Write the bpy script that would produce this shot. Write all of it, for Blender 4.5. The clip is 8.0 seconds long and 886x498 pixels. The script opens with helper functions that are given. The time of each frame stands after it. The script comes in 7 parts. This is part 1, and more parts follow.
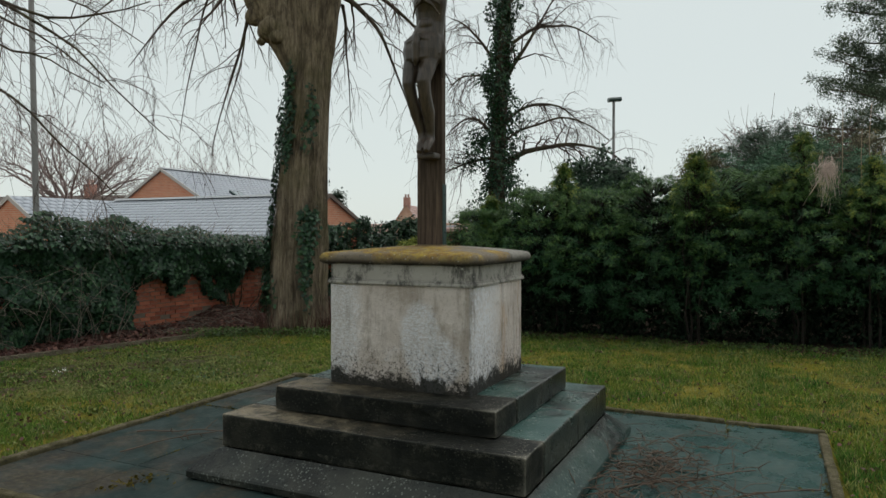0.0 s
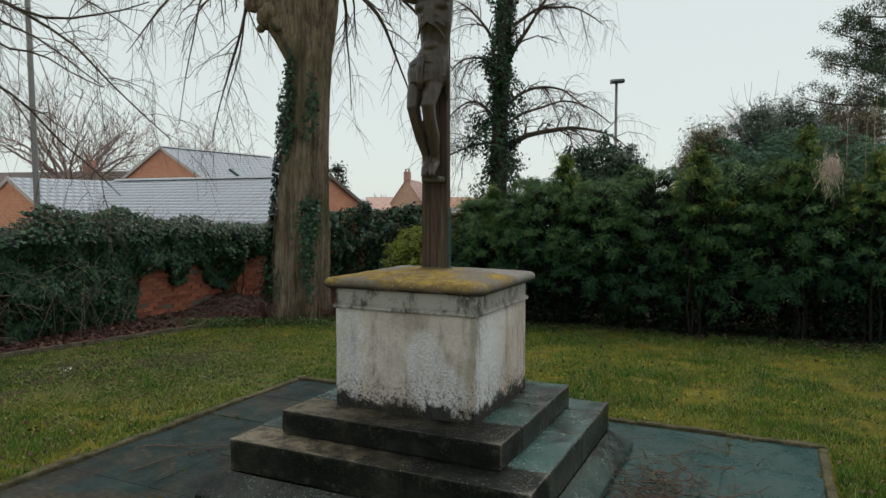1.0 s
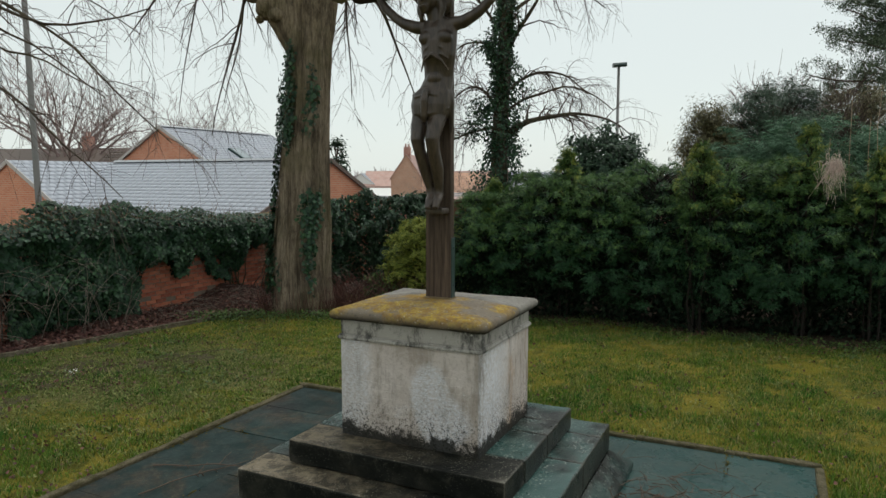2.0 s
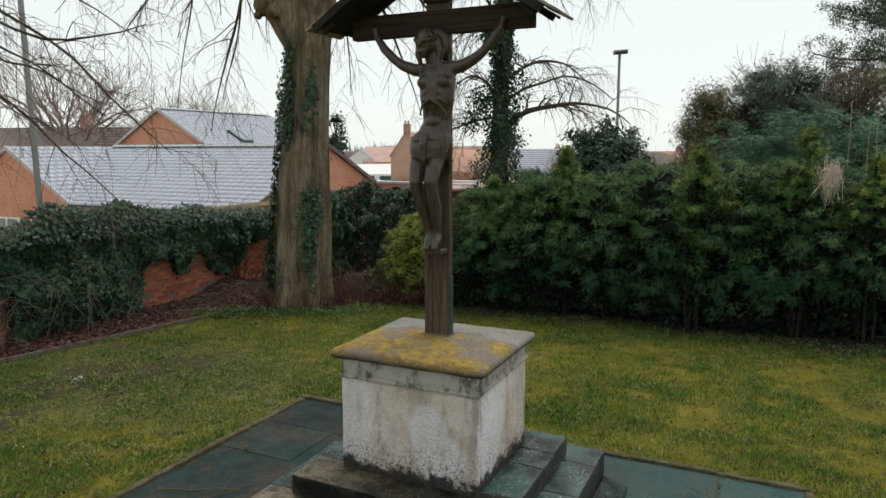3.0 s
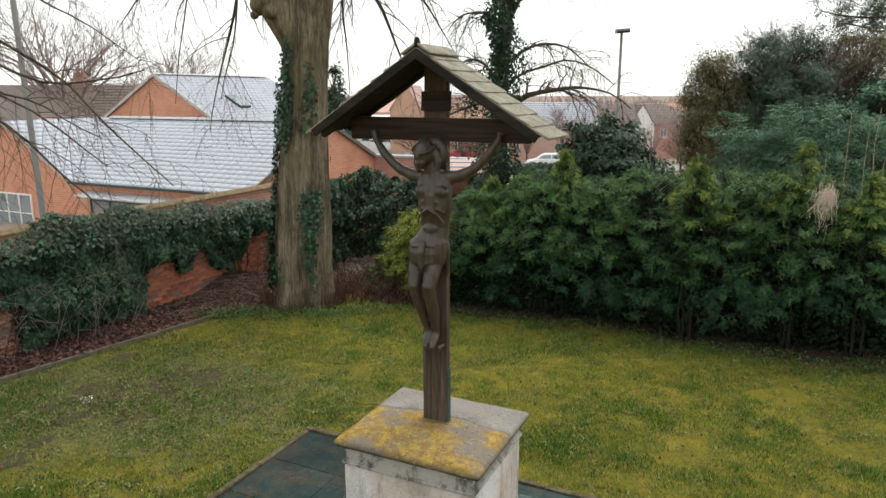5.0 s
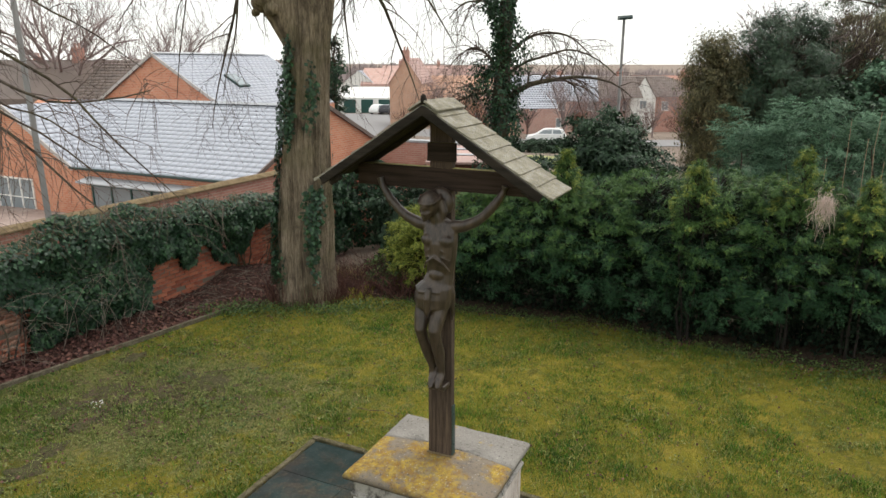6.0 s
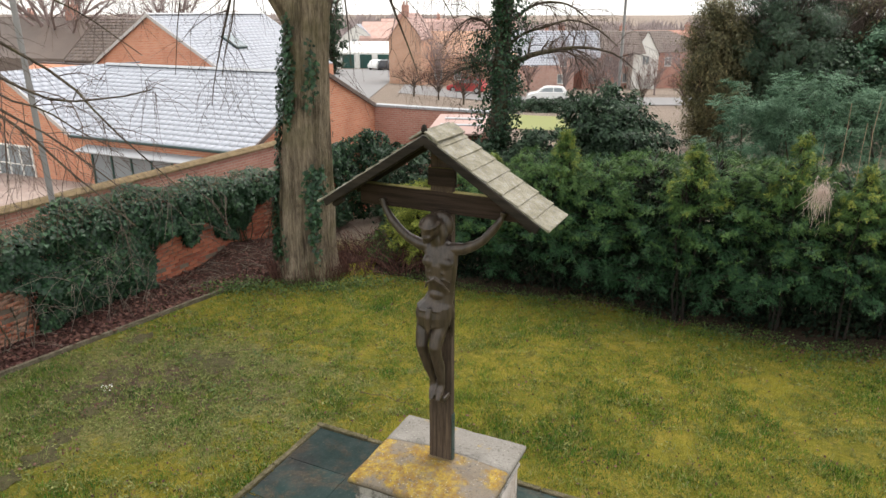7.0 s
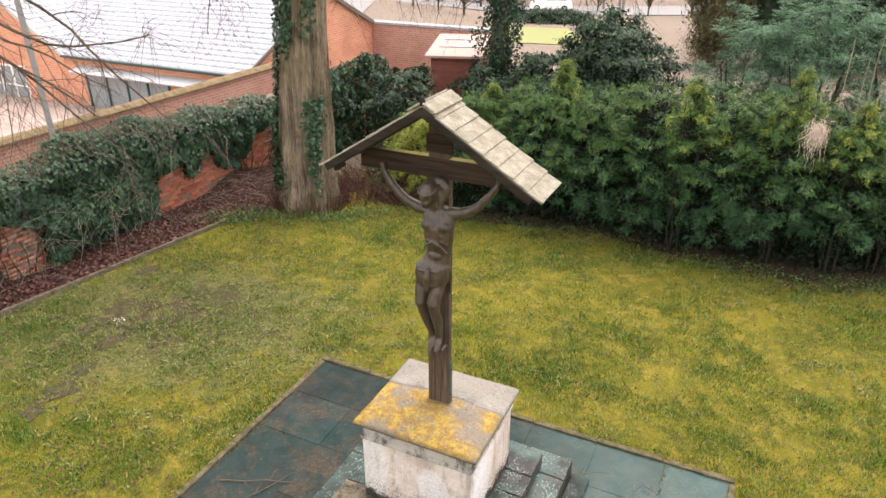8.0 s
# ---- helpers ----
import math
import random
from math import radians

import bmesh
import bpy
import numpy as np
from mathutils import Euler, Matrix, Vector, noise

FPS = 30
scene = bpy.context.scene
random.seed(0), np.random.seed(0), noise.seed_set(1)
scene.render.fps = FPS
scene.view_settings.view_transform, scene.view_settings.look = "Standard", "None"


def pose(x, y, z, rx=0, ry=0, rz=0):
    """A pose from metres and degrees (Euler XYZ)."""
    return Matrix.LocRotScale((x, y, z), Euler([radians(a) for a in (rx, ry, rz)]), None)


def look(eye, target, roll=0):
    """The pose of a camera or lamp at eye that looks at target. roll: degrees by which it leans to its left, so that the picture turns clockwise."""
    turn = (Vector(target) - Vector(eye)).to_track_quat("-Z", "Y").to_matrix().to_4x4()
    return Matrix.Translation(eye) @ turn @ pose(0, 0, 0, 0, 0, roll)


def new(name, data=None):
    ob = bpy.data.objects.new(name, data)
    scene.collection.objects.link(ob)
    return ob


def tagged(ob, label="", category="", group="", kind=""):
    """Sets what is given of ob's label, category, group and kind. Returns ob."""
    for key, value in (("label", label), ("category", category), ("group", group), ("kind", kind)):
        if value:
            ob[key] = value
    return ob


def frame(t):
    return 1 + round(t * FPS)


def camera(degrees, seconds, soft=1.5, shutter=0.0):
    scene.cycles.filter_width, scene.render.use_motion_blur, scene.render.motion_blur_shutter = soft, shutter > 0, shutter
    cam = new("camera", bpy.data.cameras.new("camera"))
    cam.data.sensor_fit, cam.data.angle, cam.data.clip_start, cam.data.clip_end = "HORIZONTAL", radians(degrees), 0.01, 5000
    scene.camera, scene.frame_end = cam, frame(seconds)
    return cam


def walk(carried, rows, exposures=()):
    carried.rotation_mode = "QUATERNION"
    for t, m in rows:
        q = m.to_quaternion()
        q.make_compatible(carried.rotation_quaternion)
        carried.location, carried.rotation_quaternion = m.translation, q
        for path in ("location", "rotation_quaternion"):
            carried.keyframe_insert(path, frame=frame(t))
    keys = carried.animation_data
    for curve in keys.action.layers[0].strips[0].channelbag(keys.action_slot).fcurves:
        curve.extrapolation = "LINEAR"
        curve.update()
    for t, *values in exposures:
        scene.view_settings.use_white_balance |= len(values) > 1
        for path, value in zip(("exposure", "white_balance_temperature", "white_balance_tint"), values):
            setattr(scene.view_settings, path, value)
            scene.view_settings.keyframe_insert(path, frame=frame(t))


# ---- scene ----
cam = camera(65.2, 8.0)
METRES, EYE, TILT, LEAN, TURN = 3.65, 1.493, -1.3, 0.0, 0.0
ROWS = [
    (0.0, 0.0, 0.0, 0.0, 0.0, 0.0, -0.0),
    (0.5, -0.0048, -0.0009, 0.047, -0.0, -1.25, 0.01),
    (1.0, -0.0084, 0.0022, 0.0936, 0.01, -2.35, 0.02),
    (1.5, -0.0156, 0.0038, 0.1462, 0.0, -3.54, 0.02),
    (3.0, -0.0124, -0.0063, 0.3222, 0.01, -6.88, 0.08),
    (3.5, -0.0077, -0.0069, 0.3933, -0.01, -8.02, 0.09),
    (4.0, -0.0075, -0.0056, 0.4599, -0.01, -9.08, 0.1),
    (4.5, -0.0056, -0.0034, 0.5334, -0.0, -10.25, 0.09),
    (6.0, -0.0185, -0.0085, 0.7519, -0.02, -13.84, 0.01),
    (6.5, -0.0207, -0.0141, 0.8211, -0.01, -15.49, 0.02),
    (7.0, -0.0193, -0.013, 0.8825, -0.03, -17.59, 0.0),
    (7.5, -0.0134, -0.0183, 0.9418, -0.02, -21.05, -0.02),
    (8.0, -0.0146, -0.0306, 0.9956, -0.01, -24.88, 0.01),
]
EXPOSURES = [(0.0, 0.08, 6350, 7), (1.5, 0.18, 6350, 7), (3.0, 0.43, 6450, 10), (4.5, 0.95, 6550, 11),
             (6.0, 0.90, 6600, 13), (7.0, 1.20, 6650, 15), (8.0, 1.82, 6950, 22)]
walk(cam, [(t, pose(0, 0, EYE, TILT, LEAN, TURN) @ pose(METRES * x, METRES * y, METRES * z, 90 + pitch, roll, yaw)) for t, x, y, z, yaw, pitch, roll in ROWS], EXPOSURES)

# ---------------------------------------------------------------- sky and sun: a bright, even overcast
world = bpy.data.worlds.new("overcast_sky")
scene.world = world
world.use_nodes = True
wn, wl = world.node_tree.nodes, world.node_tree.links
wn.clear()
w_out = wn.new("ShaderNodeOutputWorld")
w_sky = wn.new("ShaderNodeTexSky")
w_sky.sky_type, w_sky.sun_disc = "NISHITA", False
w_sky.sun_elevation, w_sky.sun_rotation = radians(64), radians(40)
w_clear, w_cloud, w_mix = wn.new("ShaderNodeBackground"), wn.new("ShaderNodeBackground"), wn.new("ShaderNodeMixShader")
w_clear.inputs["Strength"].default_value = 0.10
w_cloud.inputs["Color"].default_value = (0.80, 0.84, 0.80, 1)
w_cloud.inputs["Strength"].default_value = 0.89
w_mix.inputs[0].default_value = 0.88
wl.new(w_sky.outputs[0], w_clear.inputs["Color"])
wl.new(w_clear.outputs[0], w_mix.inputs[1])
wl.new(w_cloud.outputs[0], w_mix.inputs[2])
wl.new(w_mix.outputs[0], w_out.inputs["Surface"])
sun = new("sun", bpy.data.lights.new("sun", "SUN"))
sun.data.energy, sun.data.angle, sun.data.color = 1.4, radians(50), (1.0, 0.96, 0.9)
sun.matrix_world = look((0, 0, 30), (-5, -6, 14))


# ---------------------------------------------------------------- materials
class Nodes:
    """A small builder for node materials."""

    def __init__(self, name, rough=0.7, spec=0.4, metal=0.0):
        self.mat = bpy.data.materials.new(name)
        self.mat.use_nodes = True
        self.n, self.l = self.mat.node_tree.nodes, self.mat.node_tree.links
        self.bsdf = self.n["Principled BSDF"]
        self.bsdf.inputs["Roughness"].default_value = rough
        self.bsdf.inputs["Specular IOR Level"].default_value = spec
        self.bsdf.inputs["Metallic"].default_value = metal
        self.where = self.n.new("ShaderNodeTexCoord").outputs["Object"]

    def put(self, value, socket):
        if isinstance(value, (int, float)):
            socket.default_value = value
        elif isinstance(value, tuple):
            socket.default_value = (*value, 1) if len(value) == 3 else value
        else:
            self.l.new(value, socket)

    def scaled(self, x, y, z):
        m = self.n.new("ShaderNodeMapping")
        m.inputs["Scale"].default_value = (x, y, z)
        self.l.new(self.where, m.inputs["Vector"])
        return m.outputs[0]

    def noise(self, scale, detail=4.0, rough=0.6, vec=None, distort=0.0):
        t = self.n.new("ShaderNodeTexNoise")
        self.l.new(vec or self.where, t.inputs["Vector"])
        t.inputs["Scale"].default_value, t.inputs["Detail"].default_value = scale, detail
        t.inputs["Roughness"].default_value, t.inputs["Distortion"].default_value = rough, distort
        return t.outputs["Fac"]

    def cells(self, scale, feature="F1", vec=None):
        t = self.n.new("ShaderNodeTexVoronoi")
        t.feature = feature
        self.l.new(vec or self.where, t.inputs["Vector"])
        t.inputs["Scale"].default_value = scale
        return t.outputs["Distance"]

    def ramp(self, fac, a, b):
        r = self.n.new("ShaderNodeMapRange")
        r.interpolation_type = "SMOOTHSTEP"
        self.put(fac, r.inputs["Value"])
        r.inputs["From Min"].default_value, r.inputs["From Max"].default_value = a, b
        return r.outputs["Result"]

    def mix(self, fac, a, b, how="MIX"):
        m = self.n.new("ShaderNodeMix")
        m.data_type, m.blend_type = "RGBA", how
        self.put(fac, m.inputs[0])
        self.put(a, m.inputs[6])
        self.put(b, m.inputs[7])
        return m.outputs[2]

    def math(self, op, a, b=0.0):
        m = self.n.new("ShaderNodeMath")
        m.operation = op
        self.put(a, m.inputs[0])
        self.put(b, m.inputs[1])
        return m.outputs[0]

    def axis(self, which, vec=None):
        s = self.n.new("ShaderNodeSeparateXYZ")
        self.l.new(vec or self.where, s.inputs[0])
        return s.outputs[which]

    def up(self):
        g = self.n.new("ShaderNodeNewGeometry")
        return self.axis("Z", g.outputs["Normal"])

    def worn(self, a=0.535, b=0.605):
        """Arrises, where stone and wood wear pale."""
        return self.ramp(self.n.new("ShaderNodeNewGeometry").outputs["Pointiness"], a, b)

    def island(self):
        return self.n.new("ShaderNodeNewGeometry").outputs["Random Per Island"]

    def one(self):
        return self.n.new("ShaderNodeObjectInfo").outputs["Random"]

    def hue(self, colour, value=1.0, hue=0.5, sat=1.0):
        h = self.n.new("ShaderNodeHueSaturation")
        self.put(colour, h.inputs["Color"])
        self.put(value, h.inputs["Value"])
        self.put(hue, h.inputs["Hue"])
        self.put(sat, h.inputs["Saturation"])
        return h.outputs[0]

    def bump(self, height, strength=0.4, distance=0.01):
        b = self.n.new("ShaderNodeBump")
        b.inputs["Strength"].default_value, b.inputs["Distance"].default_value = strength, distance
        self.put(height, b.inputs["Height"])
        self.l.new(b.outputs[0], self.bsdf.inputs["Normal"])
        return self

    def done(self, colour, rough=None):
        self.put(colour, self.bsdf.inputs["Base Color"])
        if rough is not None:
            self.put(rough, self.bsdf.inputs["Roughness"])
        return self.mat


def leaf_material(name, a, b, tip, thin=0.25, rough=0.5, spec=0.35):
    """Foliage: two greens that vary leaf by leaf and in larger patches, with some light through."""
    m = Nodes(name, rough, spec)
    r = m.island()
    patch = m.ramp(m.noise(1.6, 3), 0.35, 0.65)
    c = m.mix(r, a, b)
    c = m.mix(m.math("MULTIPLY", patch, 0.6), c, tip)
    c = m.hue(c, m.math("ADD", m.math("MULTIPLY", r, 0.7), 0.65))
    out = m.n["Material Output"]
    t = m.n.new("ShaderNodeBsdfTranslucent")
    mx = m.n.new("ShaderNodeMixShader")
    mx.inputs[0].default_value = thin
    m.put(c, t.inputs["Color"])
    m.l.new(m.bsdf.outputs[0], mx.inputs[1])
    m.l.new(t.outputs[0], mx.inputs[2])
    m.l.new(mx.outputs[0], out.inputs["Surface"])
    return m.done(c)


def make_limestone():
    """Pale stone: pinkish beds, two chalky blooms, streaks, and an algae-blackened foot."""
    m = Nodes("pale_limestone", 0.9, 0.12)
    soft = m.noise(2.2, 5)
    grit = m.noise(60, 5, 0.7)
    c = m.mix(m.ramp(soft, 0.35, 0.7), (0.48, 0.415, 0.380), (0.65, 0.585, 0.555))
    c = m.mix(m.math("MULTIPLY", m.ramp(m.noise(9, 7, 0.75), 0.5, 0.66), 0.5), c, (0.36, 0.31, 0.265))
    x, y, z = m.axis("X"), m.axis("Y"), m.axis("Z")
    rag = m.math("ADD", m.math("MULTIPLY", m.noise(4.0, 5, 0.7), 0.42), m.math("MULTIPLY", m.noise(34, 5, 0.8), 0.22))

    def bloom(cx, cz, rx, rz):
        dx = m.math("DIVIDE", m.math("SUBTRACT", x, cx), rx)
        dz = m.math("DIVIDE", m.math("SUBTRACT", z, cz), rz)
        d = m.math("SQRT", m.math("ADD", m.math("MULTIPLY", dx, dx), m.math("MULTIPLY", dz, dz)))
        return m.ramp(m.math("ADD", d, m.math("MULTIPLY", rag, 2.0)), 1.86, 1.46)
    chalk = m.math("MAXIMUM", m.math("MAXIMUM", bloom(0.15, 0.88, 0.12, 0.19), bloom(0.25, 0.71, 0.17, 0.17)), m.math("MULTIPLY", bloom(-0.47, 0.90, 0.20, 0.44), 0.85))
    chalk = m.math("MAXIMUM", chalk, m.math("MULTIPLY", m.ramp(m.noise(5.5, 8, 0.8), 0.57, 0.67), 0.5))
    chalk = m.math("MULTIPLY", chalk, m.math("ADD", 0.25, m.math("MULTIPLY", m.ramp(m.noise(62, 6, 0.85, m.scaled(0.6, 1, 1.3)), 0.44, 0.56), 0.75)))
    flank = m.math("MULTIPLY", m.ramp(x, 0.475, 0.489), m.ramp(m.math("ADD", y, m.math("MULTIPLY", rag, 0.9)), 0.42, 0.05))
    chalk = m.math("MAXIMUM", chalk, m.math("MULTIPLY", flank, m.math("ADD", 0.35, m.math("MULTIPLY", m.ramp(m.noise(40, 6, 0.85), 0.42, 0.56), 0.65))))
    grime = m.math("MULTIPLY", m.ramp(m.noise(3.2, 8, 0.75, m.scaled(1, 1, 0.4), 0.4), 0.48, 0.62), 0.55)
    c = m.mix(grime, c, (0.27, 0.225, 0.18))
    c = m.mix(m.math("MULTIPLY", chalk, 0.85), c, (0.68, 0.69, 0.74))
    c = m.mix(m.math("MULTIPLY", m.ramp(grit, 0.52, 0.72), 0.5), c, (0.20, 0.17, 0.15))
    side = m.ramp(x, 0.475, 0.489)
    streak = m.ramp(m.noise(11, 6, 0.7, m.scaled(1, 1, 0.13)), 0.50, 0.66)
    c = m.mix(m.math("MULTIPLY", streak, m.math("ADD", 0.35, m.math("MULTIPLY", side, 0.4))), c, (0.17, 0.14, 0.11))
    rust = m.ramp(m.noise(7, 6, 0.7, m.scaled(1, 1, 0.2)), 0.56, 0.66)
    c = m.mix(m.math("MULTIPLY", m.math("MULTIPLY", rust, side), 0.40), c, (0.42, 0.25, 0.12))
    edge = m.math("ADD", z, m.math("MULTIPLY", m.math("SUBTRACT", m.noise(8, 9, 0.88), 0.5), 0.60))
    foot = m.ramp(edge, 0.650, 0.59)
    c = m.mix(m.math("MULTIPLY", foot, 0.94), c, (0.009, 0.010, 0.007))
    specks = m.math("MULTIPLY", m.ramp(m.noise(70, 4, 0.8), 0.52, 0.60), m.ramp(edge, 0.86, 0.64))
    c = m.mix(m.math("MULTIPLY", specks, 0.9), c, (0.015, 0.015, 0.012))
    m.bump(m.math("ADD", grit, m.math("MULTIPLY", soft, 0.6)), 0.6, 0.006)
    return m.done(c)


def make_frieze():
    m = Nodes("weathered_moulded_limestone", 0.88, 0.2)
    soft = m.noise(5, 5)
    c = m.mix(soft, (0.30, 0.28, 0.255), (0.43, 0.405, 0.375))
    black = m.ramp(m.noise(5, 8, 0.8, m.scaled(1, 1, 0.5), 0.3), 0.47, 0.62)
    c = m.mix(m.math("MULTIPLY", black, 0.88), c, (0.045, 0.045, 0.042))
    spots = m.ramp(m.cells(26), 0.22, 0.14)
    c = m.mix(m.math("MULTIPLY", m.math("MULTIPLY", spots, m.ramp(m.noise(5), 0.5, 0.6)), 0.8), c, (0.6, 0.6, 0.55))
    m.bump(m.noise(70, 4), 0.5, 0.004)
    return m.done(c)


def make_cap(lichen, low, high):
    m = Nodes("lichen_covered_cap_stone", 0.9, 0.15)
    base = m.mix(m.noise(6, 5), low, high)
    dirt = m.ramp(m.noise(11, 6, 0.7), 0.52, 0.7)
    c = m.mix(m.math("MULTIPLY", dirt, 0.6), base, (0.16, 0.15, 0.14))
    field = m.math("ADD", m.math("MULTIPLY", m.noise(2.6, 3), 0.80), m.math("MULTIPLY", m.noise(17, 8, 0.8), 0.40))
    spread = m.ramp(field, lichen, lichen + 0.12)
    spread = m.math("MULTIPLY", spread, m.math("ADD", 0.6, m.math("MULTIPLY", m.ramp(m.noise(42, 6, 0.8), 0.42, 0.56), 0.4)))
    yellow = m.mix(m.ramp(m.noise(16, 5, 0.7), 0.4, 0.62), (0.23, 0.125, 0.020), (0.38, 0.262, 0.032))
    c = m.mix(m.math("MULTIPLY", spread, m.math("ADD", m.math("MULTIPLY", m.up(), 0.45), 0.5)), c, yellow)
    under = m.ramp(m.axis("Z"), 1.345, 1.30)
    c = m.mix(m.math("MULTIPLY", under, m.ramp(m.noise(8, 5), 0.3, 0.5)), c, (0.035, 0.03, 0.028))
    c = m.mix(m.math("MULTIPLY", m.ramp(m.noise(46, 6, 0.8), 0.53, 0.64), 0.65), c, (0.055, 0.050, 0.044))
    c = m.mix(m.math("MULTIPLY", m.ramp(m.cells(34), 0.20, 0.10), 0.5), c, (0.46, 0.44, 0.38))
    m.bump(m.math("ADD", m.noise(55, 5), field), 0.8, 0.010)
    return m.done(c)


def make_step_stone():
    m = Nodes("algae_and_sheen_step_stone", 0.5, 0.30)
    r = m.one()
    blotch = m.noise(3.2, 6, 0.65)
    c = m.mix(m.ramp(blotch, 0.35, 0.7), (0.006, 0.007, 0.006), (0.040, 0.038, 0.030))
    teal = m.ramp(m.noise(1.5, 3), 0.36, 0.54)
    # Tops and right flank paler: algae teal plus wet sheen put into colour.
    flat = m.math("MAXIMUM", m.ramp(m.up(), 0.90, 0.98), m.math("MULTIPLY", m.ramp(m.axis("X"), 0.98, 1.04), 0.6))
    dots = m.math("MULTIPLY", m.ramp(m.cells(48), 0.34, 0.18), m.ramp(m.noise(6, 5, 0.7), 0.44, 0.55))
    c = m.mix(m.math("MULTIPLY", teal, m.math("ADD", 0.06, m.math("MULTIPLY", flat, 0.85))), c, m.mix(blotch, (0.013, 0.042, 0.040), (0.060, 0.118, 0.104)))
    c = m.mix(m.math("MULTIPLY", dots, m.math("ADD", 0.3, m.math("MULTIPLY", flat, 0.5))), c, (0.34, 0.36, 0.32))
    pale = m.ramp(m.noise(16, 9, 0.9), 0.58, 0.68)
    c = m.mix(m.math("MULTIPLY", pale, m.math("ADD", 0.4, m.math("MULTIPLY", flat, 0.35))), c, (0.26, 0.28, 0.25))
    c = m.mix(m.math("MULTIPLY", m.math("MULTIPLY", m.worn(), m.ramp(m.noise(14, 7, 0.8), 0.44, 0.58)), m.math("MULTIPLY", m.ramp(m.axis("Z"), 0.18, 0.21), 0.4)), c, (0.28, 0.26, 0.21))
    c = m.hue(c, m.math("ADD", 0.8, m.math("MULTIPLY", r, 0.35)))
    m.bump(m.math("ADD", m.noise(45, 5), m.math("MULTIPLY", blotch, 1.5)), 0.5, 0.008)
    return m.done(c, m.math("ADD", 0.08, m.math("MULTIPLY", m.noise(5, 5, 0.7), 0.45)))


def make_tread():
    m = Nodes("worn_buff_step_stone", 0.6, 0.18)
    blotch = m.noise(4, 6, 0.7)
    c = m.mix(m.ramp(blotch, 0.42, 0.72), (0.004, 0.005, 0.004), (0.026, 0.025, 0.019))
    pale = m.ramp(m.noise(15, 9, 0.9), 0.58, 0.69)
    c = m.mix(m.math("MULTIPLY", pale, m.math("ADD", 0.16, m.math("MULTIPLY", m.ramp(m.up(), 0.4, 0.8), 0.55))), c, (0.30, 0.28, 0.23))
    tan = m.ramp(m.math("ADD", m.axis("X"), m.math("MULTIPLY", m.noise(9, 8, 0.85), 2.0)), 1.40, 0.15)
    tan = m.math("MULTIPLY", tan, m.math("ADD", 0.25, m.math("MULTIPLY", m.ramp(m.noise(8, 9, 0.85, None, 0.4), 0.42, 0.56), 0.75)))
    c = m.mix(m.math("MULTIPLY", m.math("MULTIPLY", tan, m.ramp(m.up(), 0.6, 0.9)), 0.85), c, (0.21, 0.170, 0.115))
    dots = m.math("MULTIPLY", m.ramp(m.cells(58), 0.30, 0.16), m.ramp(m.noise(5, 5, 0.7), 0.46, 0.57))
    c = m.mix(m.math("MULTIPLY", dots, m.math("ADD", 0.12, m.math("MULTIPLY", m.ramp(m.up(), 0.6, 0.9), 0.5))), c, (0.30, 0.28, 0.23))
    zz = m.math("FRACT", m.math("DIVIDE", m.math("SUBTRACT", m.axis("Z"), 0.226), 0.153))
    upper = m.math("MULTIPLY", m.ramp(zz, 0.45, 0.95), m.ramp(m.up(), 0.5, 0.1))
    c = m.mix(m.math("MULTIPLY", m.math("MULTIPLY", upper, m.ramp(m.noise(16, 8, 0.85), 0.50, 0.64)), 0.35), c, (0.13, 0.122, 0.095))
    c = m.mix(m.math("MULTIPLY", m.math("MULTIPLY", m.worn(), m.ramp(m.noise(14, 7, 0.8), 0.38, 0.54)), 0.85), c, (0.36, 0.33, 0.27))
    c = m.hue(c, m.math("ADD", 0.75, m.math("MULTIPLY", m.one(), 0.5)))
    m.bump(m.math("ADD", m.noise(45, 5), blotch), 0.5, 0.008)
    return m.done(c, m.math("ADD", 0.35, m.math("MULTIPLY", m.noise(6, 4), 0.45)))


def make_paving():
    m = Nodes("wet_slate_paving", 0.4, 0.22)
    r = m.one()
    blotch = m.noise(2.4, 6, 0.65)
    c = m.mix(m.ramp(blotch, 0.3, 0.7), (0.011, 0.014, 0.014), (0.036, 0.036, 0.032))
    c = m.mix(m.math("MULTIPLY", m.ramp(m.noise(1.1, 3), 0.32, 0.54), 0.85), c, (0.011, 0.032, 0.030))
    brown = m.ramp(m.noise(1.7, 9, 0.75, None, 0.5), 0.47, 0.60)
    c = m.mix(m.math("MULTIPLY", brown, 0.8), c, m.mix(m.ramp(m.noise(26, 6, 0.8), 0.45, 0.62), (0.040, 0.030, 0.022), (0.085, 0.068, 0.040)))
    wet = m.ramp(m.math("ADD", m.axis("X"), m.math("MULTIPLY", m.noise(1.4, 5, 0.7), 3.0)), 1.0, 2.6)
    c = m.mix(m.math("MULTIPLY", wet, 0.75), c, (0.014, 0.048, 0.044))
    spots = m.ramp(m.noise(24, 8, 0.85), 0.57, 0.66)
    c = m.mix(m.math("MULTIPLY", spots, 0.6), c, (0.15, 0.14, 0.09))
    c = m.hue(c, m.math("ADD", m.math("ADD", 0.62, m.math("MULTIPLY", wet, 0.3)), m.math("MULTIPLY", r, 0.3)))
    m.bump(m.math("ADD", m.noise(30, 5), m.math("MULTIPLY", m.noise(4, 5), 2)), 0.35, 0.006)
    return m.done(c, m.math("ADD", m.math("SUBTRACT", 0.62, m.math("MULTIPLY", wet, 0.42)), m.math("MULTIPLY", m.ramp(m.noise(3.3, 6, 0.7), 0.35, 0.7), 0.35)))


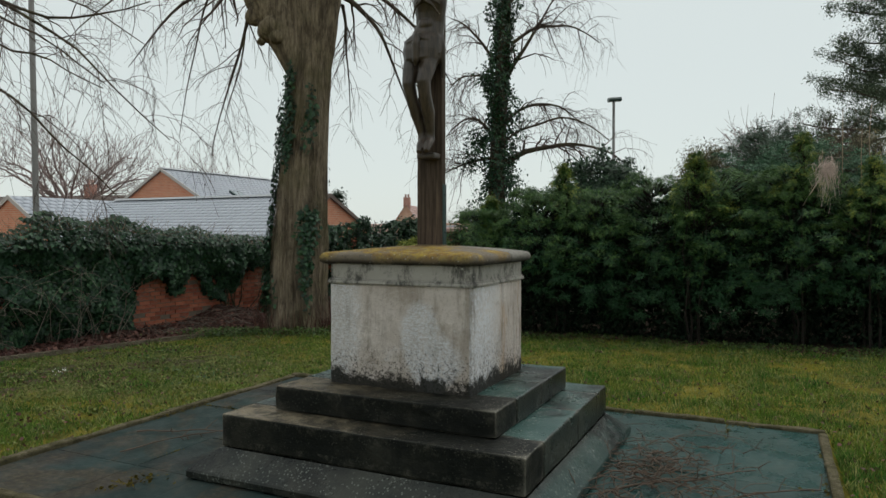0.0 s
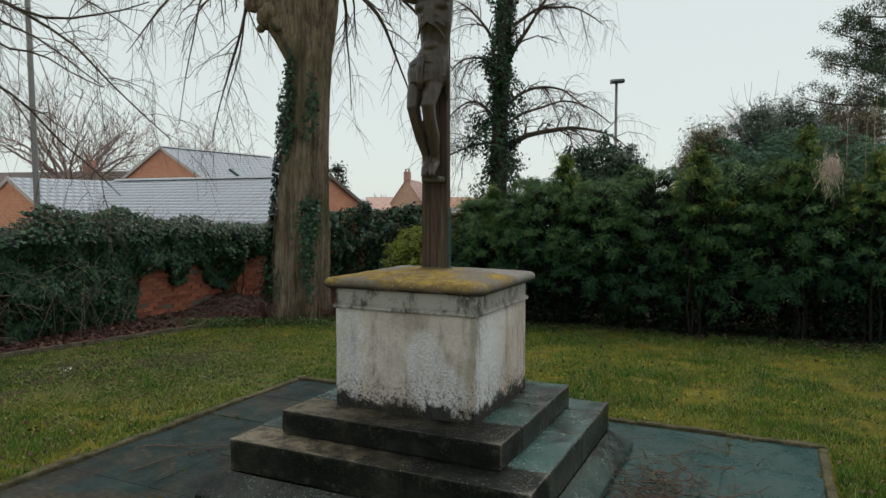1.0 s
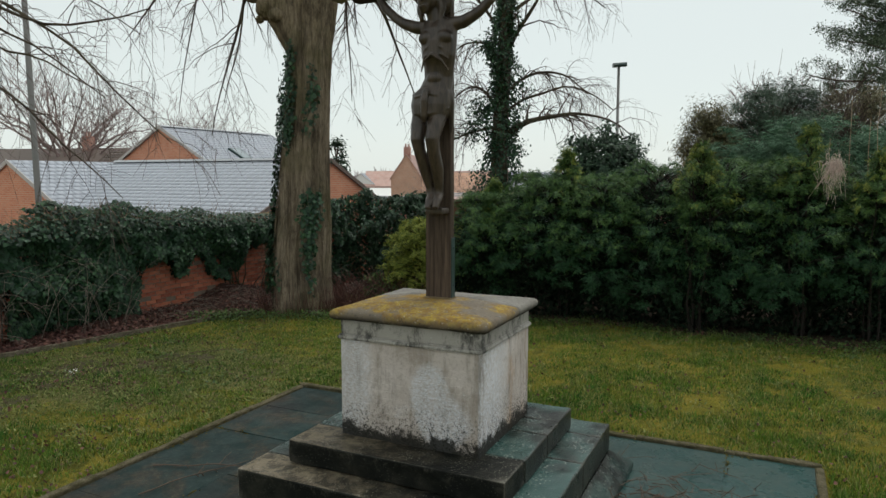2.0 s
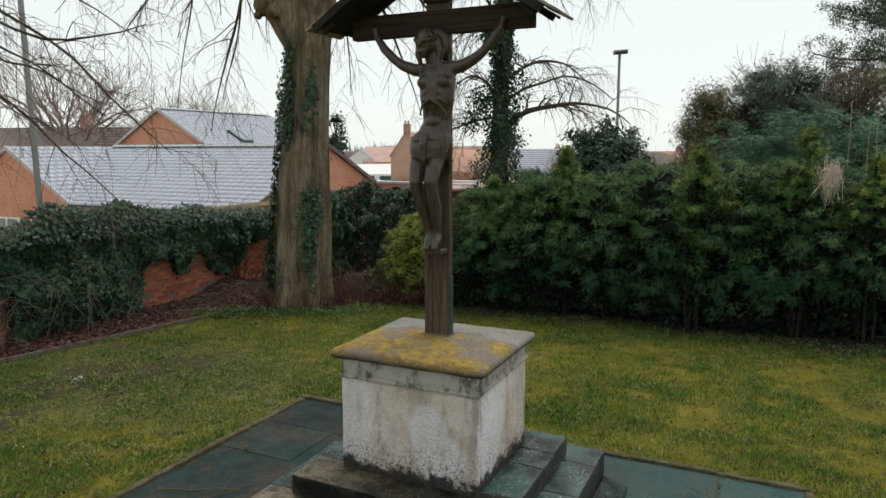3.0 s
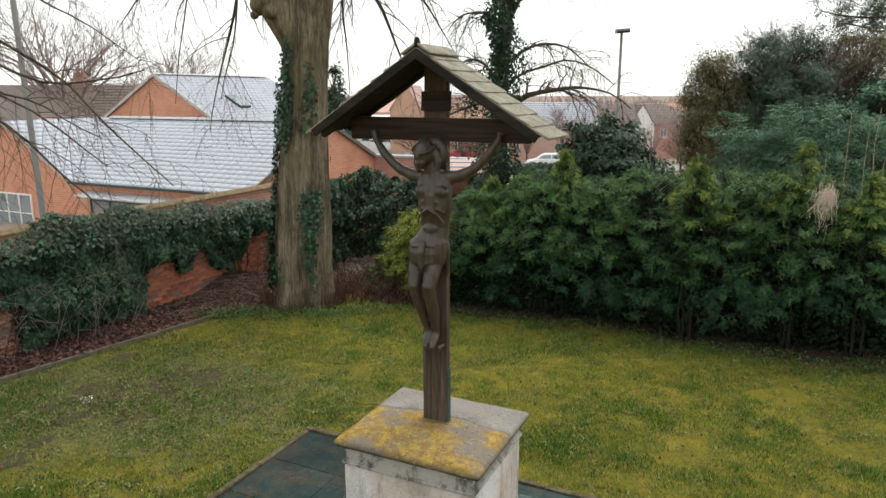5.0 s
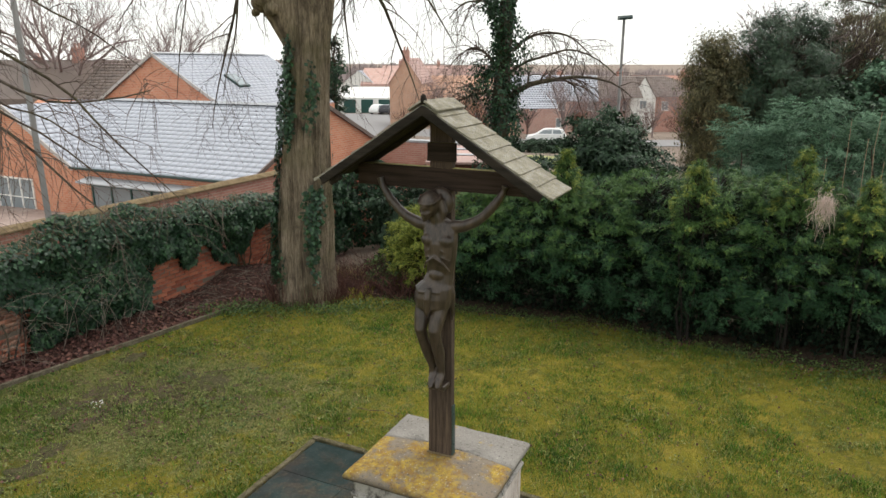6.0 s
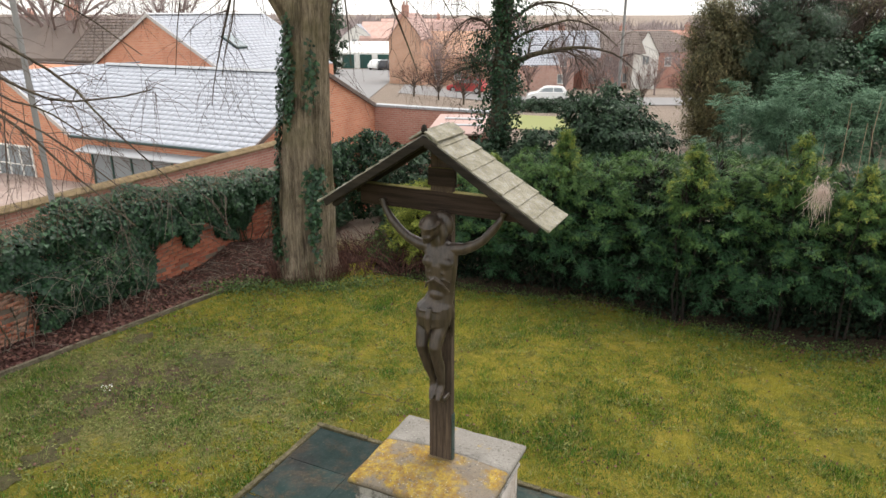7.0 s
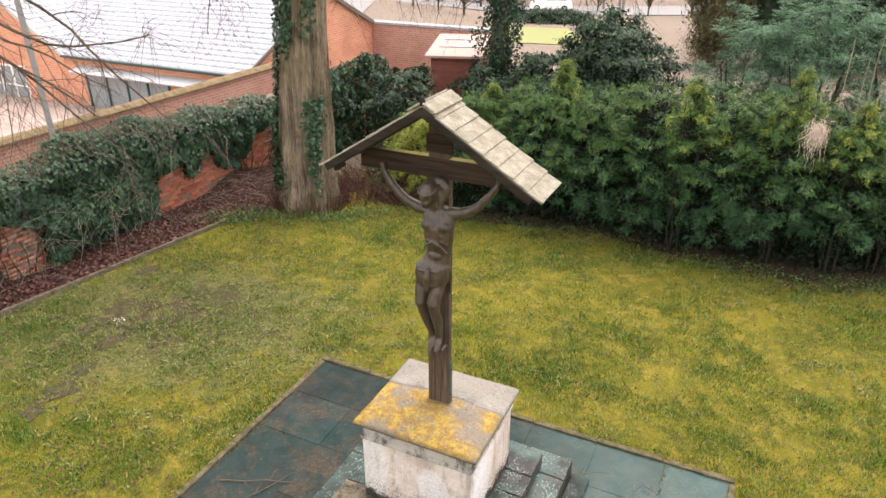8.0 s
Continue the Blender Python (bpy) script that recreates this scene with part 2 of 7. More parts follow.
def make_wood(name, dark, light, along="z", rough=0.75, moss=0.0):
    m = Nodes(name, rough, 0.14)
    stretch = {"z": (1, 1, 0.05), "x": (0.05, 1, 1), "y": (1, 0.05, 1)}[along]
    grain = m.noise(45, 6, 0.7, m.scaled(*stretch))
    broad = m.noise(4, 4, 0.6, m.scaled(*[s ** 0.4 for s in stretch]))
    c = m.mix(m.ramp(grain, 0.3, 0.7), dark, light)
    c = m.mix(m.math("MULTIPLY", m.ramp(broad, 0.4, 0.7), 0.5), c, tuple(0.55 * v for v in dark))
    if moss:
        c = m.mix(m.math("MULTIPLY", m.math("MULTIPLY", m.ramp(m.up(), 0.6, 0.9), m.ramp(m.noise(6, 6, 0.7), 0.30, 0.55)), moss), c, (0.22, 0.19, 0.05))
    m.bump(grain, 0.55, 0.004)
    return m.done(c)


def make_carved():
    """Old varnished carving: dark in the hollows, rubbed pale on the high places."""
    m = Nodes("dark_carved_hardwood", 0.42, 0.5)
    grain = m.noise(38, 6, 0.7, m.scaled(1, 1, 0.12))
    c = m.mix(m.ramp(grain, 0.3, 0.7), (0.022, 0.015, 0.011), (0.070, 0.049, 0.036))
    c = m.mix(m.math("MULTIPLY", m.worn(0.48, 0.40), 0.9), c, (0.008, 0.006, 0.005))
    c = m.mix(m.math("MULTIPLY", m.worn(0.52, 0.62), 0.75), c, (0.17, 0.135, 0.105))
    c = m.mix(m.math("MULTIPLY", m.ramp(m.noise(7, 6, 0.7), 0.52, 0.66), 0.6), c, (0.025, 0.020, 0.015))
    m.bump(grain, 0.3, 0.003)
    return m.done(c)


def make_brick(name, a, b, pale=0.3):
    m = Nodes(name, 0.9, 0.2)
    r = m.one()
    i = m.island()
    pick = m.math("FRACT", m.math("ADD", r, i))
    c = m.mix(pick, a, b)
    c = m.mix(m.math("MULTIPLY", m.ramp(m.noise(2.0, 6, 0.75), 0.42, 0.60), pale), c, (0.45, 0.35, 0.27))
    c = m.mix(m.math("MULTIPLY", m.ramp(m.noise(5, 7, 0.75), 0.50, 0.66), 0.75), c, (0.060, 0.045, 0.038))
    c = m.hue(c, m.math("ADD", 0.78, m.math("MULTIPLY", m.math("FRACT", m.math("MULTIPLY", pick, 13.7)), 0.4)))
    m.bump(m.noise(60, 5), 0.6, 0.006)
    return m.done(c)


def make_bond(name, a, b, mortar, sx=0.225, sz=0.075):
    """Brickwork of a far facade: courses and joints as relief in the material."""
    m = Nodes(name, 0.9, 0.2)
    s = m.n.new("ShaderNodeSeparateXYZ")
    m.l.new(m.where, s.inputs[0])
    j = m.n.new("ShaderNodeCombineXYZ")
    m.l.new(m.math("ADD", s.outputs["X"], s.outputs["Y"]), j.inputs["X"])
    m.l.new(s.outputs["Z"], j.inputs["Y"])
    t = m.n.new("ShaderNodeTexBrick")
    m.l.new(j.outputs[0], t.inputs["Vector"])
    t.inputs["Scale"].default_value = 1.0
    t.inputs["Brick Width"].default_value, t.inputs["Row Height"].default_value = sx, sz
    t.inputs["Mortar Size"].default_value = 0.009
    for key, value in (("Color1", a), ("Color2", b), ("Mortar", mortar)):
        t.inputs[key].default_value = (*value, 1)
    c = m.mix(m.math("MULTIPLY", m.ramp(m.noise(0.9, 4), 0.45, 0.7), 0.35), t.outputs["Color"], tuple(0.6 * v for v in a))
    m.bump(m.math("SUBTRACT", 1.0, t.outputs["Fac"]), 0.4, 0.01)
    return m.done(c)


def make_slate(name, a, b):
    m = Nodes(name, 0.55, 0.4)
    c = m.mix(m.island(), a, b)
    c = m.mix(m.math("MULTIPLY", m.ramp(m.noise(0.8, 4), 0.4, 0.7), 0.3), c, tuple(1.25 * v for v in b))
    m.bump(m.noise(30, 4), 0.08, 0.002)
    return m.done(c)


def make_lawn():
    m = Nodes("mossy_winter_lawn", 0.95, 0.1)
    c = m.mix(m.ramp(m.noise(0.9, 6, 0.7), 0.28, 0.72), (0.140, 0.140, 0.020), (0.245, 0.215, 0.028))
    c = m.mix(m.math("MULTIPLY", m.ramp(m.noise(4.2, 7, 0.75, None, 0.4), 0.47, 0.60), 0.70), c, (0.31, 0.245, 0.042))
    c = m.mix(m.math("MULTIPLY", m.ramp(m.noise(2.1, 8, 0.8, None, 0.5), 0.50, 0.62), 0.75), c, (0.085, 0.095, 0.022))
    c = m.mix(m.math("MULTIPLY", m.ramp(m.noise(13.0, 8, 0.8), 0.55, 0.66), 0.7), c, (0.20, 0.155, 0.075))
    dx, dy = m.math("MULTIPLY", m.math("ADD", m.axis("X"), 4.3), 0.62), m.math("SUBTRACT", m.axis("Y"), 8.6)
    away = m.math("SQRT", m.math("ADD", m.math("MULTIPLY", dx, dx), m.math("MULTIPLY", dy, dy)))
    thatch = m.math("ADD", away, m.math("MULTIPLY", m.noise(2.6, 9, 0.8), 6.0))
    c = m.mix(m.math("MULTIPLY", m.ramp(thatch, 5.2, 4.3), 0.75), c, m.mix(m.ramp(m.noise(17, 7, 0.8), 0.4, 0.62), (0.095, 0.105, 0.040), (0.25, 0.235, 0.115)))
    bare = m.math("ADD", away, m.math("MULTIPLY", m.noise(3.4, 9, 0.85, None, 0.6), 8.5))
    c = m.mix(m.math("MULTIPLY", m.ramp(bare, 5.05, 4.65), 0.92), c, m.mix(m.noise(19, 6, 0.8), (0.045, 0.032, 0.026), (0.19, 0.135, 0.10)))
    # Land past the garden: brown ground, paled to stand in for distance haze.
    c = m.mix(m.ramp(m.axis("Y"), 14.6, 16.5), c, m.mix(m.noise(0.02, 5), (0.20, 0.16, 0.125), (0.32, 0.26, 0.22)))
    fine = m.noise(70, 4, 0.7)
    c = m.hue(c, m.math("ADD", 0.02, m.math("MULTIPLY", fine, 1.75)))
    m.bump(m.math("ADD", fine, m.math("MULTIPLY", m.noise(16, 5, 0.7), 1.6)), 1.0, 0.035)
    return m.done(c)


def make_grass():
    """Blades: cool green, yellower by broad patches, tan where the sward is thin."""
    m = Nodes("grass_blades", 0.6, 0.25)
    r = m.island()
    c = m.mix(m.ramp(m.noise(0.9, 5, 0.65), 0.36, 0.62), (0.050, 0.138, 0.018), (0.120, 0.195, 0.026))
    c = m.mix(m.math("MULTIPLY", m.ramp(m.noise(3.8, 6, 0.7), 0.50, 0.66), 0.6), c, (0.235, 0.225, 0.038))
    c = m.mix(m.math("MULTIPLY", m.ramp(m.noise(2.3, 6, 0.7, None, 0.6), 0.52, 0.66), 0.5), c, (0.042, 0.110, 0.034))
    c = m.mix(m.math("MULTIPLY", m.ramp(r, 0.86, 0.90), 0.8), c, (0.34, 0.28, 0.13))
    c = m.hue(c, m.math("ADD", m.math("MULTIPLY", m.math("FRACT", m.math("MULTIPLY", r, 37.0)), 1.35), 0.35))
    t, mx = m.n.new("ShaderNodeBsdfTranslucent"), m.n.new("ShaderNodeMixShader")
    mx.inputs[0].default_value = 0.3
    m.put(c, t.inputs["Color"])
    m.l.new(m.bsdf.outputs[0], mx.inputs[1])
    m.l.new(t.outputs[0], mx.inputs[2])
    m.l.new(mx.outputs[0], m.n["Material Output"].inputs["Surface"])
    return m.done(c)


def make_ground_cover(name, a, b, c3, scale=9):
    m = Nodes(name, 0.95, 0.15)
    c = m.mix(m.ramp(m.noise(scale, 6, 0.7), 0.35, 0.65), a, b)
    c = m.mix(m.math("MULTIPLY", m.ramp(m.cells(scale * 4), 0.1, 0.5), 0.5), c, c3)
    m.bump(m.noise(scale * 5, 5, 0.75), 0.9, 0.03)
    return m.done(c)


def make_bark(name, dark, light, green=(0.09, 0.085, 0.035)):
    m = Nodes(name, 0.92, 0.15)
    ridge = m.math("ADD", m.math("MULTIPLY", m.noise(15, 7, 0.72, m.scaled(1, 1, 0.08), 0.5), 0.55), m.math("MULTIPLY", m.noise(36, 5, 0.7, m.scaled(1, 1, 0.10), 0.8), 0.45))
    c = m.mix(m.ramp(ridge, 0.36, 0.64), dark, light)
    c = m.mix(m.math("MULTIPLY", m.ramp(m.noise(1.2, 4), 0.45, 0.65), 0.5), c, green)
    c = m.mix(m.math("MULTIPLY", m.ramp(m.noise(2.2, 7, 0.7, m.scaled(1, 1, 0.45), 0.4), 0.50, 0.66), 0.75), c, tuple(0.55 * v for v in dark))
    m.bump(ridge, 1.0, 0.05)
    return m.done(c)


def plain(name, colour, rough=0.6, metal=0.0, vary=0.25, scale=6.0):
    m = Nodes(name, rough, 0.4, metal)
    f = m.noise(scale, 5, 0.65)
    c = m.mix(f, tuple(v * (1 - vary) for v in colour), tuple(min(1, v * (1 + vary)) for v in colour))
    m.bump(m.noise(scale * 12, 3), 0.15, 0.003)
    return m.done(c)


def make_glass():
    m = Nodes("sky_painted_glass", 0.04, 0.6)
    m.bsdf.inputs["Transmission Weight"].default_value = 0.0
    # Opaque blue-grey panes: the sky's reflection is put into the base colour.
    return m.done(m.mix(m.noise(0.8, 2), (0.16, 0.19, 0.21), (0.32, 0.36, 0.38)))


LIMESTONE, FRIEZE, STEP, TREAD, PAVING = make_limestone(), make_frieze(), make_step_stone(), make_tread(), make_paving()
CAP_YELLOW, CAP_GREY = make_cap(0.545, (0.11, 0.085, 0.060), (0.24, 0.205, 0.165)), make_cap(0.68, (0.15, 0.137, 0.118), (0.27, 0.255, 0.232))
OAK_Z = make_wood("weathered_oak_upright", (0.036, 0.026, 0.020), (0.125, 0.090, 0.068))
OAK_X = make_wood("weathered_oak_crossbeam", (0.016, 0.011, 0.008), (0.050, 0.033, 0.026), "x", moss=0.85)
OAK_Y = make_wood("black_stained_boards", (0.012, 0.010, 0.008), (0.035, 0.028, 0.022), "y")
OAK_BLACK = make_wood("black_stained_rafters", (0.012, 0.010, 0.008), (0.035, 0.028, 0.022), "x")
CARVED = make_carved()
SHINGLE = make_ground_cover("lichened_grey_shingle", (0.20, 0.19, 0.17), (0.42, 0.40, 0.37), (0.30, 0.27, 0.17), 9)
STRAP = plain("green_painted_iron", (0.025, 0.05, 0.048), 0.4)
BRICK = make_brick("old_red_garden_brick", (0.25, 0.068, 0.042), (0.43, 0.140, 0.080), 0.5)
MORTAR = plain("dirty_lime_mortar", (0.155, 0.122, 0.095), 0.95, vary=0.4, scale=9)
COPING = make_ground_cover("lichened_brick_coping", (0.12, 0.08, 0.058), (0.27, 0.185, 0.125), (0.19, 0.155, 0.07), 7)
NEW_BRICK = make_bond("orange_house_brick", (0.55, 0.205, 0.12), (0.62, 0.275, 0.165), (0.56, 0.39, 0.30))
# RED_BRICK and VILLAGE_BRICK are paled: distance haze is put into their colours.
RED_BRICK = make_bond("red_house_brick", (0.42, 0.19, 0.15), (0.50, 0.25, 0.20), (0.48, 0.38, 0.32))
VILLAGE_BRICK = make_bond("haze_paled_village_brick", (0.54, 0.32, 0.275), (0.62, 0.40, 0.345), (0.58, 0.47, 0.42))
DARK_BRICK = make_bond("dark_red_shed_brick", (0.20, 0.060, 0.045), (0.25, 0.085, 0.065), (0.16, 0.085, 0.065))
TAN_BRICK = make_bond("tan_house_brick", (0.56, 0.31, 0.21), (0.62, 0.37, 0.26), (0.57, 0.43, 0.34))
SLATE = make_slate("blue_grey_slate", (0.358, 0.378, 0.428), (0.366, 0.386, 0.436))
DARK_TILE = make_slate("brown_roof_tile", (0.11, 0.085, 0.075), (0.17, 0.13, 0.11))
PINK_TILE = make_slate("faded_red_roof_tile", (0.36, 0.22, 0.19), (0.42, 0.27, 0.235))
EDGING = make_ground_cover("weathered_edging_board", (0.12, 0.10, 0.08), (0.24, 0.20, 0.16), (0.10, 0.09, 0.05), 8)
LEAD = plain("lead_grey_sheet", (0.36, 0.37, 0.39), 0.5)
WHITE = plain("white_paint", (0.78, 0.77, 0.74), 0.5, vary=0.06)
VERGE = plain("weathered_white_verge", (0.46, 0.43, 0.41), 0.7, vary=0.15)
GREEN_PAINT = plain("dark_green_paint", (0.02, 0.075, 0.065), 0.4)
GLASS = make_glass()
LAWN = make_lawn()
# Hedge-bed soil, its tone lowered to hold the shade under the boughs.
SOIL_DARK = make_ground_cover("shade_dark_soil", (0.016, 0.012, 0.009), (0.040, 0.028, 0.020), (0.07, 0.045, 0.03), 12)
SOIL = make_ground_cover("leaf_litter_on_soil", (0.020, 0.010, 0.009), (0.062, 0.030, 0.025), (0.085, 0.05, 0.038), 12)
MOSS = make_ground_cover("yellow_moss", (0.12, 0.09, 0.012), (0.22, 0.16, 0.02), (0.05, 0.05, 0.015), 25)
KERB = make_ground_cover("mossy_dark_kerb", (0.06, 0.050, 0.036), (0.20, 0.165, 0.12), (0.09, 0.085, 0.03), 11)
GRASS = make_grass()
BARK = make_bark("grey_brown_lime_bark", (0.090, 0.068, 0.050), (0.335, 0.268, 0.195))
# Yew stems far below BARK_DARK: the hedge's inner shade as colour.
BARK_SHADE = plain("shade_dark_yew_bark", (0.018, 0.013, 0.010), 0.95, vary=0.4)
BARK_DARK = make_bark("dark_bark", (0.045, 0.035, 0.028), (0.12, 0.095, 0.075))
# Paler than TWIG for far trees: the haze is painted into the colour.
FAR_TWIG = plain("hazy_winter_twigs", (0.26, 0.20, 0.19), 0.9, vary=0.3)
TWIG = plain("winter_twigs", (0.085, 0.06, 0.048), 0.85, vary=0.35)
BRAMBLE = plain("grey_bramble_stems", (0.15, 0.122, 0.10), 0.9, vary=0.4)
DRY_STEM = plain("dead_bramble_stems", (0.11, 0.075, 0.055), 0.9, vary=0.4)
PLUME = plain("dry_plume_down", (0.62, 0.49, 0.44), 0.95, vary=0.25, scale=14)
CANE = plain("dry_cane", (0.34, 0.25, 0.17), 0.8, vary=0.3, scale=9)
STRAW_DARK = plain("brown_dead_growth", (0.22, 0.155, 0.10), 0.9, vary=0.4, scale=3)
IVY = leaf_material("dark_ivy_leaves", (0.005, 0.024, 0.011), (0.036, 0.082, 0.032), (0.014, 0.048, 0.024), 0.08, 0.42, 0.32)
YEW = leaf_material("yew_sprays", (0.008, 0.032, 0.017), (0.037, 0.096, 0.035), (0.023, 0.074, 0.030), 0.12, 0.50, 0.24)
# Darker leaf copy that paints the shade inside the yews and ivy.
YEW_DEEP = leaf_material("shade_dark_inner_leaves", (0.006, 0.015, 0.010), (0.018, 0.034, 0.018), (0.018, 0.021, 0.013), 0.05, 0.8, 0.08)
YEW_TIP = leaf_material("young_yew_growth", (0.030, 0.086, 0.026), (0.095, 0.155, 0.036), (0.055, 0.118, 0.030), 0.08, 0.50, 0.20)
YEW_GOLD = leaf_material("golden_yew_sprays", (0.075, 0.135, 0.026), (0.28, 0.28, 0.055), (0.17, 0.205, 0.036), 0.06, 0.6, 0.12)
CYPRESS = leaf_material("grey_green_cypress", (0.042, 0.110, 0.066), (0.125, 0.210, 0.130), (0.090, 0.165, 0.098), 0.15, 0.65, 0.15)
HOLLY = leaf_material("dark_evergreen_leaves", (0.013, 0.034, 0.021), (0.040, 0.074, 0.038), (0.030, 0.060, 0.030), 0.1, 0.5, 0.25)
OLIVE = leaf_material("olive_brown_leaves", (0.065, 0.072, 0.034), (0.19, 0.150, 0.072), (0.085, 0.095, 0.042), 0.2, 0.6)
PINE = leaf_material("pine_needles", (0.032, 0.060, 0.038), (0.085, 0.118, 0.064), (0.060, 0.084, 0.036), 0.2, 0.5)
WEED = leaf_material("fresh_green_weeds", (0.050, 0.095, 0.028), (0.100, 0.150, 0.035), (0.070, 0.115, 0.035), 0.3, 0.5)
LITTER = leaf_material("fallen_leaves", (0.050, 0.020, 0.017), (0.155, 0.075, 0.055), (0.085, 0.032, 0.028), 0.1, 0.7)
# Asphalt lightened: haze over the village is put into its tone.
ASPHALT = plain("worn_asphalt", (0.20, 0.195, 0.195), 0.85, vary=0.2, scale=1.5)
GALVANISED = plain("galvanised_steel", (0.165, 0.160, 0.155), 0.7, 0.0, 0.2, 3)
TYRE = plain("black_rubber", (0.02, 0.02, 0.02), 0.8)
ALLOY = plain("alloy_rim", (0.5, 0.5, 0.5), 0.35, 0.8)
CAR_DARK = plain("dark_grey_car_paint", (0.045, 0.045, 0.052), 0.3, vary=0.05)
CAR_WHITE, CAR_RED = plain("white_car_paint", (0.80, 0.80, 0.79), 0.25, vary=0.03), plain("red_car_paint", (0.48, 0.07, 0.07), 0.25, vary=0.05)
# Pale mauve tone carries the horizon haze in the base colour.
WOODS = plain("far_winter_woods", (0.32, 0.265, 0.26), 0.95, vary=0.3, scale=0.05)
DRY_GRASS = leaf_material("dry_grass_tufts", (0.10, 0.16, 0.03), (0.30, 0.29, 0.10), (0.14, 0.19, 0.04), 0.3, 0.6)
SPOT_SOIL = make_ground_cover("bare_damp_lawn_soil", (0.026, 0.023, 0.014), (0.090, 0.076, 0.042), (0.11, 0.10, 0.045), 14)
THATCH = leaf_material("pale_moss_and_thatch", (0.085, 0.120, 0.032), (0.225, 0.230, 0.095), (0.14, 0.16, 0.055), 0.15, 0.85, 0.05)

# ---------------------------------------------------------------- building helpers
rng = np.random.default_rng(7)
FR = pose(-0.088, 4.658, 0, 0, 0, -25.5)      # the monument's own axes: x along its front, y to its back
WR = pose(-5.05, 13.3, 0, 0, 0, 62.0)         # the garden wall's axes: x along it, y away from the lawn


def smooth01(x, a, b):
    t = np.clip((np.asarray(x, float) - a) / (b - a), 0, 1)
    return t * t * (3 - 2 * t)


def ground_z(x, y):
    """Height of the ground: the lawn falls gently away, the land behind falls further."""
    x, y = np.asarray(x, float), np.asarray(y, float)
    z = 0.105 + 0.0079 * np.clip(x, -12, 12) - 0.035 * np.clip(y, 3.2, 16)
    z = np.minimum(z, -0.02)
    return z - (0.033 + 0.027 * smooth01(x, -6, 10)) * (np.clip(y, 16, 110) - 16)


def gz(x, y):
    return float(ground_z(x, y))


def empty(name, m, label, category, group="", kind=""):
    ob = new(name)
    ob.empty_display_size = 0.2
    ob.matrix_world = m
    return tagged(ob, label, category, group, kind)


def finish(bm, name, material, smooth=False):
    me = bpy.data.meshes.new(name)
    bm.to_mesh(me)
    bm.free()
    me.materials.append(material)
    if smooth:
        me.polygons.foreach_set("use_smooth", [True] * len(me.polygons))
    return me


def part(name, bm, material, parent, label="", smooth=False):
    """One mesh object under a thing or a part; bm is a bmesh or a mesh."""
    me = bm if isinstance(bm, bpy.types.Mesh) else finish(bm, name, material, smooth)
    ob = new(name, me)
    ob.parent = parent
    return tagged(ob, label)


def thing(name, bm, material, m, label, category, group="", kind="", smooth=False):
    me = bm if isinstance(bm, bpy.types.Mesh) else finish(bm, name, material, smooth)
    ob = new(name, me)
    ob.matrix_world = m
    return tagged(ob, label, category, group, kind)


def mesh_np(name, verts, faces, material, smooth=False):
    """A mesh from numpy arrays: verts (n, 3), faces (m, k)."""
    verts, faces = np.asarray(verts, np.float32), np.asarray(faces, np.int32)
    me = bpy.data.meshes.new(name)
    k = faces.shape[1]
    me.vertices.add(len(verts))
    me.vertices.foreach_set("co", verts.ravel())
    me.loops.add(faces.size)
    me.loops.foreach_set("vertex_index", faces.ravel())
    me.polygons.add(len(faces))
    me.polygons.foreach_set("loop_start", np.arange(0, faces.size, k, dtype=np.int32))
    if smooth:
        me.polygons.foreach_set("use_smooth", np.ones(len(faces), bool))
    me.materials.append(material)
    me.update(calc_edges=True)
    return me


def box(x0, x1, y0, y1, z0, z1, bevel=0.0, seg=1, bm=None):
    bm = bm or bmesh.new()
    got = bmesh.ops.create_cube(bm, size=1.0, matrix=Matrix.LocRotScale(((x0 + x1) / 2, (y0 + y1) / 2, (z0 + z1) / 2), None, (x1 - x0, y1 - y0, z1 - z0)))
    if bevel:
        edges = list({e for v in got["verts"] for e in v.link_edges})
        bmesh.ops.bevel(bm, geom=edges, offset=bevel, segments=seg, affect="EDGES", profile=0.5)
    return bm


def stone(x0, x1, y0, y1, z0, z1, bevel=0.012, rough=0.004, step=0.12, seed=0.0):
    """A worn block: bevelled, cut fine and pushed about by noise."""
    bm = box(x0, x1, y0, y1, z0, z1, bevel, 2)
    for axis, a, b in ((0, x0, x1), (1, y0, y1), (2, z0, z1)):
        n = int((b - a) / step)
        for i in range(1, n + 1):
            co, no = [0, 0, 0], [0, 0, 0]
            co[axis], no[axis] = a + (b - a) * i / (n + 1), 1
            bmesh.ops.bisect_plane(bm, geom=bm.verts[:] + bm.edges[:] + bm.faces[:], plane_co=co, plane_no=no)
    bm.normal_update()
    for v in bm.verts:
        p = v.co + Vector((seed, seed * 2.3, 0))
        v.co += v.normal * (rough * (noise.noise(p * 6) + 0.7 * noise.noise(p * 19)))
    return bm


def lathe(rings, sides=16, bm=None, cx=0.0, cy=0.0):
    """A turned solid from (radius, z) rings."""
    bm = bm or bmesh.new()
    loops = [[bm.verts.new((cx + r * math.cos(2 * math.pi * i / sides), cy + r * math.sin(2 * math.pi * i / sides), z)) for i in range(sides)] for r, z in rings]
    for a, b in zip(loops, loops[1:]):
        for i in range(sides):
            bm.faces.new((a[i], a[(i + 1) % sides], b[(i + 1) % sides], b[i]))
    bm.faces.new(loops[0][::-1])
    bm.faces.new(loops[-1])
    return bm


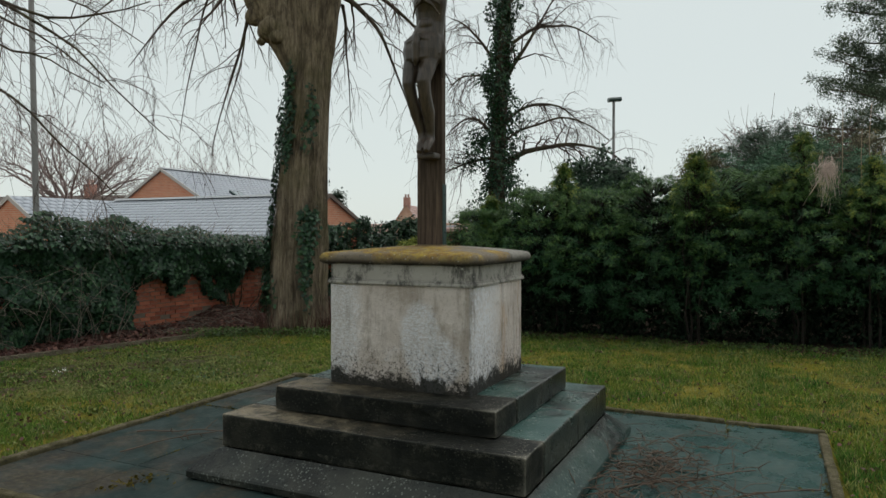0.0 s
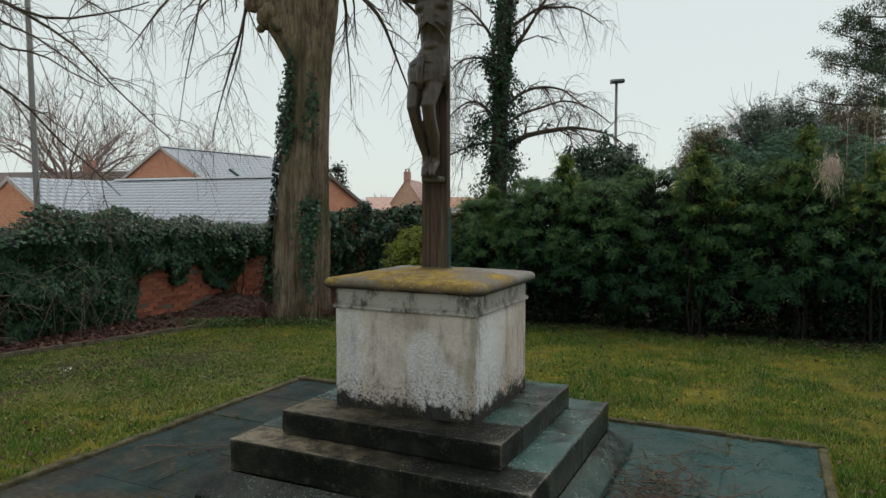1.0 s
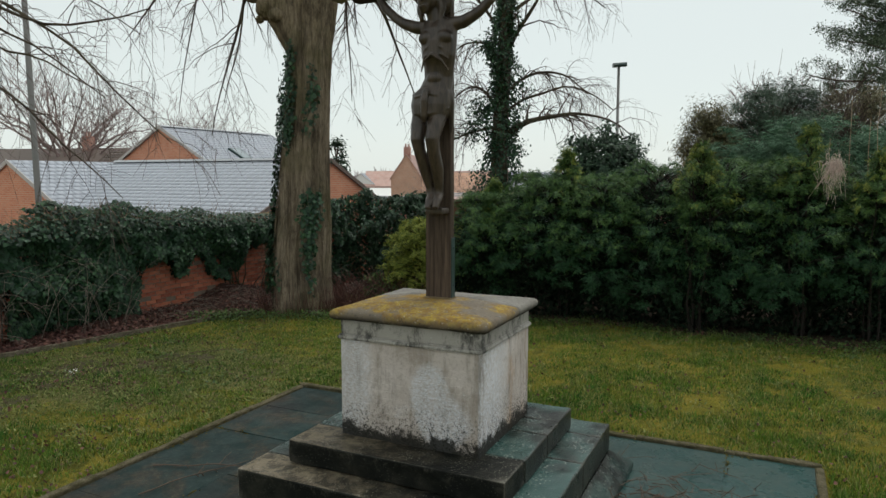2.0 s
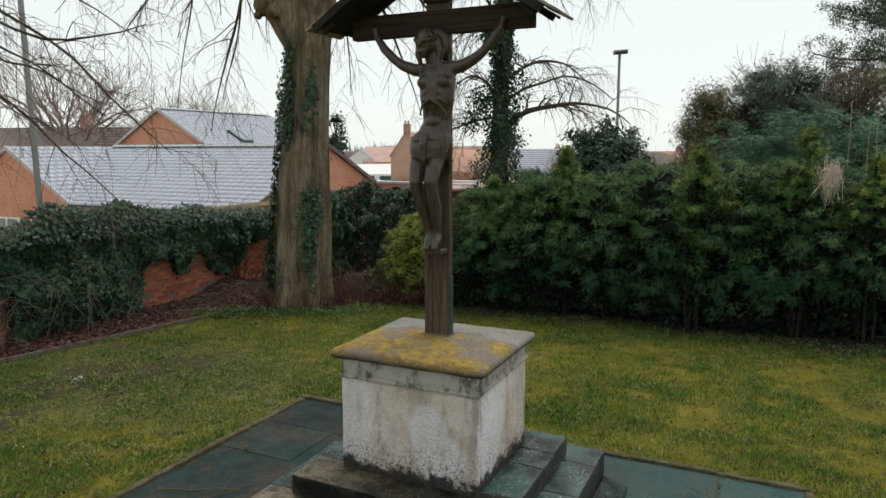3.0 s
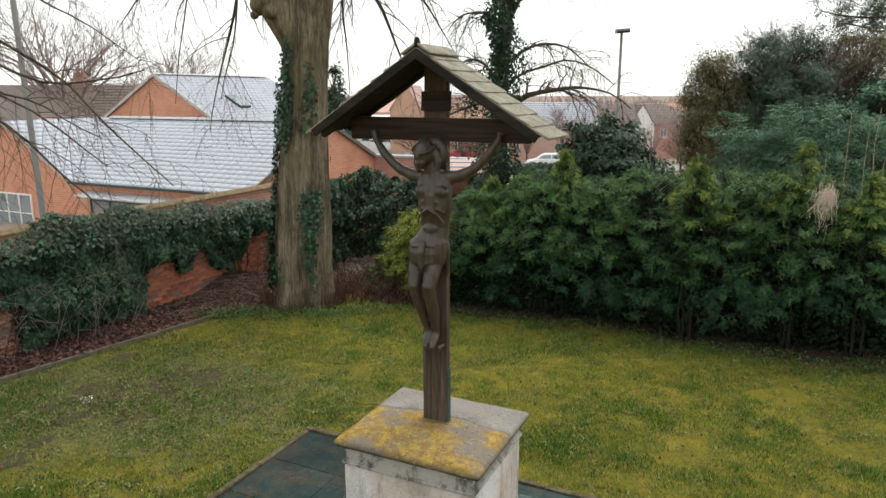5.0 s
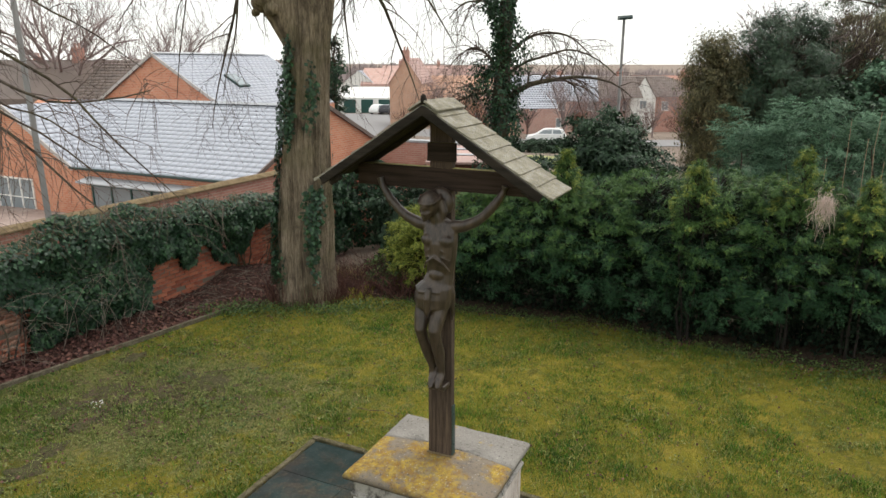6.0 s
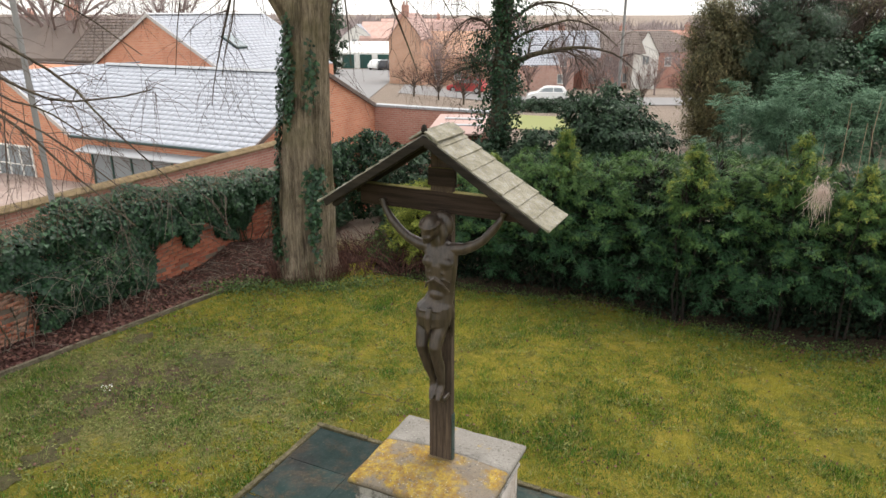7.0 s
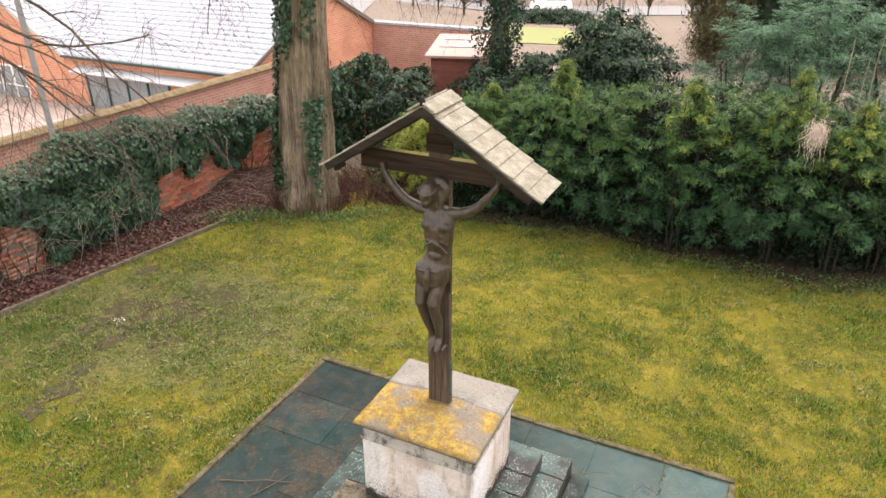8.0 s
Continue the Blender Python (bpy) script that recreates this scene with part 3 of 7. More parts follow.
def tubes(lines, sides=5):
    """Vertices and faces of tapered tubes along polylines [(points, radii), ...]."""
    allv, allf, base = [], [], 0
    ang = np.arange(sides) * 2 * np.pi / sides
    for pts, rad in lines:
        pts, rad = np.asarray(pts, float), np.asarray(rad, float)
        tan = np.gradient(pts, axis=0)
        tan /= np.linalg.norm(tan, axis=1)[:, None] + 1e-9
        ref = np.array([0.3, 0.2, 0.93]) if abs(tan[0, 2]) < 0.8 else np.array([1.0, 0.1, 0.0])
        a = np.cross(tan, ref)
        a /= np.linalg.norm(a, axis=1)[:, None] + 1e-9
        b = np.cross(tan, a)
        ring = pts[:, None] + rad[:, None, None] * (np.cos(ang)[None, :, None] * a[:, None] + np.sin(ang)[None, :, None] * b[:, None])
        n = len(pts)
        allv.append(ring.reshape(-1, 3))
        i = np.arange(n - 1)[:, None] * sides
        j = np.arange(sides)[None]
        k = (j + 1) % sides
        allf.append((base + np.stack([i + j, i + k, i + sides + k, i + sides + j], -1)).reshape(-1, 4))
        base += n * sides
    return np.concatenate(allv), np.concatenate(allf)


def bent(start, end, sag, n=8, wobble=0.03, r=None):
    """Points from start to end, sagging (or arching) in the middle and wandering a little."""
    r = r or rng
    t = np.linspace(0, 1, n)[:, None]
    p = (1 - t) * np.array(start, float) + t * np.array(end, float)
    size = np.linalg.norm(np.array(end, float) - np.array(start, float))
    p[:, 2] -= sag * 4 * (t * (1 - t))[:, 0]
    jitter = sum(np.sin(np.pi * t * k + r.uniform(0, 6.3)) * r.normal(0, wobble * size / k ** 0.8, 3) for k in (2, 3, 5)) * np.sin(np.pi * t)
    return p + jitter


def twigs_from(lines, r, count, length, droop, thin=0.35, n=6, spread=1.0, up=0.0, late=0.25):
    """Side shoots off branches: count per branch, each drooping."""
    out = []
    for pts, rad in lines:
        pts = np.asarray(pts)
        m = len(pts)
        for _ in range(count):
            f = r.uniform(late, 1.0) * (m - 1)
            i = min(int(f), m - 2)
            p = pts[i] + (pts[i + 1] - pts[i]) * (f - i)
            along = pts[i + 1] - pts[i]
            along /= np.linalg.norm(along) + 1e-9
            side = r.normal(0, 1, 3)
            side -= along * (side @ along)
            side /= np.linalg.norm(side) + 1e-9
            d = along * r.uniform(0.3, 1.0) + spread * side
            d[2] += up
            d /= np.linalg.norm(d)
            size = length * r.uniform(0.5, 1.25)
            r0 = max(0.0035, rad[i] * thin)
            t = np.linspace(0, 1, n)[:, None]
            q = p + d * size * t + np.array([0, 0, -1.0]) * droop * size * t ** 2 + np.cumsum(r.normal(0, 0.045 * size, (n, 3)), 0) * t
            out.append((q, np.linspace(r0, max(0.002, r0 * 0.3), n)))
    return out


LEAF = np.array([[0, 0, 0], [0.42, 0.5, 0.05], [0, 1, -0.06], [-0.42, 0.5, 0.05]])


def leaves(name, pos, out, size, material, r, shape=LEAF, droop=0.3, faces=None, tips=None):
    """Many small leaves at pos that face roughly along out; tips: which way they point."""
    n = len(pos)
    out = out / (np.linalg.norm(out, axis=1)[:, None] + 1e-9)
    tip = r.normal(0, 1, (n, 3)) + np.array([0, 0, -droop * 2]) if tips is None else tips
    tip = tip - out * (tip * out).sum(1)[:, None] * 0.8
    tip /= np.linalg.norm(tip, axis=1)[:, None] + 1e-9
    side = np.cross(tip, out)
    side /= np.linalg.norm(side, axis=1)[:, None] + 1e-9
    nor = np.cross(side, tip)
    s = (size * r.uniform(0.6, 1.3, n))[:, None, None]
    v = pos[:, None] + s * (shape[None, :, 0:1] * side[:, None] + shape[None, :, 1:2] * tip[:, None] + shape[None, :, 2:3] * nor[:, None])
    faces = np.array([[0, 1, 2, 3]]) if faces is None else faces
    f = (np.arange(n)[:, None, None] * len(shape) + faces[None]).reshape(-1, faces.shape[1])
    return mesh_np(name, v.reshape(-1, 3), f, material)


def spray_shape(pairs=5):
    """A flat feathery conifer spray: paired narrow leaflets along a drooping stem."""
    v, f = [], []
    def leaflet(a, tip, b):
        f.append([len(v), len(v) + 1, len(v) + 2])
        v.extend([a, tip, b])
    for i in range(pairs):
        y, w = 0.04 + 0.78 * i / pairs, 0.36 * (1 - 0.55 * i / pairs)
        for s in (-1, 1):
            leaflet([0, y - 0.05, -0.22 * y * y], [s * w, y + 0.24, -0.22 * y * y - 0.09], [s * 0.02, y + 0.09, -0.22 * y * y])
    leaflet([-0.05, 0.70, -0.12], [0, 1.06, -0.26], [0.05, 0.70, -0.12])
    return np.array(v), np.array(f)


SPRAY, SPRAY_F = spray_shape(3)
IVY_LEAF = np.array([[0, 0, 0], [0.46, 0.16, 0.03], [0.30, 0.52, 0.05], [0, 1.0, -0.10], [-0.30, 0.52, 0.05], [-0.46, 0.16, 0.03]])
IVY_LEAF_F = np.array([[0, 1, 2, 3], [0, 3, 4, 5]])

# ---------------------------------------------------------------- ground and lawn
def build_ground():
    def axis(lo, hi, step):
        far = [2500, 1200, 600, 350, 220, 150, 110, 80, 55, 40, 30, 24]
        near = np.arange(lo, hi + 1e-6, step)
        return np.array([-f for f in far if -f < lo - 2] + list(near) + [f for f in far[::-1] if f > hi + 2], float)
    xs, ys = axis(-12, 12, 0.2), axis(0, 16, 0.2)
    gx, gy = np.meshgrid(xs, ys)
    z = ground_z(gx, gy)
    bumps = np.array([[noise.noise((x * 0.9, y * 0.9, 0)) * 0.018 + noise.noise((x * 3.1, y * 3.1, 5)) * 0.008 if -12 <= x <= 12 and 2 <= y <= 16 else 0.0 for x in xs] for y in ys])
    inside = np.linalg.inv(np.array(FR))
    u = inside[0, 0] * gx + inside[0, 1] * gy + inside[0, 3]
    v = inside[1, 0] * gx + inside[1, 1] * gy + inside[1, 3]
    under = (np.abs(u) < 2.5) & (np.abs(v) < 1.78)
    z = np.where(under, np.minimum(z, -0.06), z + bumps)
    w = len(xs)
    i, j = np.meshgrid(np.arange(w - 1), np.arange(len(ys) - 1))
    a = (j * w + i).ravel()
    f = np.stack([a, a + 1, a + w + 1, a + w], -1)
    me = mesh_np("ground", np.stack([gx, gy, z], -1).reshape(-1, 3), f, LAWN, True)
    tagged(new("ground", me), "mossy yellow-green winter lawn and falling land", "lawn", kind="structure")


build_ground()


def local_uv(x, y):
    c, s = math.cos(radians(25.5)), math.sin(radians(25.5))
    qx, qy = x + 0.088, y - 4.658
    return qx * c - qy * s, qx * s + qy * c


def wall_sn(x, y):
    """Distance along the garden wall, and out from it over the lawn."""
    qx, qy = x + 5.05, y - 13.3
    return qx * 0.469 + qy * 0.883, qx * 0.883 - qy * 0.469


def hedge_front(x):
    return np.interp(x, [-3, -1, 0.3, 1.7, 2.8, 3.9, 4.9, 5.7, 9], [13.5, 12.9, 12.1, 11.6, 11.3, 10.3, 9.7, 9.2, 8.7])


def on_lawn(x, y):
    u, v = local_uv(x, y)
    s, n = wall_sn(x, y)
    return ~((np.abs(u) < 2.49) & (np.abs(v) < 1.76)) & (y < hedge_front(x) + 0.5 + 0.12 * np.sin(3.1 * x) + 0.08 * np.sin(7.7 * x)) & (n > np.interp(s, [-6, -0.5, 1.5], [0.72, 1.18, 2.4]))


SOIL_SPOTS = [(-3.42, 9.22, 0.25), (-3.85, 9.35, 0.17), (-4.68, 7.3, 0.18), (-4.72, 6.82, 0.20), (-4.67, 7.85, 0.13), (-4.82, 8.98, 0.14), (-3.95, 8.8, 0.12), (-5.11, 8.27, 0.14), (-4.96, 10.15, 0.16), (-4.85, 6.4, 0.13)]


def soil_edge(x, y, spot):
    """Ragged rim of a bare place in the lawn: below 1 inside."""
    cx, cy, rad = spot
    a = math.atan2(y - cy, x - cx)
    return math.hypot(x - cx, (y - cy) * 0.8) / (rad * (1 + 0.55 * noise.noise((1.7 * math.cos(a) + cx * 3, 1.7 * math.sin(a), cy * 3)) + 0.3 * noise.noise((5 * math.cos(a), 5 * math.sin(a), cx * 7))))


def build_soil_spots():
    v, f = [], []
    for spot in SOIL_SPOTS:
        cx, cy, rad = spot
        base, n, rings = len(v), 36, (0.0, 0.35, 0.7, 1.0)
        for k in rings:
            for i in range(n):
                a = 2 * math.pi * i / n
                x, y = cx + math.cos(a), cy + math.sin(a) / 0.8
                q = k / soil_edge(x, y, spot)
                x, y = cx + q * math.cos(a), cy + q * math.sin(a) / 0.8
                v.append((x, y, gz(x, y) + (0.020 if k < 0.9 else 0.004) + 0.012 * noise.noise((x * 9, y * 9, 2))))
        f += [(base + j * n + i, base + j * n + (i + 1) % n, base + (j + 1) * n + (i + 1) % n, base + (j + 1) * n + i) for j in range(3) for i in range(n)]
    tagged(new("bare_soil", mesh_np("bare_soil", v, f, SPOT_SOIL, True)), "worn patches of bare damp soil in the lawn", "soil", kind="stuff")


def build_grass():
    n = 950000
    y = 1.5 + 12 * rng.random(n) ** 1.15
    x = rng.uniform(-1, 1, n) * (0.72 * y + 1.0)
    rim = rng.random(n) < 0.12
    x, y = x + np.where(rim, rng.normal(0, 1.8, n), 0.0), y + np.where(rim, rng.normal(0, 1.4, n), 0.0)
    keep = on_lawn(x, y)
    x, y = x[keep], y[keep]
    clump = np.array([noise.noise((a * 1.3, b * 1.3, 3)) + 0.8 * noise.noise((a * 4.5, b * 4.5, 9)) for a, b in zip(x, y)])
    thin = np.array([noise.noise((a * 0.8 + 7, b * 0.8, 31)) + 0.7 * noise.noise((a * 2.9, b * 2.9, 33)) for a, b in zip(x, y)])
    keep = (clump > rng.uniform(-1.30, 0.75, len(x))) & (thin + 0.55 > rng.random(len(x)) * np.where((x < -2.5) & (y > 6.5), 1.35, 0.85))
    for spot in SOIL_SPOTS:
        close = keep & (np.hypot(x - spot[0], y - spot[1]) < spot[2] * 2.2)
        for i in np.nonzero(close)[0]:
            keep[i] = soil_edge(x[i], y[i], spot) > rng.uniform(0.1, 1.2) or rng.random() < 0.34
    x, y, clump = x[keep], y[keep], clump[keep]
    n = len(x)
    h = (0.016 + 0.032 * rng.random(n)) * (1 + 0.9 * np.clip(clump, 0, 1))
    z = ground_z(x, y) - 0.012
    a = rng.uniform(0, 2 * np.pi, n)
    w = 0.0035 + 0.004 * rng.random(n)
    lean = rng.normal(0, 0.5, (n, 2)) * h[:, None]
    p = np.stack([x, y, z], -1)
    side = np.stack([np.cos(a) * w, np.sin(a) * w, np.zeros(n)], -1)
    top = p + np.stack([lean[:, 0], lean[:, 1], h + 0.012], -1)
    v = np.stack([p - side, p + side, top], 1).reshape(-1, 3)
    f = np.arange(3 * n).reshape(-1, 3)
    tagged(new("grass", mesh_np("grass", v, f, GRASS)), "short mossy yellow-green grass of the lawn", "grass", kind="stuff")


build_grass()
build_soil_spots()


def build_tufts():
    """Longer tufts, dead leaves and bits that break up the lawn."""
    r = np.random.default_rng(8)
    n = 2600
    y = 2.5 + 10.5 * r.random(n)
    x = r.uniform(-1, 1, n) * (0.72 * y + 0.5)
    keep = on_lawn(x, y) & on_lawn(x * 1.02, y + 0.1)
    x, y = x[keep], y[keep]
    k = 14
    x, y = np.repeat(x, k) + r.normal(0, 0.028, len(x) * k), np.repeat(y, k) + r.normal(0, 0.028, len(y) * k)
    n = len(x)
    h = r.uniform(0.04, 0.095, n)
    p = np.stack([x, y, ground_z(x, y) - 0.01], -1)
    a = r.uniform(0, 2 * np.pi, n)
    side = np.stack([np.cos(a), np.sin(a), 0 * a], -1) * 0.005
    top = p + np.concatenate([r.normal(0, 0.6, (n, 2)) * h[:, None], h[:, None]], 1)
    v = np.stack([p - side, p + side, top], 1).reshape(-1, 3)
    tagged(new("grass_tufts", mesh_np("grass_tufts", v, np.arange(3 * n).reshape(-1, 3), DRY_GRASS)), "longer tufts of pale and green grass", "grass", kind="stuff")
    # pale rosettes of moss and dead thatch, thickest towards the wall
    cx, cy = r.normal(-3.9, 1.5, 620), r.normal(8.3, 1.6, 620)
    far = r.random(620) < 0.22
    cx, cy = np.where(far, r.uniform(-4, 7, 620), cx), np.where(far, r.uniform(6, 12, 620), cy)
    k = 26
    x, y = np.repeat(cx, k) + r.normal(0, 0.075, 620 * k), np.repeat(cy, k) + r.normal(0, 0.055, 620 * k)
    keep = on_lawn(x, y) & on_lawn(x, y + 0.12)
    p = np.stack([x[keep], y[keep], ground_z(x[keep], y[keep]) + 0.012 + 0.025 * r.random(keep.sum())], -1)
    me = leaves("thatch", p, np.tile([0, 0, 1.0], (len(p), 1)) + r.normal(0, 0.45, (len(p), 3)), 0.042, THATCH, r, LEAF * np.array([0.45, 1, 1]))
    tagged(new("thatch", me), "pale tufts of dead thatch and moss in the lawn", "grass", kind="stuff")
    n = 5200
    y = 3 + 10 * r.random(n)
    x = r.uniform(-1, 1, n) * (0.72 * y + 0.5)
    x = np.where(r.random(n) < 0.35, r.normal(-4.0, 0.9, n), x)
    keep = on_lawn(x, y) & (np.array([noise.noise((c * 0.9, d * 0.9, 21)) for c, d in zip(x, y)]) > -0.15)
    x, y = x[keep], y[keep]
    hx = r.uniform(-0.5, 8.0, 2600)
    hy = hedge_front(hx) + 0.25 + r.normal(0, 0.28, 2600)
    patchy = np.array([noise.noise((c * 1.1, d * 1.1, 41)) for c, d in zip(hx, hy)]) > 0.05
    x, y = np.concatenate([x, hx[patchy]]), np.concatenate([y, hy[patchy]])
    p = np.stack([x, y, ground_z(x, y) + 0.022 + 0.03 * r.random(len(x))], -1)
    me = leaves("lawn_litter", p, np.tile([0, 0, 1.0], (len(p), 1)) + r.normal(0, 0.5, (len(p), 3)), 0.034, LITTER, r)
    tagged(new("lawn_litter", me), "scattered dead leaves on the lawn", "leaves", kind="stuff")


build_tufts()

# ---------------------------------------------------------------- paved square round the monument
def build_paving():
    square = empty("pavement", FR, "dark wet slate paving with mossy joints round the monument", "paving", kind="structure")
    part("joint_bed", box(-2.44, 2.44, -1.71, 1.71, -0.14, -0.0045), PAVING, square)
    us = [-2.385, -1.60, -1.07, -0.36, 0.36, 1.07, 1.78, 2.385]
    vs = [-1.655, -1.02, -0.36, 0.36, 1.02, 1.655]
    k = 0
    for i in range(len(us) - 1):
        for j in range(len(vs) - 1):
            if 2 <= i <= 4 and 1 <= j <= 3:
                continue
            k += 1
            g = 0.0025
            bm = stone(us[i] + g, us[i + 1] - g, vs[j] + g, vs[j + 1] - g, -0.06, 0.0 + rng.uniform(-0.004, 0.005), 0.006, 0.0025, 0.3, k)
            bmesh.ops.rotate(bm, cent=(0, 0, 0), matrix=Matrix.Rotation(rng.normal(0, 0.001), 3, "X"), verts=bm.verts)
            part("paving_slab", bm, PAVING, square)
    def run(x0, x1, y0, y1, along):
        size = (x1 - x0) if along == "x" else (y1 - y0)
        m = int(round(size / 0.75))
        for q in range(m):
            a, b = q / m, (q + 1) / m - 0.006 / size
            e = (x0 + (x1 - x0) * a, x0 + (x1 - x0) * b, y0, y1) if along == "x" else (x0, x1, y0 + (y1 - y0) * a, y0 + (y1 - y0) * b)
            part("edging_stone", stone(*e, -0.12, 0.022 + rng.uniform(-0.008, 0.01), 0.012, 0.008, 0.15, q + size), KERB, square)
    run(-2.46, 2.46, 1.665, 1.73, "x")
    run(-2.46, 2.46, -1.73, -1.665, "x")
    run(-2.46, -2.395, -1.66, 1.66, "y")
    run(2.395, 2.46, -1.66, 1.66, "y")
    # tufts of moss in the open joints
    n = 5200
    along = rng.random(n) < 0.5
    x = np.where(along, rng.uniform(-2.4, 2.4, n), rng.choice(us, n) + rng.normal(0, 0.012, n))
    y = np.where(along, rng.choice(vs, n) + rng.normal(0, 0.012, n), rng.uniform(-1.68, 1.68, n))
    keep = np.array([noise.noise((a * 1.9, b * 1.9, 2)) for a, b in zip(x, y)]) > 0.24
    keep &= ~((np.abs(x) < 1.22) & (np.abs(y) < 1.12))
    p = np.stack([x[keep], y[keep], np.full(keep.sum(), 0.001)], -1)
    me = leaves("joint_moss", p, np.tile([0.0, 0, 1], (len(p), 1)) + rng.normal(0, 0.5, (len(p), 3)), 0.022, MOSS, rng)
    tagged(part("joint_moss", me, MOSS, square), "yellow moss in the joints", kind="stuff")


# ---------------------------------------------------------------- stone monument
def build_monument():
    top = empty("stone_pedestal", FR, "pale limestone pedestal with lichen-yellow cap on dark stone steps", "monument")
    # sloping base course, four mitred stones
    def mitre(name, a0, a1, b0, b1, z0, z1, turn):
        """One side of a sloping course: from half-sizes a (outer) to b (inner) along y, half-lengths in x."""
        bm = bmesh.new()
        vs = [bm.verts.new(c) for c in ((-a0, -a1, z0), (a0, -a1, z0), (a0, -a1, z0 + 0.05), (-a0, -a1, z0 + 0.05), (b0, -b1, z1), (-b0, -b1, z1), (-b0, -b1, z0), (b0, -b1, z0))]
        for f in ((0, 1, 2, 3), (3, 2, 4, 5), (1, 0, 6, 7), (5, 4, 7, 6), (0, 3, 5, 6), (1, 7, 4, 2)):
            bm.faces.new([vs[i] for i in f])
        bmesh.ops.bevel(bm, geom=bm.edges[:], offset=0.008, segments=1, affect="EDGES")
        for n in range(1, 14):
            x = -a0 + 2 * a0 * n / 14
            bmesh.ops.bisect_plane(bm, geom=bm.verts[:] + bm.edges[:] + bm.faces[:], plane_co=(x, 0, 0), plane_no=(1, 0, 0))
        bm.normal_update()
        for v in bm.verts:
            v.co += v.normal * 0.006 * noise.noise(v.co * 7 + Vector((turn, 0, 0)))
        bmesh.ops.rotate(bm, cent=(0, 0, 0), matrix=Matrix.Rotation(radians(turn), 3, "Z"), verts=bm.verts)
        part("base_stone", bm, STEP, top)
    for turn, a0, a1, b0, b1 in ((0, 1.14, 1.06, 0.985, 0.905), (180, 1.14, 1.06, 0.985, 0.905), (90, 1.06, 1.14, 0.905, 0.985), (270, 1.06, 1.14, 0.905, 0.985)):
        mitre("base_stone", a0, a1, b0, b1, 0.004, 0.178, turn)
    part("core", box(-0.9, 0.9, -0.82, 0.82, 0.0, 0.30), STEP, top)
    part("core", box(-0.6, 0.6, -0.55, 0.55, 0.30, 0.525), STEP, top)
    def step(hx, hy, z0, z1, cuts, inner):
        """A course of worn blocks round a hollow middle."""
        g = 0.003
        ix, iy = hx - inner, hy - inner
        xs = [-hx + 2 * hx * c for c in cuts]
        n = 0
        for a, b in zip(xs, xs[1:]):
            n += 1
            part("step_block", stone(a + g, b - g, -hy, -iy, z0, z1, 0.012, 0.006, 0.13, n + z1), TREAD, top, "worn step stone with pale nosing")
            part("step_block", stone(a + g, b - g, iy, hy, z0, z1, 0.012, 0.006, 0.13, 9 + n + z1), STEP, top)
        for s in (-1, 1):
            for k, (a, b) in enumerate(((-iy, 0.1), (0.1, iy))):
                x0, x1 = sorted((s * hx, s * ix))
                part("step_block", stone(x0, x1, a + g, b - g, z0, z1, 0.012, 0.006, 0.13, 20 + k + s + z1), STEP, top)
    step(0.99, 0.91, 0.176, 0.378, (0, 1), 0.30)
    step(0.75, 0.695, 0.38, 0.532, (0, 1), 0.33)
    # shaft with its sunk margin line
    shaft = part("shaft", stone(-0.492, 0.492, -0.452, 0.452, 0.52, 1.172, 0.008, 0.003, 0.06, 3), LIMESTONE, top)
    bars = bmesh.new()
    for row in range(9):
        z = 1.04 - 0.048 * row
        x = -0.40
        while x < 0.38:
            w = rng.uniform(0.03, 0.10)
            box(x, min(x + w, 0.41), -0.4535, -0.4515, z, z + 0.014, bm=bars)
            x += w + 0.022
    tagged(part("inscription", bars, LIMESTONE, shaft, "worn illegible inscription"), kind="stuff")
    mould = bmesh.new()
    for x0, x1, y0, y1, z0, z1 in ((-0.508, 0.508, -0.468, 0.468, 1.172, 1.196), (-0.500, 0.500, -0.460, 0.460, 1.196, 1.206)):
        box(x0, x1, y0, y1, z0, z1, 0.008, 2, mould)
    part("moulding", mould, FRIEZE, top, "thin projecting string moulding")
    part("frieze", stone(-0.490, 0.490, -0.450, 0.450, 1.204, 1.305, 0.006, 0.004, 0.06, 5), FRIEZE, top, "black-stained frieze band")
    # cap in two slabs with a rounded edge and a weathered top
    def cap(y0, y1, material, name):
        bm = bmesh.new()
        hx, hy = 0.548, 0.492
        rings = [(0.050, 1.298), (0.020, 1.302), (0.004, 1.316), (0.0, 1.335), (0.004, 1.352), (0.018, 1.366), (0.045, 1.372), (0.20, 1.392), (0.38, 1.409)]
        loops = []
        for d, z in rings:
            x, y = hx - d, hy - d
            n = 14
            pts = [(-x + 2 * x * i / n, -y) for i in range(n)] + [(x, -y + 2 * y * i / n) for i in range(n)] + [(x - 2 * x * i / n, y) for i in range(n)] + [(-x, y - 2 * y * i / n) for i in range(n)]
            loops.append([bm.verts.new((px, py, z)) for px, py in pts])
        m = len(loops[0])
        for a, b in zip(loops, loops[1:]):
            for i in range(m):
                bm.faces.new((a[i], a[(i + 1) % m], b[(i + 1) % m], b[i]))
        bm.faces.new(loops[0][::-1])
        bm.faces.new(loops[-1])
        bmesh.ops.triangulate(bm, faces=[f for f in bm.faces if len(f.verts) > 4])
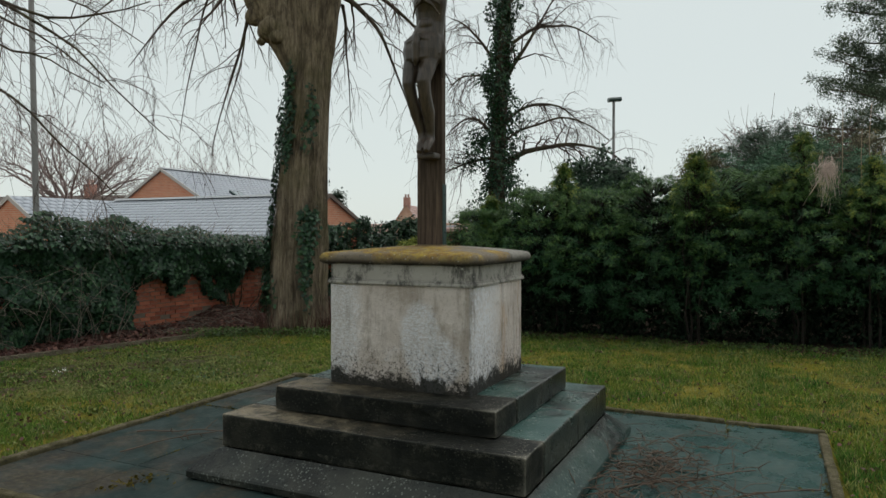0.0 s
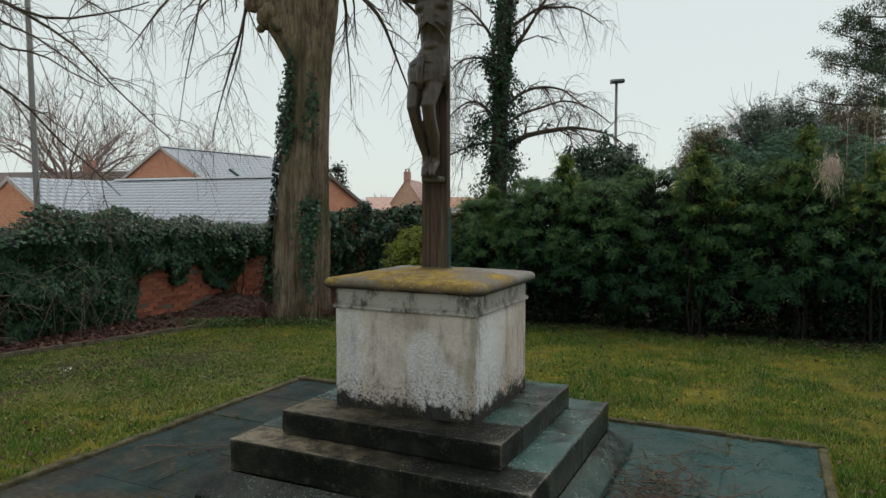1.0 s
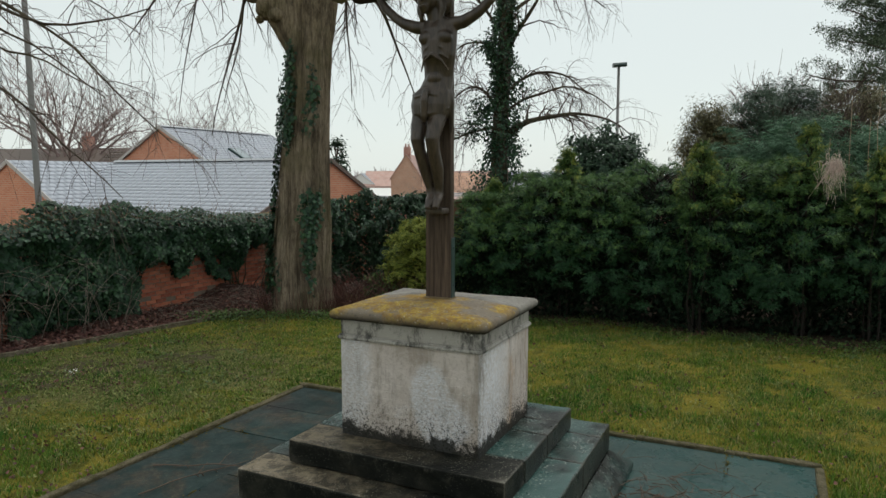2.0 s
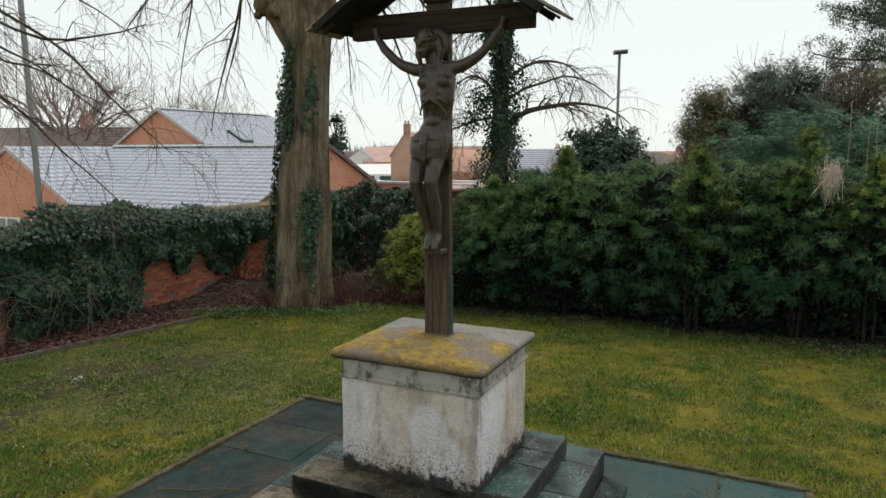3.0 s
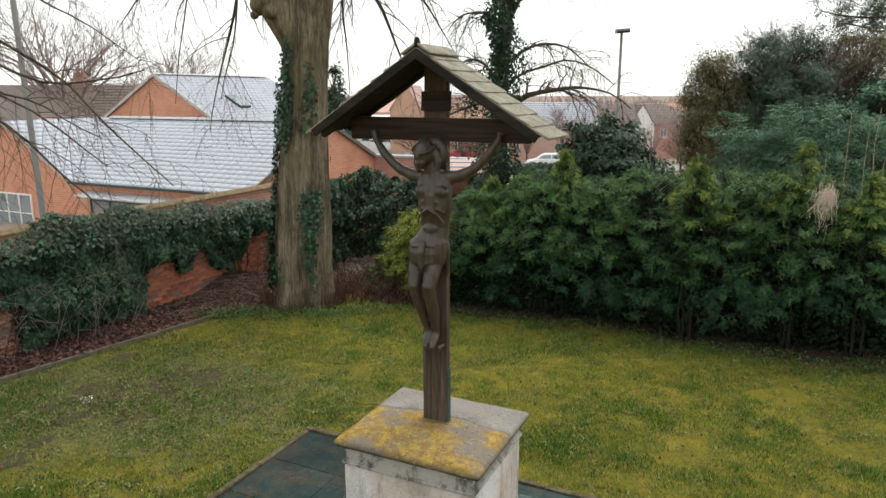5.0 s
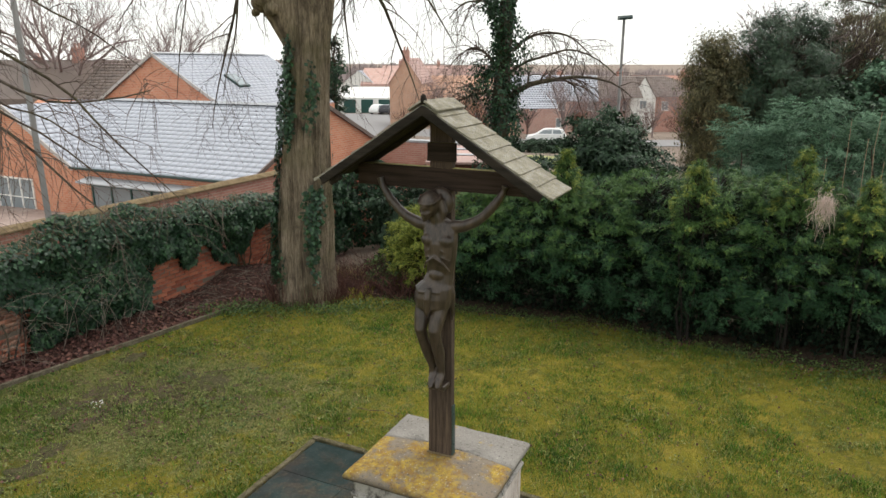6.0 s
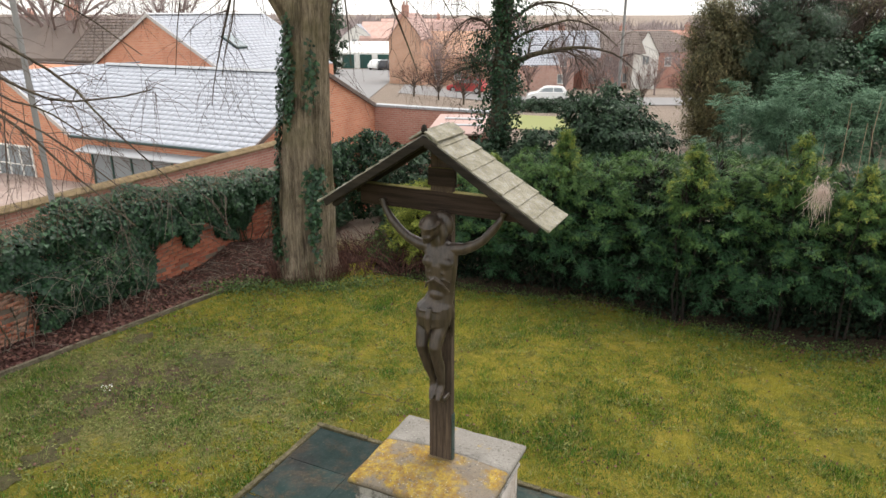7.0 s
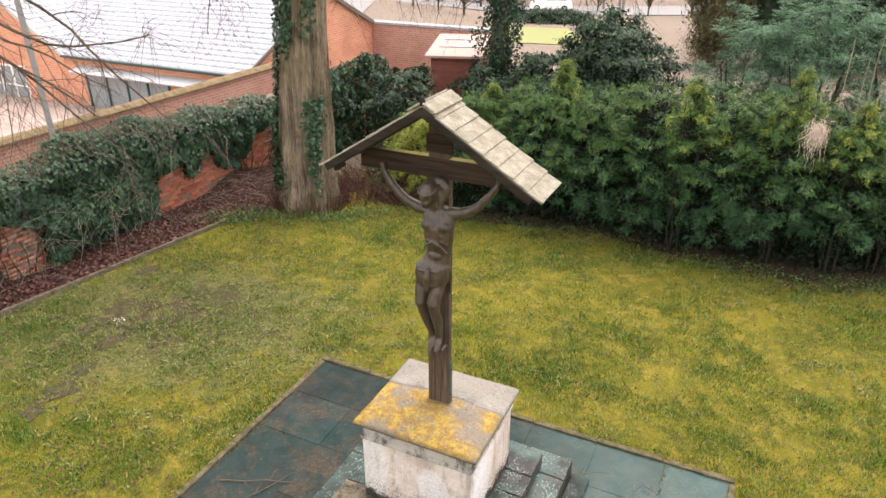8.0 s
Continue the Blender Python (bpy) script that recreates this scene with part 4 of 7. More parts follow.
        for co, no in ((y0, (0, -1, 0)), (y1, (0, 1, 0))):
            got = bmesh.ops.bisect_plane(bm, geom=bm.verts[:] + bm.edges[:] + bm.faces[:], plane_co=(0, co, 0), plane_no=no, clear_outer=True)
            edges = [e for e in got["geom_cut"] if isinstance(e, bmesh.types.BMEdge)]
            if edges:
                bmesh.ops.edgeloop_fill(bm, edges=edges)
        bm.normal_update()
        for v in bm.verts:
            v.co += v.normal * 0.004 * (noise.noise(v.co * 8) + 0.6 * noise.noise(v.co * 23))
        part("cap_slab", bm, material, top, name, True)
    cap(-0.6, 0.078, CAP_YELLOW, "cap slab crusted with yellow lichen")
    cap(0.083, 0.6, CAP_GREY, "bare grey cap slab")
    bead = stone(-0.093, 0.117, -0.045, 0.035, 1.402, 1.418, 0.006, 0.003, 0.05, 1)
    part("mortar_bead", bead, COPING, top, "pale mortar round the post foot")


# ---------------------------------------------------------------- roofed wooden cross and its figure
def build_cross():
    cross = empty("wooden_cross", FR, "tall weathered oak cross under a small shingled gable roof", "cross")
    post = stone(-0.081, 0.105, -0.032, 0.028, 1.40, 3.93, 0.006, 0.0018, 0.25, 2)
    for v in post.verts:
        v.co.x += 0.026 * max(0.0, (v.co.z - 1.8) / 2.1) * (0.105 - v.co.x) / 0.186
    part("post", post, OAK_Z, cross)
    part("crossbeam", stone(-0.622, 0.668, -0.034, 0.032, 3.405, 3.556, 0.005, 0.0018, 0.2, 4), OAK_X, cross)
    part("title_board", stone(-0.066, 0.142, -0.062, -0.033, 3.60, 3.725, 0.006, 0.003, 0.08, 6), OAK_X, cross, "small dark board above the crossbeam")
    part("foot_strap", box(0.105, 0.112, -0.026, 0.024, 1.415, 1.82, 0.002), STRAP, cross, "green-painted iron strap")
    for z in (1.5, 1.75):
        bm = lathe([(0.009, 0), (0.009, 0.004), (0.004, 0.007)], 8)
        bmesh.ops.transform(bm, matrix=pose(0.112, 0, z, 0, 90, 0), verts=bm.verts)
        part("bolt", bm, STRAP, cross)
    # roof: two boarded slopes, rafters, shingle courses, ridge piece
    ridge_u, ridge_z, run, fall = 0.022, 3.975, 0.810, 0.512
    slope = math.hypot(run, fall)
    for s in (-1, 1):
        m = pose(ridge_u, 0, ridge_z) @ pose(0, 0, 0, 0, s * math.degrees(math.atan2(fall, run)), 0)
        def put(name, bm, mat, label=""):
            bmesh.ops.transform(bm, matrix=m, verts=bm.verts)
            part(name, bm, mat, cross, label)
        def span(a, b):
            return (a, b) if s > 0 else (-b, -a)
        put("roof_board", box(*span(0.0, slope - 0.03), -0.27, 0.105, -0.026, -0.012, 0.003), OAK_Y, "dark boarded roof underside")
        put("rafter", stone(*span(0.0, slope - 0.06), -0.268, -0.225, -0.056, -0.026, 0.005, 0.003, 0.1, s + 2), OAK_BLACK, "dark front rafter")
        put("rafter", stone(*span(0.0, slope - 0.06), 0.06, 0.10, -0.056, -0.026, 0.005, 0.003, 0.1, s + 5), OAK_BLACK, "dark rear rafter")
        put("barge_board", stone(*span(0.0, slope - 0.02), -0.300, -0.276, -0.052, 0.002, 0.004, 0.003, 0.1, s + 11), OAK_BLACK, "black-stained barge board")
        put("rafter_foot", stone(*span(slope - 0.15, slope - 0.05), -0.268, -0.225, -0.084, -0.05, 0.012, 0.003, 0.06, s + 8), OAK_BLACK)
        n = 8
        pitch = (slope + 0.02) / n
        for i in range(n):
            a = i * pitch - 0.01
            bm = stone(*span(a, a + pitch * 1.25), -0.284 + rng.normal(0, 0.004), 0.128 + rng.normal(0, 0.004), -0.008, 0.008, 0.003, 0.003, 0.1, i + 3 * s)
            c = (s * a, 0, -0.006)
            bmesh.ops.rotate(bm, cent=c, matrix=Matrix.Rotation(-s * 0.07 + rng.normal(0, 0.006), 3, "Y"), verts=bm.verts)
            put("shingle", bm, SHINGLE)
    ridge = bmesh.new()
    for s in (-1, 1):
        q = box(0.0 if s > 0 else -0.11, 0.11 if s > 0 else 0.0, -0.295, 0.131, 0.012, 0.026, 0.003)
        bmesh.ops.transform(q, matrix=pose(ridge_u, 0, ridge_z + 0.012) @ pose(0, 0, 0, 0, s * 32.2, 0), verts=q.verts)
        me = bpy.data.meshes.new("tmp")
        q.to_mesh(me)
        q.free()
        ridge.from_mesh(me)
        bpy.data.meshes.remove(me)
    part("ridge_tile", ridge, SHINGLE, cross, "pale ridge capping")
    finial = lathe([(0.018, -0.02), (0.022, 0.0), (0.016, 0.03), (0.006, 0.04)], 10)
    bmesh.ops.transform(finial, matrix=pose(ridge_u, -0.275, ridge_z + 0.03), verts=finial.verts)
    part("finial", finial, OAK_Y, cross)


def build_statue():
    """The carved figure on the cross: one plain, softened mesh."""
    bm = bmesh.new()
    def loft(rings, sides=14):
        loops = [[bm.verts.new((cu + ru * math.cos(2 * math.pi * i / sides), cv + rv * math.sin(2 * math.pi * i / sides), z)) for i in range(sides)] for z, cu, cv, ru, rv in rings]
        for a, b in zip(loops, loops[1:]):
            for i in range(sides):
                bm.faces.new((a[i], a[(i + 1) % sides], b[(i + 1) % sides], b[i]))
        bm.faces.new(loops[0][::-1])
        bm.faces.new(loops[-1])
    def limb(points, radii, sides=10):
        v, f = tubes([(points, radii)], sides)
        vs = [bm.verts.new(p) for p in v]
        for q in f:
            bm.faces.new([vs[i] for i in q])
        bm.faces.new(vs[:sides][::-1])
        bm.faces.new(vs[-sides:])
    def ball(c, r):
        bmesh.ops.create_icosphere(bm, subdivisions=3, radius=1.0, matrix=Matrix.LocRotScale(c, None, r))
    loft([(3.228, 0.055, -0.090, 0.045, 0.045), (3.20, 0.055, -0.092, 0.112, 0.058), (3.15, 0.056, -0.100, 0.126, 0.078), (3.07, 0.060, -0.110, 0.121, 0.092), (2.98, 0.060, -0.112, 0.114, 0.088), (2.92, 0.058, -0.102, 0.104, 0.070), (2.85, 0.052, -0.095, 0.099, 0.062), (2.79, 0.035, -0.100, 0.112, 0.074), (2.73, 0.012, -0.110, 0.126, 0.086), (2.64, 0.008, -0.115, 0.118, 0.084)])
    # chest, rib arch and belly
    ball((0.000, -0.160, 3.09), (0.058, 0.042, 0.046))
    ball((0.115, -0.158, 3.09), (0.058, 0.042, 0.046))
    limb([(-0.040, -0.165, 2.885), (-0.005, -0.198, 2.945), (0.055, -0.212, 2.985), (0.115, -0.196, 2.945), (0.150, -0.160, 2.885)], [0.007, 0.010, 0.011, 0.010, 0.007], 8)
    for z, w in ((3.030, 0.092), (2.985, 0.096)):
        for e in (-1, 1):
            limb([(0.058 + e * 0.045, -0.200, z), (0.058 + e * w, -0.165, z - 0.030)], [0.003, 0.003], 6)
    ball((0.045, -0.148, 2.845), (0.055, 0.028, 0.038))
    # wrapped cloth at the hips: swags gathered to a hanging knot
    loft([(2.785, 0.030, -0.102, 0.112, 0.078), (2.75, 0.014, -0.110, 0.134, 0.098), (2.68, 0.006, -0.118, 0.137, 0.104), (2.62, 0.006, -0.122, 0.126, 0.098), (2.598, 0.006, -0.122, 0.116, 0.088)])
    for k in range(3):
        z = 2.755 - 0.052 * k
        limb([(-0.128, -0.135, z), (-0.070, -0.198, z - 0.030), (0.010, -0.222, z - 0.018 - 0.012 * k)], [0.003, 0.0055, 0.004], 6)
        limb([(0.142, -0.130, z + 0.004), (0.085, -0.194, z - 0.022), (0.030, -0.222, z - 0.012 - 0.012 * k)], [0.003, 0.0055, 0.004], 6)
    limb([(0.020, -0.222, 2.765), (0.018, -0.240, 2.70), (0.012, -0.232, 2.60), (0.010, -0.220, 2.565)], [0.020, 0.026, 0.022, 0.012], 8)
    limb([(0.128, -0.10, 2.78), (0.138, -0.09, 2.70), (0.134, -0.08, 2.60), (0.128, -0.07, 2.50)], [0.018, 0.022, 0.018, 0.010], 8)
    # legs, held together and bent, and the feet on their block
    limb([(-0.058, -0.118, 2.64), (-0.057, -0.165, 2.54), (-0.052, -0.198, 2.455), (-0.044, -0.178, 2.38), (-0.030, -0.140, 2.28), (-0.006, -0.108, 2.15), (0.000, -0.105, 2.09)], [0.062, 0.055, 0.045, 0.040, 0.041, 0.027, 0.026])
    limb([(0.066, -0.118, 2.64), (0.060, -0.170, 2.54), (0.056, -0.205, 2.460), (0.058, -0.185, 2.38), (0.062, -0.145, 2.28), (0.060, -0.110, 2.15), (0.058, -0.105, 2.09)], [0.062, 0.056, 0.047, 0.042, 0.043, 0.029, 0.027])
    limb([(0.000, -0.095, 2.11), (0.004, -0.140, 2.065), (0.012, -0.180, 2.015)], [0.030, 0.030, 0.020], 8)
    limb([(0.058, -0.095, 2.115), (0.062, -0.145, 2.070), (0.066, -0.185, 2.020)], [0.030, 0.030, 0.020], 8)
    bmesh.ops.create_cube(bm, size=1.0, matrix=Matrix.LocRotScale((0.03, -0.075, 2.0), None, (0.13, 0.11, 0.04)))
    # arms raised to the beam
    limb([(-0.030, -0.092, 3.175), (-0.11, -0.09, 3.180), (-0.205, -0.086, 3.215), (-0.265, -0.082, 3.255), (-0.345, -0.072, 3.325), (-0.410, -0.060, 3.41), (-0.430, -0.052, 3.465)], [0.046, 0.042, 0.035, 0.031, 0.030, 0.022, 0.028])
    limb([(0.140, -0.092, 3.180), (0.22, -0.09, 3.188), (0.305, -0.086, 3.228), (0.360, -0.080, 3.270), (0.425, -0.070, 3.345), (0.475, -0.060, 3.42), (0.490, -0.052, 3.470)], [0.046, 0.042, 0.035, 0.031, 0.030, 0.022, 0.028])
    # head bowed forward under a wreath, with the mass of hair behind
    limb([(0.045, -0.100, 3.18), (0.018, -0.120, 3.27)], [0.052, 0.046])
    ball((0.000, -0.150, 3.335), (0.064, 0.080, 0.090))
    limb([(0.000 + 0.068 * math.cos(a), -0.150 + 0.082 * math.sin(a), 3.368 + 0.030 * math.sin(a)) for a in np.linspace(0, 2 * math.pi, 13)], [0.013] * 13, 6)
    limb([(-0.004, -0.232, 3.338), (-0.004, -0.236, 3.312)], [0.008, 0.013], 6)
    limb([(-0.002, -0.205, 3.285), (0.004, -0.200, 3.235)], [0.038, 0.018], 8)
    limb([(0.062, -0.120, 3.36), (0.085, -0.120, 3.28), (0.075, -0.130, 3.20)], [0.030, 0.030, 0.016], 8)
    limb([(-0.058, -0.120, 3.35), (-0.066, -0.125, 3.27), (-0.050, -0.130, 3.21)], [0.024, 0.024, 0.014], 8)
    ball((0.045, -0.070, 3.335), (0.095, 0.050, 0.100))
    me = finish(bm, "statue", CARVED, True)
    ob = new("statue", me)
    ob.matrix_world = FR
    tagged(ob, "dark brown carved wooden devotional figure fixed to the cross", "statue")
    r = ob.modifiers.new("remesh", "REMESH")
    r.mode, r.voxel_size, r.use_smooth_shade = "VOXEL", 0.006, True
    s = ob.modifiers.new("smooth", "SMOOTH")
    s.iterations, s.factor = 5, 0.5


build_monument()
build_cross()
build_statue()


# ---------------------------------------------------------------- shrubs and hedge
def shrub(name, x, y, rx, ry, h, leaf, label, category, r, clumps=70, per=36, size=0.17, group="", skirt=0.12, point=0.0, shape=SPRAY, faces=SPRAY_F, stem=BARK_DARK, fill=1.0):
    """An evergreen shrub: a few stems and a crown of sprays gathered in uneven clumps."""
    z0 = gz(x, y)
    top = empty(name, pose(x, y, z0), label, category, group)
    lines = []
    for _ in range(6):
        a = r.uniform(0, 2 * np.pi)
        lines.append((bent((0.12 * math.cos(a), 0.12 * math.sin(a), -0.1), (0.6 * rx * math.cos(a), 0.6 * ry * math.sin(a), h * r.uniform(0.55, 0.85)), -0.05, 6, 0.04, r), np.linspace(0.045, 0.012, 6)))
    lines += twigs_from(lines, r, 8, 0.5, 0.1)
    v, f = tubes(lines, 5)
    part("stem_work", mesh_np("stem_work", v, f, stem, True), stem, top)
    pos, out, tips = [], [], []
    flat = shape is SPRAY
    for _ in range(clumps):
        # each clump is one branch pad: sprays fan out from a short bough that arches outwards
        a, zc = r.uniform(0, 2 * np.pi), skirt + (1 - skirt) * r.random() ** 0.8
        taper = (1 - point) * math.sqrt(max(0.03, 1 - max(0, (zc - 0.45) / 0.6) ** 2)) + point * max(0.05, 1.05 - zc)
        k = r.uniform(0.50, 1.0) * taper
        c = np.array([rx * k * math.cos(a), ry * k * math.sin(a), h * zc * r.uniform(0.92, 1.05)])
        o = np.array([math.cos(a) / rx, math.sin(a) / ry, 1.1 * max(-0.1, zc - 0.45)])
        o /= np.linalg.norm(o)
        lat = np.cross(o, (0, 0, 1.0))
        lat /= np.linalg.norm(lat) + 1e-9
        size_b = r.uniform(0.22, 0.48) * (0.65 + 0.35 * rx)
        t = r.random(per)
        w = r.normal(0, 0.30, per) * (1.05 - 0.6 * t)
        q = c + o * (t * size_b)[:, None] + lat * (w * size_b)[:, None] + r.normal(0, 0.045 * (0.6 + 0.4 * rx), (per, 3))
        q[:, 2] -= 0.30 * size_b * (t ** 2 + w ** 2) - 0.05
        pos.append(q)
        out.append(o * 0.25 + np.array([0, 0, 1.0]) + r.normal(0, 0.35, (per, 3)) if flat else o * 0.9 + np.array([0, 0, 0.55]) + r.normal(0, 0.45, (per, 3)))
        tips.append(o + lat * (w * 1.6)[:, None] + np.array([0, 0, -0.22]) + r.normal(0, 0.25, (per, 3)))
    n = int(clumps * per * 0.28 * fill)
    a, k, zc = r.uniform(0, 2 * np.pi, n), np.sqrt(r.random(n)) * 0.85, r.uniform(skirt * 0.6, 0.88, n)
    taper = (1 - point) * np.sqrt(np.clip(1 - np.clip((zc - 0.45) / 0.6, 0, 1) ** 2, 0.03, 1)) + point * np.clip(1.05 - zc, 0.05, 1)
    pos.append(np.stack([rx * k * taper * np.cos(a), ry * k * taper * np.sin(a), h * zc], -1))
    out.append(r.normal(0, 1, (n, 3)) + np.stack([np.cos(a), np.sin(a), 0.3 * np.ones(n)], -1))
    tips.append(r.normal(0, 1, (n, 3)) + np.stack([np.cos(a), np.sin(a), -0.2 * np.ones(n)], -1))
    pos, out, tips = np.concatenate(pos), np.concatenate(out), np.concatenate(tips)
    pos[:, 2] = np.maximum(pos[:, 2], 0.05)
    part("crown", leaves("crown", pos, out, size, leaf, r, shape, 0.35, faces, tips if flat else None), leaf, top)
    return top


def yew(name, x, y, rx, ry, h, leaf, tip_leaf, label, category, r, boughs=95, per=62, size=0.11, group="", skirt=0.2, cone=False, gold=0.35):
    """A yew: boughs in flat, arching, overlapping pads with dark gaps between, fresh growth at the upper tips."""
    z0 = gz(x, y)
    top = empty(name, pose(x, y, z0), label, category, group)
    lines = [(bent((0.1 * math.cos(a), 0.1 * math.sin(a), -0.1), (0.35 * rx * math.cos(a), 0.35 * ry * math.sin(a), h * r.uniform(0.6, 0.9)), -0.04, 6, 0.03, r), np.linspace(0.024, 0.008, 6)) for a in r.uniform(0, 2 * np.pi, 4)]
    pos, out, tips, young = [], [], [], []
    for _ in range(boughs):
        a, zc = r.uniform(0, 2 * np.pi), skirt + (1 - skirt) * r.random() ** 0.85
        if zc < 0.40 and noise.noise((1.9 * math.cos(a) + x, 1.9 * math.sin(a) + y, 2.0)) > (-0.1 if zc < 0.27 else 0.05):
            continue
        if math.sin(a) > 0.45 and zc < 0.8 and r.random() < 0.7:
            continue
        taper = max(0.10, (1.04 - zc) / (1.04 - skirt)) if cone else math.sqrt(max(0.05, 1 - max(0, (zc - 0.4) / 0.66) ** 2))
        o = np.array([math.cos(a) * rx, math.sin(a) * ry, 0.0])
        o /= np.linalg.norm(o)
        lat = np.array([-o[1], o[0], 0.0])
        reach = taper * r.uniform(0.62, 1.12)
        size_b = r.uniform(0.16, 0.52) * (0.5 + 0.5 * rx) * (0.55 + 0.45 * taper)
        tip = np.array([rx * reach * math.cos(a), ry * reach * math.sin(a), h * zc])
        c = tip - o * size_b
        t = r.random(per) ** 0.75
        w = r.normal(0, 0.24, per) * (1.12 - 0.75 * t)
        rise = 0.35 if cone else 0.30 * max(0.0, zc - 0.35)
        q = c + o * (t * size_b)[:, None] + lat * (w * size_b)[:, None]
        q[:, 2] += size_b * ((rise + 0.12) * t - 0.26 * t ** 2.6 - 0.25 * np.abs(w) ** 1.6) + r.normal(0, 0.028, per)
        lines.append((bent(c * np.array([0.5, 0.5, 1]) - np.array([0, 0, 0.15]), c + o * size_b * 0.7 + np.array([0, 0, rise * size_b * 0.5]), -0.03, 5, 0.02, r), np.linspace(0.016, 0.004, 5)))
        pos.append(q)
        out.append(o * (0.35 + 0.4 * t)[:, None] + np.array([0, 0, 0.9]) + r.normal(0, 0.55, (per, 3)))
        tips.append(o + lat * (w * 2.0)[:, None] + np.array([0, 0, -0.15]) + r.normal(0, 0.62, (per, 3)))
        young.append(t + 0.5 * np.abs(w) + r.normal(0, 0.06, per) > 1.22 - (gold + 0.10) * np.clip((zc - 0.25) / 0.75, 0, 1) - 0.12 * r.random())
    n = int(boughs * per * 0.22)
    a, k, zc = r.uniform(0, 2 * np.pi, n), np.sqrt(r.random(n)) * 0.62, r.uniform(0.22, 0.86, n)
    taper = np.sqrt(np.clip(1 - np.clip((zc - 0.4) / 0.66, 0, 1) ** 2, 0.05, 1)) * (0.4 if cone else 1.0)
    pos.append(np.stack([rx * k * taper * np.cos(a), ry * k * taper * np.sin(a), h * zc], -1))
    out.append(r.normal(0, 1, (n, 3)))
    tips.append(r.normal(0, 1, (n, 3)) + np.stack([np.cos(a), np.sin(a), -0.2 * np.ones(n)], -1))
    # the dense dead middle and back of the bush, down to the ground, coloured dark for shade
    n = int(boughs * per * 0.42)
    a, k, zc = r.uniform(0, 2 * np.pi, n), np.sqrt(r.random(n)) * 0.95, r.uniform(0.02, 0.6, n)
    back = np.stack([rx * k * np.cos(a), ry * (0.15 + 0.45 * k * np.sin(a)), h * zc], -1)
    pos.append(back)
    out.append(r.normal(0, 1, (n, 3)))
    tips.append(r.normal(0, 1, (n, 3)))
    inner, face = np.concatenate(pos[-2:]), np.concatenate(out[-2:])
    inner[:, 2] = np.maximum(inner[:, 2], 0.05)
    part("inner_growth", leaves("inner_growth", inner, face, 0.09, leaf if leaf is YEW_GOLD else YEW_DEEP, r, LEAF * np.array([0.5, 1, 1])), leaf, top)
    pos, out, tips, young = np.concatenate(pos[:-2]), np.concatenate(out[:-2]), np.concatenate(tips[:-2]), np.concatenate(young)
    pos[:, 2] = np.maximum(pos[:, 2], 0.05)
    v, f = tubes(lines, 4)
    tagged(part("stem_work", mesh_np("stem_work", v, f, BARK_SHADE, True), BARK_SHADE, top), kind="stuff")
    old = ~young
    part("crown", leaves("crown", pos[old], out[old], size, leaf, r, SPRAY, 0.35, SPRAY_F, tips[old]), leaf, top)
    if young.any():
        part("young_growth", leaves("young_growth", pos[young], out[young], size * 0.95, tip_leaf, r, SPRAY, 0.35, SPRAY_F, tips[young]), tip_leaf, top, "lighter yellow-green young growth")


def build_hedge():
    r = np.random.default_rng(21)
    spec = [(-0.35, 13.9, 0.95, 0.9, 1.75, YEW_GOLD), (0.75, 13.1, 1.0, 1.1, 2.25, YEW), (1.75, 12.55, 1.0, 1.2, 2.6, YEW), (2.75, 12.2, 1.0, 1.25, 2.55, YEW),
            (3.55, 11.7, 1.0, 1.2, 2.7, YEW), (4.45, 11.2, 1.0, 1.25, 2.75, YEW), (5.35, 10.7, 1.0, 1.3, 2.7, YEW), (6.3, 10.5, 1.05, 1.3, 2.6, YEW), (7.4, 10.4, 1.1, 1.3, 2.6, YEW), (8.6, 10.2, 1.2, 1.3, 2.5, YEW)]
    skirts = (0.11, 0.16, 0.24, 0.25, 0.11, 0.12, 0.25, 0.28, 0.20, 0.20)
    for (x, y, rx, ry, h, leaf), skirt in zip(spec, skirts):
        gold = leaf is YEW_GOLD
        yew("yew_shrub", x, y, rx, ry, h, leaf, YEW_GOLD if gold else YEW_TIP, "low golden evergreen shrub in front of the wall" if gold else "dense dark green yew shrub grown into a hedge", "shrub", r, 330, 36, 0.098, "yew hedge along the lawn", skirt, gold=0.60)
    # gold-tipped leaders that stand above the hedge
    for x, y, h in ((2.15, 12.35, 2.85), (5.35, 10.3, 3.05), (6.9, 9.9, 2.75), (3.95, 10.8, 2.85), (0.9, 13.0, 2.35), (6.15, 9.9, 2.60)):
        yew("conifer_sapling", x, y, 0.66, 0.62, h + 0.12, YEW_TIP, YEW_GOLD, "young yellow-green conifer rising through the hedge", "conifer", r, 60, 44, 0.088, "saplings in the hedge", 0.62, True, 0.27)


def build_hedge_bed():
    xs = np.linspace(-1.5, 9.5, 50)
    v = []
    for x in xs:
        for k, d in enumerate((0.30, 0.6, 1.2, 6.0)):
            y = float(hedge_front(x)) + d + (0.10 * noise.noise((x * 2.1, 0, 3)) if k == 0 else 0)
            v.append((x, y, gz(x, y) + (0.004 if k == 0 else 0.035) + 0.012 * noise.noise((x * 4, y * 4, 0))))
    i, j = np.meshgrid(np.arange(49), np.arange(3), indexing="ij")
    a = (i * 4 + j).ravel()
    tagged(new("hedge_bed", mesh_np("hedge_bed", v, np.stack([a, a + 4, a + 5, a + 1], -1), SOIL_DARK, True)), "bare soil with litter under the hedge, coloured dark as its shade", "soil", kind="structure")


